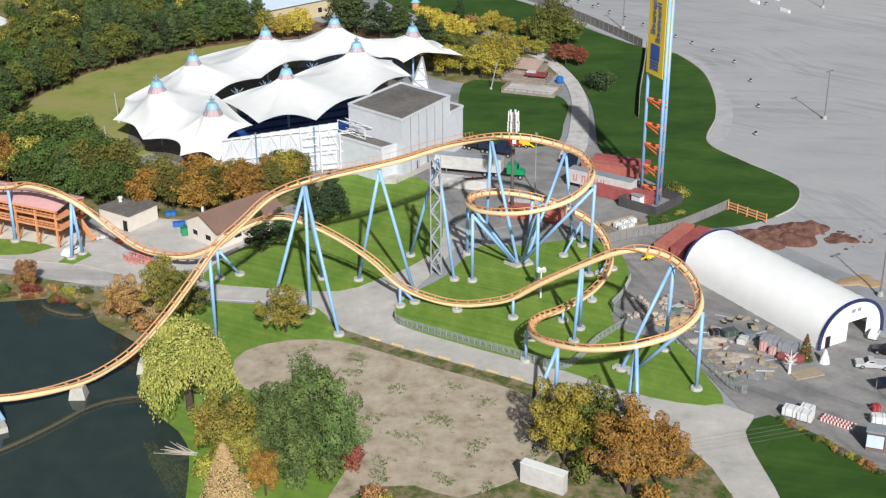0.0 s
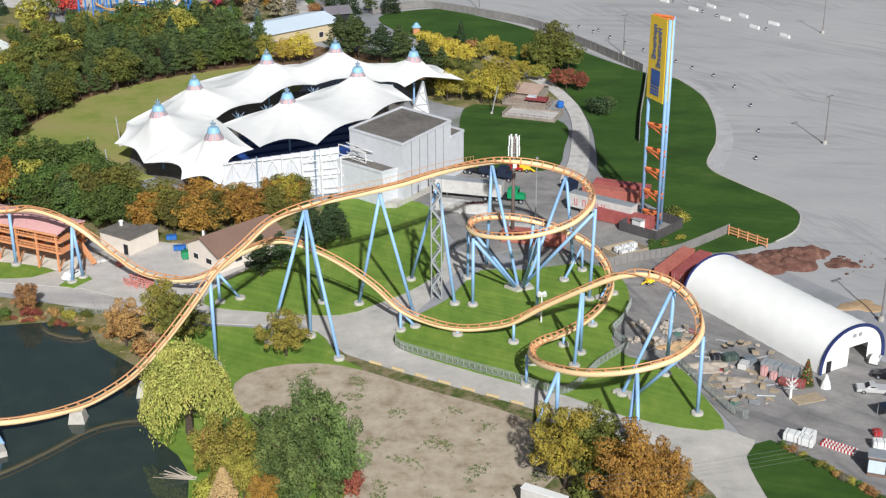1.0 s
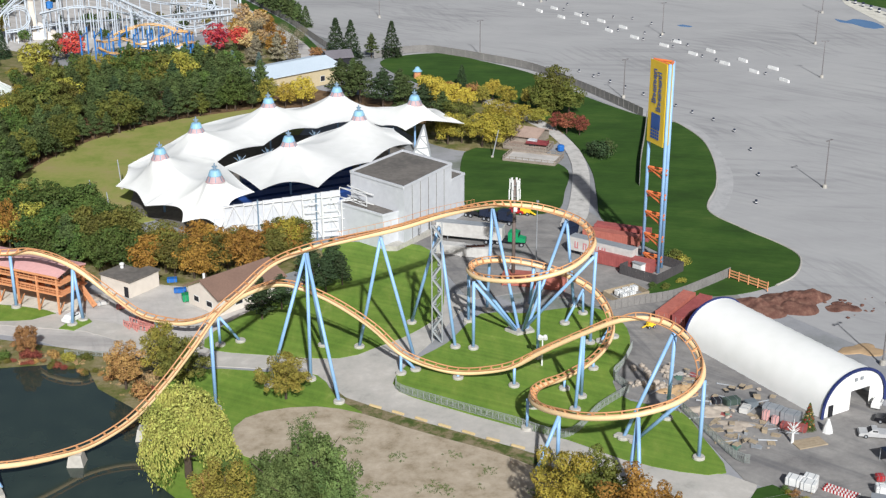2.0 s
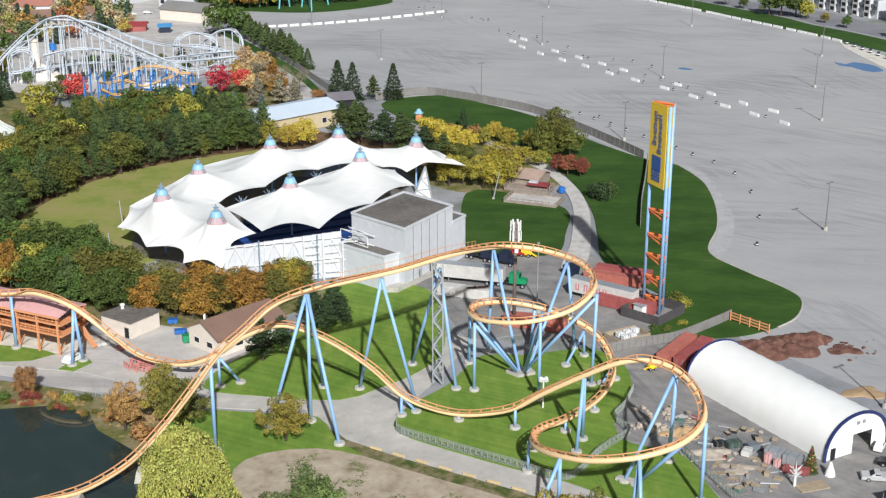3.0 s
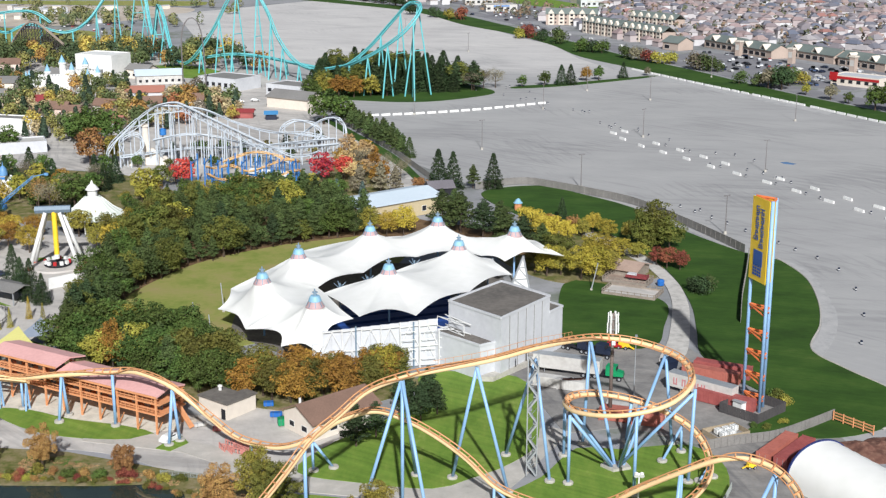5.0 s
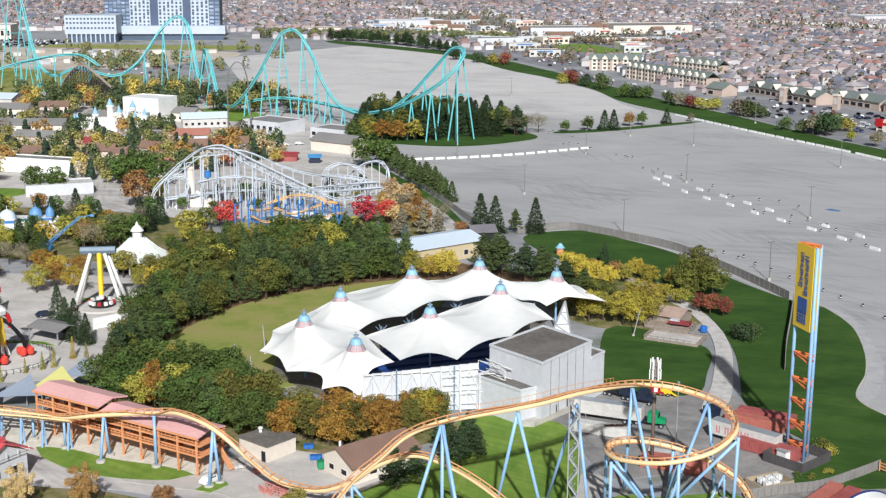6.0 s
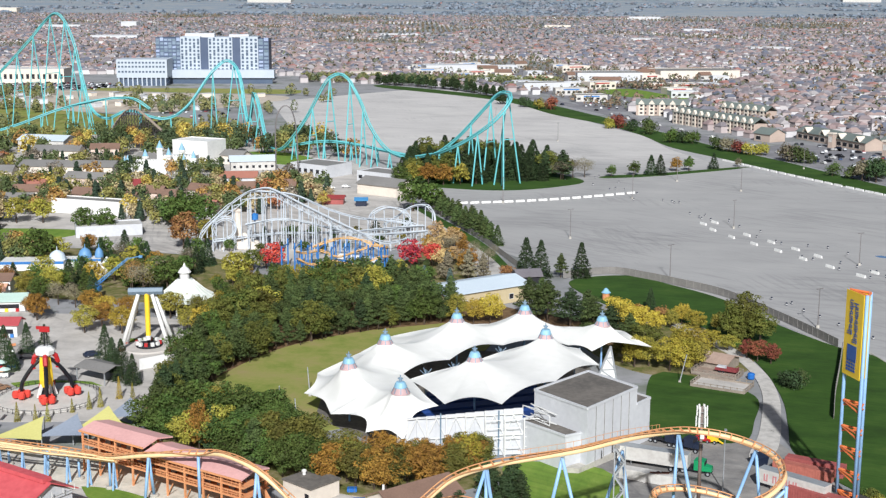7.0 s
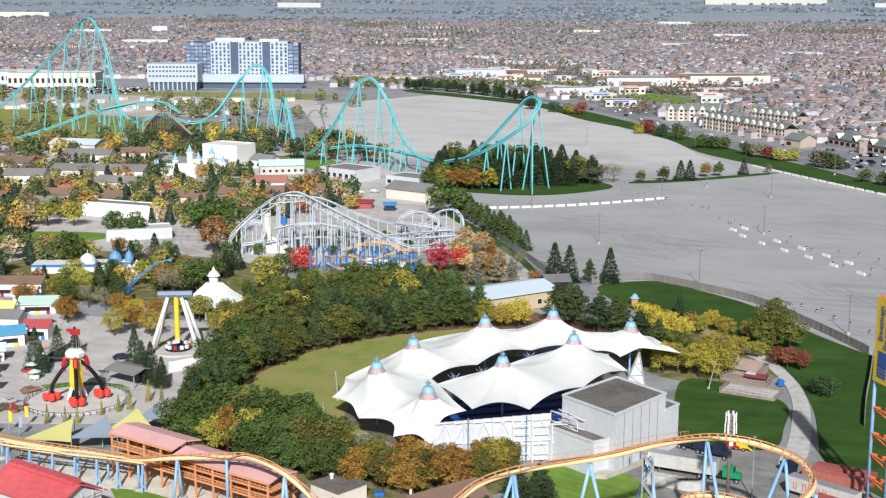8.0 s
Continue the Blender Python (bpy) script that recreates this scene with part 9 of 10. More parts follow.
ROCKS = [rock(k) for k in range(5)]
for i in range(34):
    t = i / 33
    x, y = (34.5 + 9 * t, 199 - 2.5 * t) if i < 22 else (38 + rng.uniform(-2, 4), 203 + rng.uniform(-2, 3))
    ob = new("boulder", rng.choice(ROCKS))
    s = rng.uniform(0.4, 1.0)
    ob.matrix_basis = Matrix.LocRotScale((x + rng.uniform(-1.2, 1.2), y + rng.uniform(-1.2, 1.2), 0.1 + s * 0.3), Euler((rng.uniform(-0.4, 0.4), rng.uniform(-0.4, 0.4), rng.uniform(0, 6))), (s, s * rng.uniform(0.7, 1.2), s))
    tagged(ob, "pale broken stone block in a rubble row", "boulder", "rubble stones")


OCHRE = mat("ochre_sand", (178, 150, 116), (156, 130, 100), rough=0.95, fine=1.5)
mound("soil_mound", 64, 231.6, 7.4, 5.0, 2.0, CLAY, "red-brown soil heap beside the shelter", "soil mound", 1, 20)
mound("soil_mound", 71, 233.8, 7.0, 5.4, 2.4, CLAY, "dark red-brown soil heap on the lot", "soil mound", 2, 40)
mound("soil_mound", 79, 231, 3.5, 2.4, 0.35, CLAY, "low scattered red-brown soil mound", "soil mound", 3)
mound("sand_patch", 77, 212, 4.2, 2.4, 0.3, OCHRE, "low heap of pale orange sand on asphalt", "sand heap", 4)
mound("sand_mound", 41.8, 196.6, 3.4, 2.6, 0.9, mat("orange_sand", (198, 166, 126), (176, 144, 106), rough=0.95), "pale orange sand mound in the storage yard", "sand mound", 5)
mound("rubble_mound", 45.2, 189.4, 3.6, 2.2, 0.7, RUBBLE, "flat heap of grey rubble in the storage yard", "rubble heap", 6)
mound("rubble_mound", 48.4, 184.6, 3.0, 2.0, 0.5, RUBBLE, "flat heap of grey rubble in the storage yard", "rubble heap", 7)
TARP = mat("dark_green_tarp", (70, 86, 78), (54, 68, 62), rough=0.7)
for x, y, rz, l, w, h, m_, lab, cat in (
    (49.2, 191.6, 20, 2.6, 1.6, 1.2, TARP, "dark green covered machine in the yard", "machine"), (50.8, 189.0, 60, 2.2, 1.4, 1.0, CWHITE, "white covered crate in the yard", "crate"),
    (52.2, 190.8, 15, 2.0, 1.5, 1.1, GREYT, "grey steel crate in the yard", "crate"), (54.8, 187.2, -35, 3.0, 2.0, 2.0, STEEL, "grey steel cage stack in the yard", "cage"), (57.2, 185.2, -35, 3.0, 2.0, 2.0, STEEL, "grey steel cage stack in the yard", "cage"),
    (53.4, 186.0, -35, 1.0, 1.0, 1.8, PINKROOF, "pink pallet load of blocks", "block stack"), (54.6, 184.8, -35, 1.0, 1.0, 1.4, PINKROOF, "pink pallet load of blocks", "block stack"),
    (56.2, 183.2, -30, 2.2, 1.4, 1.0, CRED, "red steel frame stack in the yard", "frame stack"), (58.0, 182.4, -30, 2.0, 1.2, 1.2, CRED, "red steel frame stack in the yard", "frame stack"), (47.0, 192.2, 10, 1.8, 1.4, 0.8, DARK, "dark tyre stack in the yard", "tyre stack"),
    (52.8, 166.4, -32, 2.2, 1.8, 1.4, WHITE, "white wrapped pallet load by the grass corner", "pallet load"), (54.6, 165.0, -32, 2.2, 1.8, 1.4, WHITE, "white wrapped pallet load by the grass corner", "pallet load"), (55.4, 167.0, -32, 2.0, 1.6, 1.2, WHITE, "white wrapped pallet load by the grass corner", "pallet load"),
    (64.8, 163.8, -10, 2.0, 1.6, 1.4, WHITE, "white wrapped pallet load in the yard", "pallet load"), (65.6, 167.4, 0, 1.2, 1.2, 1.0, REDP, "small red machine in the yard", "machine"),
    (37.2, 237.6, 30, 1.4, 1.2, 1.2, WHITE, "white plastic tote in a timber pen", "tote"), (38.8, 238.6, 30, 1.4, 1.2, 1.2, WHITE, "white plastic tote in a timber pen", "tote"), (40.4, 239.6, 30, 1.4, 1.2, 1.2, WHITE, "white plastic tote in a timber pen", "tote"), (38.0, 236.0, 30, 1.4, 1.2, 1.2, WHITE, "white plastic tote in a timber pen", "tote"), (39.6, 237.0, 30, 1.4, 1.2, 1.2, WHITE, "white plastic tote in a timber pen", "tote"),
    (-46.4, 236.2, 20, 2.2, 1.6, 1.6, GREENP, "green steel bin beside the house", "bin"), (-48.6, 240.4, 10, 2.4, 1.2, 1.0, BLUEP, "blue tarpaulin covered stack", "stack"), (-51.2, 246, 10, 2.0, 1.4, 0.9, BLUEP, "blue tarpaulin covered stack", "stack"), (-58.6, 232.6, 10, 1.6, 1.2, 0.9, CRED, "small red cart beside the shed", "cart"), (-62.4, 234.6, 30, 2.4, 1.2, 0.8, CWHITE, "pale stack of planks beside the shed", "stack"), (-64.2, 236.4, 30, 2.4, 1.4, 0.8, RUBBLE, "grey stack of stones beside the shed", "stack"),
):
    ob = thing(cat.replace(" ", "_"), x, y, 0.1, lab, cat, "yard stores", rz)
    bm = bmesh.new()
    bmesh.ops.create_cube(bm, size=1)
    bmesh.ops.scale(bm, vec=(l, w, h * 0.88), verts=bm.verts)
    bmesh.ops.translate(bm, vec=(0, 0, h * 0.56), verts=bm.verts)
    bmesh.ops.bevel(bm, geom=bm.edges[:], offset=0.09, segments=2, affect="EDGES")
    me = bpy.data.meshes.new("load")
    bm.to_mesh(me)
    bm.free()
    me.materials.append(m_)
    part("load", me, m_, ob)
    part("bearer", Shape().box(-l * 0.3, 0, 0, 0.15, w, h * 0.12).box(l * 0.3, 0, 0, 0.15, w, h * 0.12), PALLET, ob)
    bands = Shape()
    for s in (-0.25, 0.25):
        bands.box(l * s, 0, h * 0.12, 0.08, w + 0.03, h * 0.89)
    part("strap", bands, GREYT, ob)
pen2 = thing("timber_pen", 38.6, 237.6, 0.1, "low rough timber pen round white totes", "pen", rz=30)
for sx, sy, lx, ly in ((0, -2.4, 7.6, 0.12), (0, 2.4, 7.6, 0.12), (-3.8, 0, 0.12, 4.8), (3.8, 0, 0.12, 4.8)):
    part("pen_board", Shape().box(sx, sy, 0, lx, ly, 1.0), PALLET, pen2)
plk = thing("plank_stack", 58.4, 178.6, 0.1, "pale timber sheet lying on the yard", "timber", rz=18)
for k in range(4):
    part("plank", Shape().box(0, -1.0 + k * 0.66, 0, 5.0, 0.62, 0.14), PALLET, plk)
xt = tree("spruce", "green", 59.4, 183.2, 4.6, 0.9, where="decorated with red and gold baubles in the yard", name="decorated_tree")
for k in range(40):
    a, t = k * 2.4, (k + 0.5) / 40
    R = 0.92 * (1 - t) + 0.08
    b_ = part("bauble", Shape().lathe([(0, -0.35), (0.35, -0.18), (0.35, 0.18), (0, 0.35)], 6), (REDP if k % 3 else AMBER), xt)
    b_.location = (math.cos(a) * R * 2.3, math.sin(a) * R * 2.3, 1.0 + 8.2 * t)
st = thing("white_ornament_tree", 55.8, 178.8, 0.1, "white bare ornamental tree on a plinth", "ornament")
part("stem", Shape().tube((0, 0, 0), (0, 0, 2.4), 0.25, 0.16), WHITE, st)
for k in range(14):
    a = k * 2.4
    part("branch", Shape().tube((0, 0, 1.6 + k * 0.08), (math.cos(a) * 1.0, math.sin(a) * 1.0, 2.4 + k * 0.11), 0.09, 0.03, 5), WHITE, st)
st2 = thing("white_cover", 62.2, 182.2, 0.1, "white sheeted ornament standing in the yard", "ornament")
part("sheet", Shape().lathe([(0.9, 0), (0.7, 0.8), (0.4, 1.6), (0.2, 2.2), (0, 2.3)], 9), WHITE, st2)
cn = thing("striped_barrier_stack", 58.6, 163.4, 0.1, "stack of red and white striped crowd barriers", "barrier stack", rz=-38)
for r in range(3):
    for k in range(10):
        part("stripe", Shape().box(-2.4 + k * 0.5, r * 0.7, 0, 0.25, 0.16, 0.5), REDP, cn)
        part("stripe", Shape().box(-2.15 + k * 0.5, r * 0.7, 0, 0.25, 0.16, 0.5), WHITE, cn)
kio = thing("kiosk", 62.6, 157.4, 0.1, "small brown kiosk with a pale blue screen panel", "kiosk", rz=-20)
part("kiosk_wall", Shape().box(0, 0, 0, 3.0, 2.2, 2.9), BROWNROOF, kio)
part("kiosk_roof", Shape().box(0, 0, 2.9, 3.3, 2.5, 0.2), STEEL, kio)
part("screen", Shape().box(-0.3, -1.12, 0.5, 2.3, 0.06, 2.0), PALEBLUE, kio, "pale blue screen panel")
part("screen_frame", Shape().box(-0.3, -1.11, 0.4, 2.5, 0.04, 2.2), DARK, kio)
gz = thing("canopy_tent", 69.4, 172.4, 0.1, "dark blue pop-up canopy tent in the yard", "canopy", rz=15)
part("canopy_top", Shape().add([(-1.6, -1.6, 2.1), (1.6, -1.6, 2.1), (1.6, 1.6, 2.1), (-1.6, 1.6, 2.1), (0, 0, 3.0)], [(0, 1, 4), (1, 2, 4), (2, 3, 4), (3, 0, 4)]), CNAVY, gz)
for sx in (-1.5, 1.5):
    for sy in (-1.5, 1.5):
        part("leg", Shape().tube((sx, sy, 0), (sx, sy, 2.1), 0.05), STEEL, gz)
for i in range(26):
    tree("bush", rng.choice(["rust", "brown", "olive", "green"]), 51 + i * 0.52, 164.8 - i * 0.72 + rng.uniform(-0.4, 0.4), rng.uniform(0.8, 1.4), 1.4, "hedge shrubs", where="along the grass corner")
SHEETM = [CWHITE, FENCEWOOD, PALLET, CRED, STEEL, mat("green_plastic", (96, 128, 116), (78, 110, 98), rough=0.6), mat("black_plastic_sheet", (46, 48, 52), (34, 36, 40), rough=0.5)]
yr = random.Random(33)
YARDZONE = [(35, 196), (44, 204), (56, 196), (59, 186), (54, 178), (48, 174), (42, 188)]
done = 0
while done < 110:
    x, y = yr.uniform(34, 60), yr.uniform(173, 206)
    if not inside(x, y, YARDZONE):
        continue
    done += 1
    k, rz = done % 5, yr.uniform(0, 180)
    if k == 0:
        ob = thing("plank_bundle", x, y, 0.09, "weathered timber planks lying in the storage yard", "planks", "yard debris", rz)
        for j in range(4):
            part("plank", Shape().box(yr.uniform(-0.2, 0.2), j * 0.24, 0, yr.uniform(1.6, 3.2), 0.2, 0.08, yr.uniform(-0.1, 0.1)), PALLET if done % 2 else FENCEWOOD, ob)
    elif k == 1:
        ob = thing("steel_pipe", x, y, 0.09, "grey steel pipe lying in the storage yard", "pipe", "yard debris", rz)
        part("pipe_body", Shape().tube((-1.4, 0, 0.12), (1.4, 0, 0.12), 0.12, n=8), STEEL, ob)
        part("flange", Shape().tube((1.4, 0, 0.12), (1.5, 0, 0.12), 0.2, n=8), STEEL, ob)
    elif k == 2:
        ob = new("boulder", yr.choice(ROCKS))
        sc = yr.uniform(0.2, 0.6)
        ob.matrix_basis = Matrix.LocRotScale((x, y, 0.09 + sc * 0.3), Euler((0, 0, yr.uniform(0, 6))), (sc, sc * yr.uniform(0.7, 1.2), sc * 0.8))
        tagged(ob, "pale broken stone in the storage yard", "boulder", "rubble stones")
    else:
        ob = thing("debris_box" if k == 3 else "sheet_stack", x, y, 0.09, "worn crate among storage yard debris" if k == 3 else "stack of worn sheets in the storage yard", "crate" if k == 3 else "sheets", "yard debris", rz)
        m_ = yr.choice(SHEETM)
        if k == 3:
            w_, h_ = yr.uniform(0.6, 1.2), yr.uniform(0.4, 0.9)
            part("crate_body", Shape().box(0, 0, 0, w_, w_ * 0.8, h_), m_, ob)
            part("crate_lid", Shape().box(0.05, 0, h_, w_ * 1.06, w_ * 0.86, 0.08), PALLET, ob)
        else:
            for j in range(3):
                part("sheet", Shape().box(yr.uniform(-0.15, 0.15), yr.uniform(-0.15, 0.15), j * 0.07, yr.uniform(1.0, 2.0), yr.uniform(0.7, 1.2), 0.06, yr.uniform(-0.2, 0.2)), m_, ob)
for i in range(40):
    x, y = yr.gauss(80, 3.4), yr.gauss(231, 1.8)
    ob = new("soil_clod", yr.choice(ROCKS))
    sc = yr.uniform(0.15, 0.5)
    ob.matrix_basis = Matrix.LocRotScale((x, y, 0.06 + sc * 0.3), Euler((0, 0, yr.uniform(0, 6))), (sc, sc, sc * 0.7))
    ob.material_slots[0].link = "OBJECT"
    ob.material_slots[0].material = CLAY
    tagged(ob, "dark red-brown clod of soil on the asphalt", "soil clod", "soil clods")
FIELD = [(-28, 182), (-18, 190), (-4, 183), (12, 173), (20, 158), (20, 146), (-8, 146), (-8, 165), (-24, 178)]


def tufts(name, poly, count, z, seed, material, label):
    """Ragged patches of low grass blades, thicker where the noise is high."""
    r, sh = random.Random(seed), Shape()
    xs, ys = [p[0] for p in poly], [p[1] for p in poly]
    made = 0
    for _ in range(count * 12):
        if made >= count:
            break
        x, y = r.uniform(min(xs), max(xs)), r.uniform(min(ys), max(ys))
        if not inside(x, y, poly) or noise.noise(Vector((x * 0.22, y * 0.22, seed))) + 0.4 * noise.noise(Vector((x, y, seed))) < 0.3:
            continue
        made += 1
        for _ in range(5):
            a, h = r.uniform(0, 6.283), r.uniform(0.08, 0.24)
            p = Vector((x + r.gauss(0, 0.12), y + r.gauss(0, 0.12), z))
            t = Vector((math.cos(a), math.sin(a), 0)) * 0.07
            lean = Vector((r.gauss(0, 0.14), r.gauss(0, 0.14), h))
            q = len(sh.v)
            sh.v += [tuple(p - t), tuple(p + t), tuple(p + lean)]
            sh.f.append((q, q + 1, q + 2))
    return single(name, sh, material, label, "weeds", kind="stuff")


tufts("field_weeds", FIELD, 1300, 0.29, 4, LEAF["green"], "sparse green weeds on the bare soil")
tufts("verge_grass", [(15, 175), (18, 168), (22, 158), (23, 138), (42, 138), (38, 153), (35, 160), (29, 166)], 2200, 0.09, 9, LEAF["green"], "rough tufts of grass beside the road")
tufts("bank_weeds", [(-130, 208), (-92, 207.4), (-74, 208), (-66, 209), (-57, 207), (-54, 199), (-47, 193), (-42, 190), (-40, 204), (-60, 212), (-84, 217), (-130, 219)], 3600, 0.1, 12, LEAF["tan"], "dry weeds on the pond bank")
tufts("bank_grass", [(-130, 210), (-92, 209), (-74, 209.5), (-57, 208), (-52, 199), (-42, 190), (-40, 204), (-60, 212), (-84, 218), (-130, 220)], 3600, 0.1, 15, LEAF["green"], "green weeds on the pond bank")
tank = thing("concrete_block_wall", 15.2, 148.4, 0.3, "pale grey precast concrete box beside trees", "block", rz=-32)
part("block_body", Shape().box(0, 0, 0, 6.4, 1.3, 3.0), CWHITE, tank)
part("block_lid", Shape().box(0, 0, 3.0, 6.5, 1.4, 0.12), WHITE, tank)
PINKSTEEL = mat("pink_red_steel", (216, 150, 140), (194, 126, 118), rough=0.6)
frames = thing("steel_frame_stack", -52.4, 224.2, 0.1, "tangle of pink-red steel barriers on the plaza", "frame stack", rz=-35)
for k in range(20):
    o = Vector((-3.8 + (k % 7) * 1.05 + rng.uniform(-0.3, 0.3), -1.6 + (k // 7) * 1.5 + rng.uniform(-0.3, 0.3), 0))
    t = Vector((2.3, rng.uniform(-0.9, 0.9), 0))
    u = Vector((0, 0, 1.05))
    part("steel_frame", Shape().beam(o, o + t, 0.16, 0.16).beam(o + u, o + t + u, 0.16, 0.16).beam(o, o + u, 0.14, 0.14).beam(o + t, o + t + u, 0.14, 0.14).beam(o + t * 0.33, o + t * 0.33 + u, 0.1, 0.1).beam(o + t * 0.66, o + t * 0.66 + u, 0.1, 0.1), PINKSTEEL, frames)
wires = thing("power_line", 50, 158, 0.0, "four thin pale overhead wires above the grass corner", "power line")
for k in range(4):
    part("wire", Shape().sweep([(-30 + s * 7, -16 + s * 2.3 - k * 1.0, 9.5 - 1.6 * math.sin(math.pi * s / 10)) for s in range(11)], 0.014, 5), LAMPGREY, wires)
drift = thing("driftwood", -33.6, 157.6, 0.05, "bleached dead branches lying in the pond", "driftwood")
for k in range(12):
    a = 2.6 + rng.uniform(-0.5, 0.5)
    part("dead_branch", Shape().tube((rng.uniform(0, 1.5), rng.uniform(-0.4, 0.4), 0.1), (math.cos(a) * rng.uniform(2, 4.6), math.sin(a) * rng.uniform(1.5, 3.5) - 0.8, rng.uniform(0.2, 1.3)), 0.09, 0.03, 5), mat("bleached_wood", (176, 164, 150), (150, 138, 124), rough=0.9) if k == 0 else bpy.data.materials["bleached_wood"], drift)

# ---- the hospital ----
hosp = thing("hospital", -420, 1330, 0.0, "ten-storey hospital in pale and dark grey panels with window grids", "hospital", rz=9)
DGREY = mat("dark_blue_grey_panel", (80, 94, 120), (64, 78, 104), rough=0.5)
LGREY = mat("pale_panel", (188, 197, 208), (170, 181, 194), rough=0.6)
# pale window reflections of the sky are put into this glass colour
PALEGLASS = mat("sky_tinted_glass", (150, 166, 186), (122, 138, 160), rough=0.15, island=0.4)
GLASS = mat("dark_window_glass", (92, 106, 126), (74, 88, 108), rough=0.15)
for x, w, m_, h in ((-41.2, 25, DGREY, 46), (-18.5, 20.4, LGREY, 47), (-4.3, 8, DGREY, 46), (12, 24.6, LGREY, 46.5), (28.3, 8, DGREY, 45.5), (41.3, 18, LGREY, 47), (55.7, 11, DGREY, 45)):
    wing = part("tower_bay", Shape().box(x, 0, 0, w - 0.06, 26 + (2 if m_ is LGREY else 0), h), m_, hosp)
    cols, rows = max(2, int(w / 4)), 10
    ww = Shape()
    for i in range(cols):
        for j in range(rows):
            if m_ is DGREY and w < 9:
                continue
            ww.box(x - w / 2 + (i + 0.5) * w / cols, -13.06 - (1 if m_ is LGREY else 0), 9.5 + j * 3.7, w / cols * (0.8 if m_ is DGREY else 0.5), 0.3, 2.1 if (i * 5 + j * 3) % 4 else 3.3)
    if ww.v:
        part("window_grid", ww, GLASS if m_ is LGREY else PALEGLASS, wing, kind="stuff")
pod = part("podium", Shape().box(-61, -34, 8, 50, 34, 18).box(8, -16, 6, 118, 14, 8), LGREY, hosp)
part("podium_glass", Shape().box(-61, -34, 0, 46, 30, 8).box(8, -15, 0, 114, 11, 6), GLASS, pod)
pw = Shape()
for i in range(14):
    for z in (13, 18, 22):
        pw.box(-83.4 + i * 3.4, -51.1, z, 2.0, 0.2, 1.8)
part("window_grid", pw, GLASS, pod, kind="stuff")
for i in range(11):
    part("column", Shape().box(-84 + i * 4.6, -50.6, 0, 1.2, 1.0, 8.2), LGREY, pod)
part("rooftop_plant", Shape().box(-10, 2, 46, 30, 12, 4).box(30, 2, 46, 20, 12, 3), WALLGREY, hosp)

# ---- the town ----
# wall and roof colours drawn together and blued: distance haze is put into them
HOUSEWALL = ramp_mat("hazed_house_walls", [(0.0, (178, 168, 168)), (0.2, (190, 184, 185)), (0.38, (170, 158, 158)), (0.5, (198, 196, 198)), (0.68, (184, 179, 181)), (0.86, (208, 208, 210))], 1, random_island=True, rough=0.85)
HOUSEROOF = ramp_mat("hazed_house_roofs", [(0.0, (134, 123, 126)), (0.15, (112, 112, 122)), (0.3, (148, 130, 130)), (0.45, (126, 120, 125)), (0.58, (157, 139, 136)), (0.7, (104, 109, 124)), (0.8, (140, 136, 141)), (0.9, (160, 155, 157)), (0.96, (152, 112, 106))], 1, random_island=True, rough=0.9)
walls, roofs = Shape(), Shape()
ROADLINE = [(172, 640), (136, 708), (104, 784), (74, 850), (44, 914), (10, 986), (-12, 1052), (-96, 1206), (-235, 1340)]


def beyond_road(x, y, m):
    if y >= 1340:
        return True
    for (x0, y0), (x1, y1) in zip(ROADLINE, ROADLINE[1:]):
        if y0 <= y <= y1:
            return x > x0 + (x1 - x0) * (y - y0) / (y1 - y0) + m
    return False


SHOPZONE = [(-215, 1440), (-70, 1240), (-20, 1085), (34, 1095), (0, 1160), (60, 1130), (70, 1300), (130, 1440), (120, 1560), (-180, 1660), (-250, 1560)]
TOWNFIELD = [(-23, 1275), (16, 1203), (54, 1145), (74, 1190), (40, 1255), (6, 1315)]
CLEAR = [(-700, 1180, -330, 1420), (90, 560, 170, 905), (170, 560, 200, 860), (200, 560, 236, 815), (-700, 830, -260, 1200)]


def add_house(x, y, rz, l, w, h, rise):
    c, s = math.cos(rz), math.sin(rz)
    T = lambda a, b, z: (x + c * a - s * b, y + s * a + c * b, z)
    q = len(walls.v)
    for z in (0, h):
        walls.v += [T(-l / 2, -w / 2, z), T(l / 2, -w / 2, z), T(l / 2, w / 2, z), T(-l / 2, w / 2, z)]
    walls.f += [(q, q + 1, q + 5, q + 4), (q + 1, q + 2, q + 6, q + 5), (q + 2, q + 3, q + 7, q + 6), (q + 3, q, q + 4, q + 7)]
    q = len(roofs.v)
    e, ins = 0.5, l * 0.22
    roofs.v += [T(-l / 2 - e, -w / 2 - e, h), T(l / 2 + e, -w / 2 - e, h), T(l / 2 + e, w / 2 + e, h), T(-l / 2 - e, w / 2 + e, h), T(-l / 2 + ins, 0, h + rise), T(l / 2 - ins, 0, h + rise)]
    roofs.f += [(q, q + 1, q + 5, q + 4), (q + 1, q + 2, q + 5), (q + 2, q + 3, q + 4, q + 5), (q + 3, q, q + 4)]


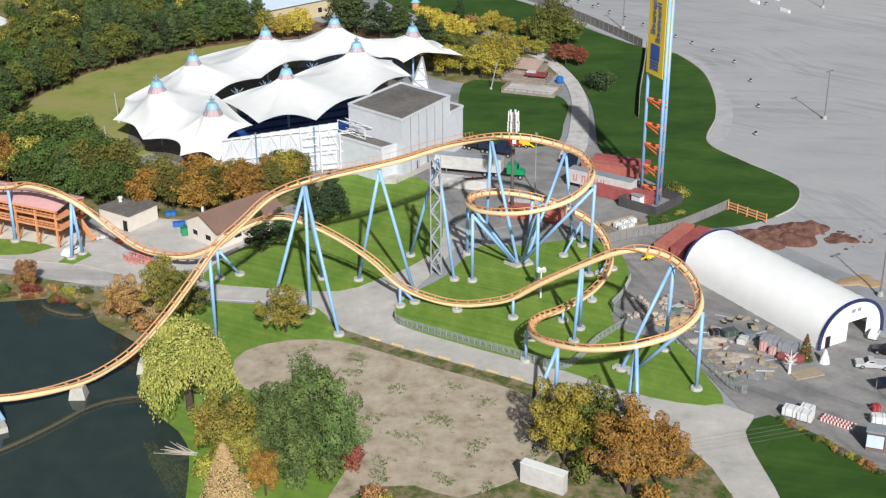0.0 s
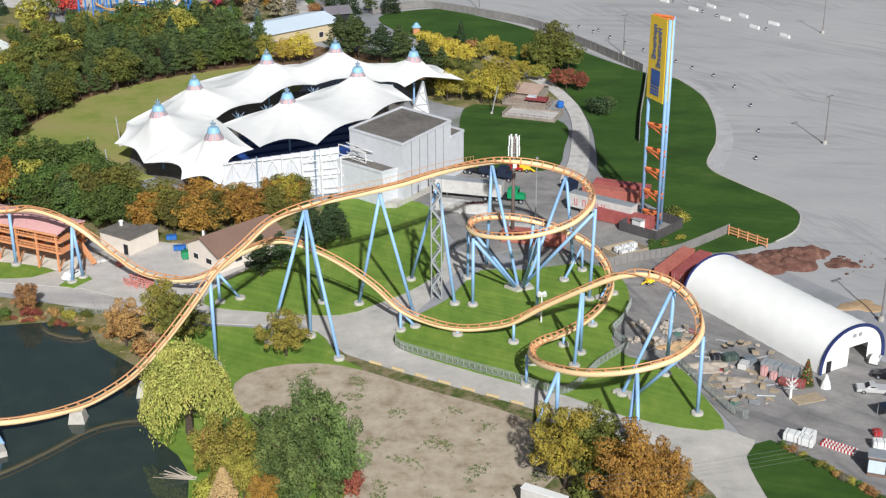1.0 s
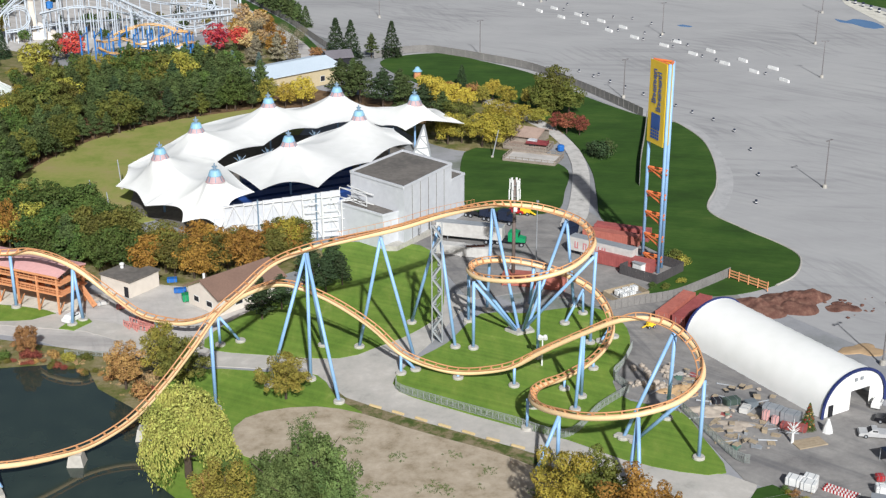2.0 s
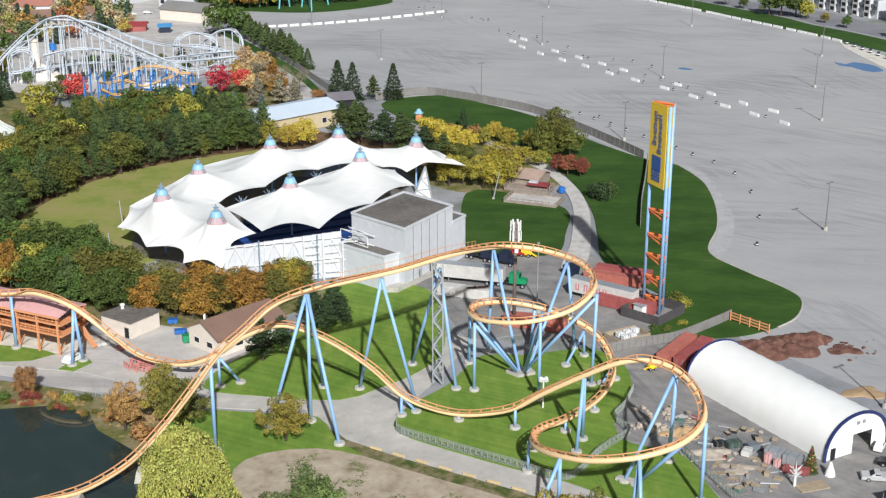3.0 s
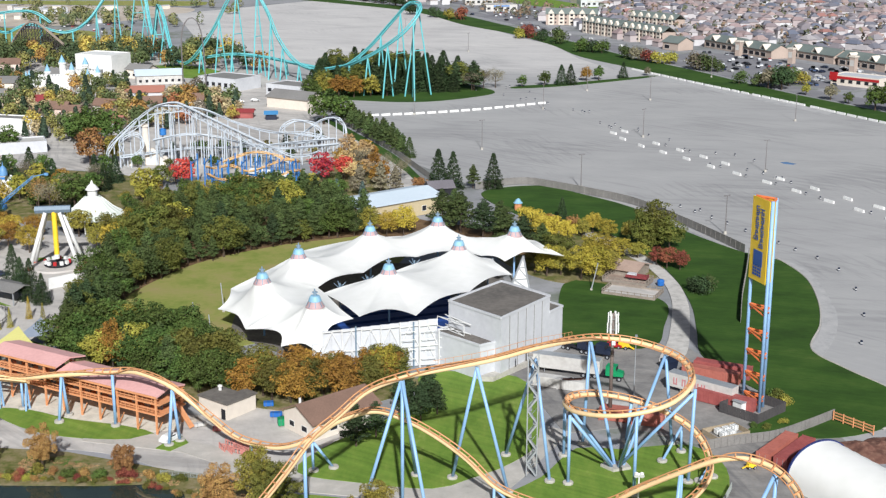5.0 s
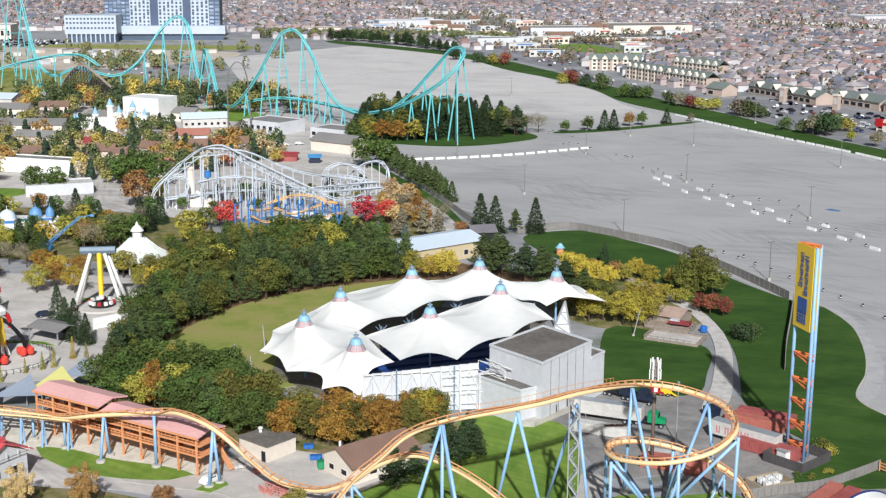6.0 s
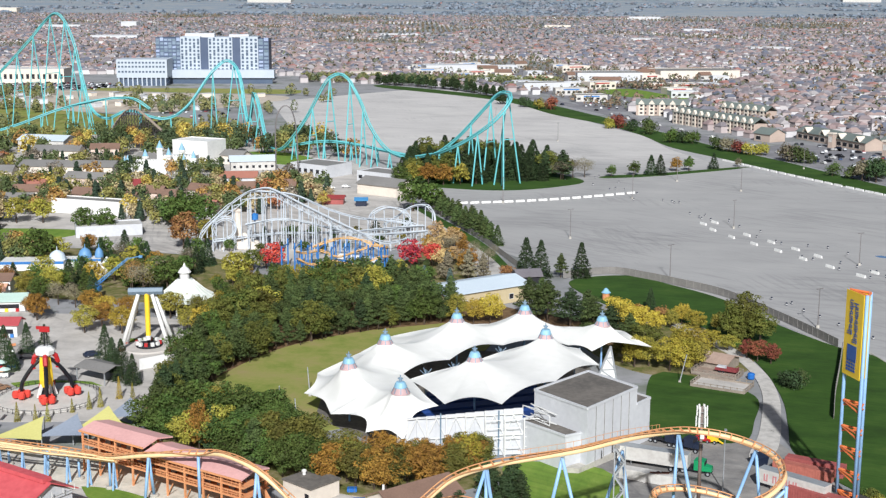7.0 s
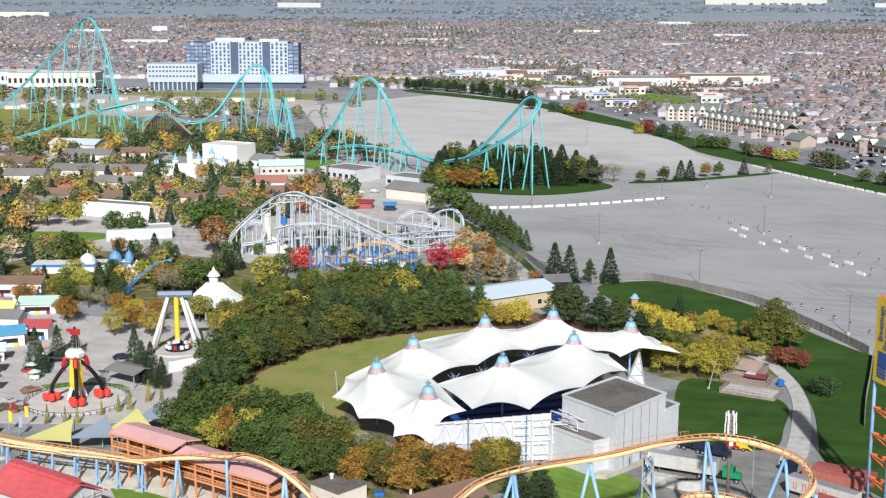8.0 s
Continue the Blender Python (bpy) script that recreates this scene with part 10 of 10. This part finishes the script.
hr = random.Random(5)
spots = []
for block, (ang, y0, y1) in enumerate(((0.5, 600, 1100), (0.2, 1100, 1700), (0.35, 1700, 2600), (0.15, 2600, 3400), (0.4, 3400, 4200))):
    ca, sa = math.cos(ang), math.sin(ang)
    du, dv = (10.0, 19.0) if block < 2 else (11.0, 22.0)
    nu, nv = int(4200 / du), int(4200 / dv)
    for iv in range(-nv, nv):
        for iu in range(-nu, nu):
            u, v = iu * du, iv * dv + 16 * math.sin(iu * 0.045 + block + iv * 0.13) + (iv % 2) * 5
            if (iu + 3 * iv) % 13 == 0 or hr.random() < 0.09:
                continue
            x, y = ca * u - sa * v, sa * u + ca * v + 1500
            if not (y0 <= y < y1) or abs(x + 0.16 * y) > 0.42 * y + 60:
                continue
            if not beyond_road(x, y, 34) or any(a < x < c and b < y < d for a, b, c, d in CLEAR) or inside(x, y, SHOPZONE) or inside(x, y, TOWNFIELD):
                continue
            if noise.noise(Vector((x * 0.0035, y * 0.0035, 3))) < (-0.8 if y < 1300 else -0.36 if y < 1900 else -0.24 if y < 3000 else -0.1):
                spots.append((x, y))
                continue
            add_house(x + hr.uniform(-2.5, 2.5), y + hr.uniform(-3, 3), ang + 0.7 * math.cos(iu * 0.045 + block + iv * 0.13) * 0.72 + hr.choice((0, math.pi / 2)) + hr.uniform(-0.12, 0.12), hr.uniform(6.5, 10.5), hr.uniform(6, 8.4), hr.uniform(3.2, 5.6), hr.uniform(1.6, 3.0))
            if hr.random() < 0.6:
                spots.append((x + hr.uniform(-9, 9), y + du * hr.uniform(0.6, 1.2)))
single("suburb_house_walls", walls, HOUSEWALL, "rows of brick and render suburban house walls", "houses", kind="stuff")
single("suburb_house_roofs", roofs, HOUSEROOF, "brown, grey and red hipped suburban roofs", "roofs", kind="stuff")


def clump_woods(name, places, stops, lo, hi, faces, label, seed, leaf=0.42):
    """Many far trees in one mesh: each a ragged clump of small faces."""
    r, sh = random.Random(seed), Shape()
    for x, y in places:
        h = r.uniform(lo, hi)
        R = h * r.uniform(0.32, 0.5)
        for _ in range(faces):
            a, u = r.uniform(0, 6.283), r.uniform(-0.8, 1)
            s = math.sqrt(1 - u * u) * r.uniform(0.6, 1.05)
            p = Vector((x + math.cos(a) * s * R, y + math.sin(a) * s * R, h * 0.55 + u * h * 0.45))
            n = Vector((math.cos(a), math.sin(a), u + r.uniform(-0.6, 0.9))).normalized()
            t = n.cross((r.gauss(0, 1), r.gauss(0, 1), r.gauss(0, 1))).normalized()
            b = n.cross(t)
            w = R * leaf * r.uniform(0.7, 1.3)
            q = len(sh.v)
            sh.v += [tuple(p - t * w), tuple(p - b * w), tuple(p + t * w), tuple(p + b * w)]
            sh.f.append((q, q + 1, q + 2, q + 3))
    return single(name, sh, ramp_mat(name + "_leaves", stops, 0.06, 6), label, "woods", kind="stuff")


# autumn colours greyed and drawn together, haze put into them as well
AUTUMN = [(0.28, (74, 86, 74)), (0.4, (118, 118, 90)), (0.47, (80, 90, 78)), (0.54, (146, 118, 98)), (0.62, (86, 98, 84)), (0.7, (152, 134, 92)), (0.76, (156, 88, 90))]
hr.shuffle(spots)
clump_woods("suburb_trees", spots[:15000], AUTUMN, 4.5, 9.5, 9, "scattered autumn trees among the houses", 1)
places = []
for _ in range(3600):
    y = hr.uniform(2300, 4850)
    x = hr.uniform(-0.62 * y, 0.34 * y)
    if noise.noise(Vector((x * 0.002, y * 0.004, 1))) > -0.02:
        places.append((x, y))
# haze is put into these leaves: blue-grey and low in contrast
clump_woods("far_woods", places, [(0.3, (110, 120, 128)), (0.45, (130, 134, 136)), (0.55, (116, 124, 130)), (0.68, (148, 136, 136))], 8, 15, 10, "far woods towards the horizon, haze put into their blue-grey", 2)
places = []
for _ in range(900):
    x, y = hr.uniform(-700, -250), hr.uniform(830, 1190)
    if noise.noise(Vector((x * 0.012, y * 0.012, 5))) > 0.1:
        places.append((x, y))
for _ in range(260):
    x = hr.uniform(-330, -60)
    places.append((x, 1345 - (x + 330) * 0.05 + hr.uniform(0, 22)))
clump_woods("town_woods", places, [(0.3, (72, 88, 66)), (0.45, (98, 108, 76)), (0.55, (132, 128, 84)), (0.65, (84, 98, 72)), (0.75, (150, 126, 84))], 6, 11, 70, "mixed autumn trees between park and town", 3, 0.2)
# big boxes: shops, schools, warehouses
SHOPWALL = [WALLGREY, CWHITE, CREAM, PINKWALL]
DULLROOF = mat("dull_white_roof", (196, 198, 202), (172, 176, 182), rough=0.9, fine=0.2, coarse=0.03)
for x, y, l, w, h, rz in ((-16, 1440, 70, 36, 8, 12), (78, 1500, 90, 50, 8, 16), (-76, 1290, 46, 22, 7, 25), (-128, 1360, 50, 24, 7, 30), (-200, 1540, 60, 30, 8, 20), (-270, 1410, 40, 20, 7, 12), (-610, 1300, 90, 34, 14, 10), (-680, 1340, 80, 40, 12, 10), (-240, 1880, 70, 40, 9, 8), (220, 2100, 110, 50, 10, 14), (40, 2400, 90, 50, 10, 5), (-420, 2500, 120, 50, 11, 10), (-900, 2300, 140, 60, 12, 6), (380, 1700, 80, 40, 9, 20), (-1240, 2850, 160, 60, 13, 3), (-1100, 2900, 60, 40, 22, 0), (-2050, 4150, 330, 90, 30, 4), (-560, 1750, 90, 40, 10, 12), (160, 2900, 120, 60, 11, 8), (-150, 3100, 100, 50, 11, 2), (60, 3900, 150, 50, 14, 2)):
    if y > 1700:
        l, w, h = l * 0.6, w * 0.6, h * 0.7
    ob = flat_block("commercial_building", x, y, l, w, h, rz, SHOPWALL[int(abs(x)) % 4], DULLROOF if int(y) % 3 else GREYROOF2, "low pale flat-roofed commercial building in the town", 8 if y < 1200 else 16 if x < -500 and y < 1400 else 0)
# town houses and shops facing the lot
TBRICK = mat("townhouse_brick", (188, 170, 158), (166, 148, 138), rough=0.85)
TROOF = mat("townhouse_roof", (116, 126, 122), (98, 108, 106), rough=0.9)
TGABLE = mat("beige_render", (222, 212, 198), (204, 194, 182), rough=0.85)
for x, y, rz, n in ((55, 972, -59, 6), (81, 929, -59, 6), (32, 1051, -2, 5), (95, 1020, -50, 6)):
    row = thing("townhouse_row", x, y, 0.05, "row of brick townhouses with white gables and grey roofs", "townhouses", "townhouse rows", rz)
    part("row_wall", Shape().box(0, 0, 0, n * 8, 11, 8.5), TBRICK, row)
    part("row_roof", Shape().gable(0, 0, 8.6, n * 8 + 1, 12.4, 4.0, 0, 0.3), TROOF, row)
    for k in range(n):
        xx = (k - (n - 1) / 2) * 8
        gb = part("gable_front", Shape().box(xx, -5.6, 0, 4.4, 0.8, 9.2).add([(xx - 2.2, -6.0, 9.2), (xx + 2.2, -6.0, 9.2), (xx, -6.0, 12.0), (xx - 2.2, -4.0, 9.2), (xx + 2.2, -4.0, 9.2), (xx, -4.0, 12.0)], [(0, 1, 2), (0, 2, 5, 3), (1, 4, 5, 2)]), TGABLE, row, "beige gabled front")
        for z in (1.2, 4.2, 6.8):
            part("window", Shape().box(xx, -6.02, z, 2.0, 0.1, 1.4), DARK, gb)
            part("window", Shape().box(xx + 3.4, -5.52, z, 1.2, 0.1, 1.4), DARK, row)
for x, y, l, rz in ((131, 888, 36, -62), (147, 854, 36, -62), (177, 834, 44, -59), (200, 796, 38, -59), (97, 884, 14, -50)):
    shop = gabled_house("shop_row", x, y, l, 14, 5, 3.6, rz, TBRICK, TROOF, "low brick shop row with a grey gabled roof and dormers", tuple((-l / 2 + 4 + k * 6, -7.05, 1.0, 4.2, 0.1, 2.4) for k in range(int(l / 6) - 1)))
    for k in range(int(l / 18)):
        part("dormer", Shape().gable(-l / 2 + 10 + k * 18, -5.0, 5.6, 6, 6, 3.0, math.pi / 2, 0.3), CREAM, shop, "cream front gable")
WHITEROW = mat("white_render_wall", (206, 206, 204), (190, 190, 190), rough=0.8, fine=0.5)
for x, y, rz, n in ((205, 645, -63, 6), (229, 598, -63, 6), (222, 655, -63, 6), (246, 608, -63, 6), (256, 552, -63, 6)):
    row = thing("townhouse_row", x, y, 0.05, "row of white three-storey townhouses with dark windows and balconies", "townhouses", "white townhouse rows", rz)
    part("row_wall", Shape().box(0, 1, 0, n * 7.6, 10, 8.6), WALLGREY, row)
    part("row_roof", Shape().box(0, 1, 8.6, n * 7.6 - 0.6, 9.4, 0.3), GREYROOF2, row, "grey flat roof")
    for k in range(n):
        xx = (k - (n - 1) / 2) * 7.6
        bay = part("bay", Shape().box(xx - 1.5, -4.8, 0, 3.6, 1.8, 9.2), WHITEROW, row, "white projecting bay")
        for z in (0.8, 3.7, 6.5):
            part("window", Shape().box(xx - 1.5, -5.72, z, 2.4, 0.1, 1.7), DARK, bay)
            if z > 1:
                part("balcony", Shape().box(xx + 2.2, -4.7, z - 0.6 if z > 1 else 0.02, 3.2, 1.4, 0.9).box(xx + 2.2, -4.05, z + 0.4, 2.4, 0.1, 1.6), DARK if z < 1 else GREYT, row, "dark balcony with a glazed door")
store = flat_block("corner_store", 178, 722, 28, 16, 5.0, -42, CREAM, DULLROOF, "pale flat-roofed corner store with a red fascia", 6)
part("fascia", Shape().box(0, -8.25, 3.6, 28.2, 0.3, 1.3), REDP, store, "red fascia band")
part("sign_box", Shape().box(-12.4, -8.1, 2.6, 4.2, 1.4, 4.2), REDP, store, "red corner sign block")
for x, y in ((140, 862), (166, 824), (194, 786)):
    pylon = thing("sign_pylon", x - 8, y - 9, 0.05, "brick sign pylon with pale panels before the shops", "sign", "shop pylons", -46)
    part("pylon_shaft", Shape().box(0, 0, 0, 3.4, 3.4, 8.6), TBRICK, pylon)
    part("pylon_cap", Shape().box(0, 0, 8.6, 4.2, 4.2, 0.9), CREAM, pylon)
    part("pylon_panel", Shape().box(0, -1.74, 3.6, 2.6, 0.12, 3.4), CWHITE, pylon)
for x, y, h, c in ((164, 636, 12, "green"), (169, 633, 14, "green"), (175, 629, 12.5, "green"), (179, 624, 9, "olive"), (184, 612, 5, "olive"), (132, 702, 13, "spruce"), (126, 708, 11, "brown"), (150, 668, 8, "brown"), (156, 656, 6, "green"), (141, 684, 6, "olive"), (204, 570, 9, "green"), (190, 598, 6, "green")):
    tree("sparse", c, x, y, h, 1.25, "verge trees", where="on the verge beside the main road")
pad = area("white_apron", [(176.5, 563), (186, 528), (196, 489), (187, 470), (177, 500), (175.6, 524), (174.2, 548)], 0.14, GRAVEL, "white paved apron at the lot edge", "apron", curved=False)
for i in range(11):
    t = i / 10
    copy_thing(bn, pose(177.5 + 12 * t, 556 - 66 * t, 0.14) @ Matrix.Scale(1.9, 4))
# the blue is the reflected sky, put into the puddle's own colour
PUDDLE = mat("sky_tinted_puddle", (96, 134, 178), (80, 118, 164), rough=0.08, fine=0.2)
area("puddle", [(160.8, 517.3), (164, 513), (168.4, 517), (174, 511), (174.6, 499), (170, 497), (167, 500), (164.6, 507), (161, 510)], 0.085, PUDDLE, "shallow blue puddle on the asphalt", "puddle")
area("puddle_small", [(96.4, 505.8), (99, 507), (102.2, 503.4), (100.6, 501.6), (97.4, 503.2)], 0.085, PUDDLE, "small blue puddle on the asphalt", "puddle")
SHOPLOT = [(90, 838), (117, 782), (140, 730), (164, 704), (186, 724), (208, 774), (178, 802), (150, 834), (112, 868)]
area("shop_car_park", SHOPLOT, 0.08, ASPHALT, "grey shop car park", "car park")
cc = [WHITE, SILVER, BLACKP, SILVER, CNAVY, SILVER, BLACKP]
for i in range(34):
    cx_, cy_ = hr.uniform(96, 196), hr.uniform(714, 856)
    while not inside(cx_, cy_, SHOPLOT):
        cx_, cy_ = hr.uniform(96, 196), hr.uniform(714, 856)
    car(cx_, cy_, hr.choice((44, 134)) + hr.uniform(-4, 4), cc[i % 7], ("white", "silver", "black", "silver", "navy", "silver", "black")[i % 7] + " car in the shop car park", 4.6, 1.85, 0.08, group="shop car park cars")
for i in range(26):
    t = hr.random()
    k = min(int(t * 8), 7)
    x0, y0 = ROADLINE[k]
    x1, y1 = ROADLINE[k + 1]
    f_ = t * 8 - k
    car(x0 + (x1 - x0) * f_ + hr.uniform(2, 10), y0 + (y1 - y0) * f_ + hr.uniform(-2, 4), math.degrees(math.atan2(y1 - y0, x1 - x0)), cc[i % 7], ("white", "silver", "black", "silver", "navy", "silver", "black")[i % 7] + " car on the main road", 4.6, 1.85, 0.1, group="road traffic")
area("town_field", [(-23, 1275), (16, 1203), (54, 1145), (74, 1190), (40, 1255), (6, 1315)], 0.06, GRASS, "green playing field in the town", "field")
SANDY = ramp_mat("sandy_ground", [(0.3, (150, 136, 122)), (0.45, (182, 170, 156)), (0.6, (200, 190, 178)), (0.75, (164, 156, 132))], 0.02, 9)
area("construction_ground", [(-660, 1060), (-400, 1000), (-310, 1080), (-300, 1170), (-400, 1190), (-660, 1200)], 0.05, SANDY, "pale bare construction ground near the hospital", "ground")
# the upland on the horizon: fields, tree lines and distant roofs; haze is put into their blue-grey
def upland(x, y):
    k = (y - 4100) / 800
    return max(-2.0, 84 * k ** 0.8 + 6 * noise.noise(Vector((x * 0.0011, 0, 0))) * k + 30 * math.exp(-((x - 1500) / 520) ** 2) * k * k) if k > 0 else -2.0


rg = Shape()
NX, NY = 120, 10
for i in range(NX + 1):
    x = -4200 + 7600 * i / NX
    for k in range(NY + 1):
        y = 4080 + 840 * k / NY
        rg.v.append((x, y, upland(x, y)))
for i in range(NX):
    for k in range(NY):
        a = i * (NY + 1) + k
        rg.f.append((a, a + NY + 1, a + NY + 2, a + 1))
single("distant_upland", rg, ramp_mat("hazed_upland_fields", [(0.3, (118, 132, 146)), (0.4, (134, 144, 154)), (0.46, (122, 136, 150)), (0.52, (150, 152, 154)), (0.58, (124, 138, 150)), (0.66, (156, 156, 158)), (0.75, (130, 142, 154))], 0.012, 14, stretch=(0.4, 3.0, 3.0)), "distant fields rising to the horizon, haze put into their blue-grey", "hills", kind="structure", smooth=True)
places = []
for _ in range(9000):
    y = 4100 + 800 * hr.random()
    x = hr.uniform(-0.62 * y, 0.36 * y)
    if noise.noise(Vector((x * 0.0016, y * 0.012, 8))) > 0.02:
        places.append((x, y))
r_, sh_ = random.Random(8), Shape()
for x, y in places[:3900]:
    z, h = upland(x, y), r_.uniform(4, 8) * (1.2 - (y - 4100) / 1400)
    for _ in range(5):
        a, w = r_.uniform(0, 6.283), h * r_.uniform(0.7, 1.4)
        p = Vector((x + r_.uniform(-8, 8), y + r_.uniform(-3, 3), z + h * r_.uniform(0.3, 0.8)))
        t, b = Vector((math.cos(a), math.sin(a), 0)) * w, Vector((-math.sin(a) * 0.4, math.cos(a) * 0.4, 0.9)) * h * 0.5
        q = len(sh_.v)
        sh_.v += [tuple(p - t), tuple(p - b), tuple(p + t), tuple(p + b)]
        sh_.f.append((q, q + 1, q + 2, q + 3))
# the tree lines carry the same haze in their blue-grey colours
single("upland_woods", sh_, ramp_mat("hazed_upland_leaves", [(0.3, (112, 126, 142)), (0.5, (122, 134, 148)), (0.65, (140, 138, 144))], 0.02, 5), "distant tree lines on the upland", "woods", kind="stuff")
ft = Shape()
for x, y in places[2400:3300]:
    z = upland(x, y)
    ft.box(x, y, z - 1, r_.uniform(5, 12), r_.uniform(4, 7), r_.uniform(3.4, 5.2), r_.uniform(0, 3))
for x, y, l, h in ((-2300, 4700, 150, 9), (-1500, 4800, 90, 7), (-900, 4650, 120, 8), (300, 4800, 100, 7), (1050, 4500, 150, 10)):
    ft.box(x, y, upland(x, y) - 2, l, 20, h + 2)
single("upland_houses", ft, HOUSEROOF, "tiny pale houses scattered over the upland", "houses", kind="stuff")

for x, y, l, w, h in ((362, 4560, 390, 60, 13), (760, 4500, 120, 50, 10), (-1180, 4420, 150, 50, 12)):
    wh = thing("distant_warehouse", x, y, upland(x, y) - 3, "long white flat-roofed warehouse on the far upland", "warehouse")
    part("wall", Shape().box(0, 0, 0, l, w, h + 3), CWHITE, wh)
    part("roof", Shape().box(0, 0, h + 3, l - 2, w - 2, 0.4), DULLROOF, wh)
# grounds between the park and the hospital
area("meadow", [(-560, 850), (-400, 832), (-330, 870), (-318, 960), (-400, 990), (-560, 1040)], 0.09, OLIVE, "rough green meadow behind the tall coaster", "meadow")
area("hospital_lawn", [(-490, 1206), (-320, 1196), (-300, 1226), (-330, 1250), (-490, 1240)], 0.06, OLIVE, "dry lawn before the hospital", "lawn")
area("shop_ground", SHOPZONE, 0.04, ASPHALT, "grey car parks and drives between the shops", "car park")
# shops of the retail park, with cars standing between them
tr_ = random.Random(40)
taken = []
tries = 0
while len(taken) < 40 and tries < 3000:
    tries += 1
    x, y = tr_.uniform(-250, 130), tr_.uniform(1090, 1660)
    if not inside(x, y, SHOPZONE) or inside(x, y + 6, TOWNFIELD) or (y < 1200 and x > -16) or any((x - a) ** 2 + ((y - b) * 0.7) ** 2 < 27 ** 2 for a, b in taken):
        continue
    taken.append((x, y))
    l, w, h = tr_.uniform(16, 38), tr_.uniform(11, 20), tr_.uniform(4.2, 7)
    k = len(taken) % 4
    if k == 3:
        gabled_house("shop", x, y, l * 0.7, w * 0.7, h, 3.2, tr_.uniform(0, 40), SHOPWALL[len(taken) % 3], (GREYROOF2, BROWNROOF)[len(taken) % 2], "small shop with a pitched roof in the retail park", tuple((-l * 0.25 + q * 5, -w * 0.35 - 0.05, 0.8, 3.4, 0.1, 2.2) for q in range(max(1, int(l * 0.1)))))
    else:
        sb = flat_block("shop", x, y, l, w, h, tr_.uniform(5, 30), (CREAM, PINKWALL, WALLGREY, CWHITE)[(len(taken) * 7) % 4], (DULLROOF, GREYROOF2)[len(taken) % 2], "low flat-roofed shop in the retail park", int(l / 5))
        part("sign_band", Shape().box(0, -w / 2 - 0.15, h - 1.2, l * 0.5, 0.2, 1.0), (REDP, STRONGBLUE, CWHITE, TIMBER)[k], sb)
cs = Shape()
for zone, count in ((SHOPZONE, 520), (SHOPLOT, 150), ([(-660, 1205), (-500, 1200), (-490, 1290), (-660, 1290)], 240), ([(-330, 900), (-300, 1000), (-310, 1060), (-360, 1000), (-400, 985)], 60)):
    xs, ys = [p[0] for p in zone], [p[1] for p in zone]
    made = 0
    while made < count:
        x, y = tr_.uniform(min(xs), max(xs)), tr_.uniform(min(ys), max(ys))
        x, y = round(x / 3.2) * 3.2, round(y / 9) * 9
        if inside(x, y, zone) and not inside(x, y, TOWNFIELD) and all(abs(x - a) > 24 or abs(y - b) > 14 for a, b in taken):
            cs.box(x, y, 0.3, 1.8, 4.4, 0.7).box(x, y - 0.2, 1.0, 1.6, 2.4, 0.5)
        made += 1
single("far_parked_cars", cs, ramp_mat("far_car_paint", [(0.0, (220, 222, 226)), (0.3, (60, 64, 72)), (0.5, (150, 154, 160)), (0.66, (36, 38, 46)), (0.86, (140, 64, 66)), (0.93, (70, 88, 120))], 1, random_island=True, rough=0.4), "many parked cars far off in the town", "cars", kind="stuff")
places = []
while len(places) < 420:
    x, y = tr_.uniform(-250, 140), tr_.uniform(1080, 1680)
    if inside(x, y, SHOPZONE) and not inside(x, y, TOWNFIELD) and all(abs(x - a) > 22 or abs(y - b) > 13 for a, b in taken) and tr_.random() < 0.6:
        places.append((x, y))
for i in range(120):
    places.append((-30 + 130 * (i / 119) + tr_.uniform(-4, 4), 1340 - 60 * (i / 119) + tr_.uniform(-6, 6)))
clump_woods("retail_trees", places, AUTUMN, 4, 8, 22, "small autumn trees between the shops", 6, 0.3)

# site cabins and stores on the construction ground
for i in range(30):
    x, y = tr_.uniform(-560, -320), tr_.uniform(1030, 1170)
    k = i % 3
    cb = thing("site_cabin", x, y, 0.05, ("white", "tan", "grey")[k] + " cabin on the construction ground", "cabin", "site cabins", tr_.uniform(0, 90))
    l, w, h = tr_.uniform(6, 14), tr_.uniform(3, 6), tr_.uniform(2.6, 4)
    part("cabin_body", Shape().box(0, 0, 0, l, w, h), (CWHITE, CREAM, WALLGREY)[k], cb)
    part("cabin_roof", Shape().gable(0, 0, h + 0.05, l + 0.4, w + 0.4, 0.5, 0, 0.12), DULLROOF, cb)
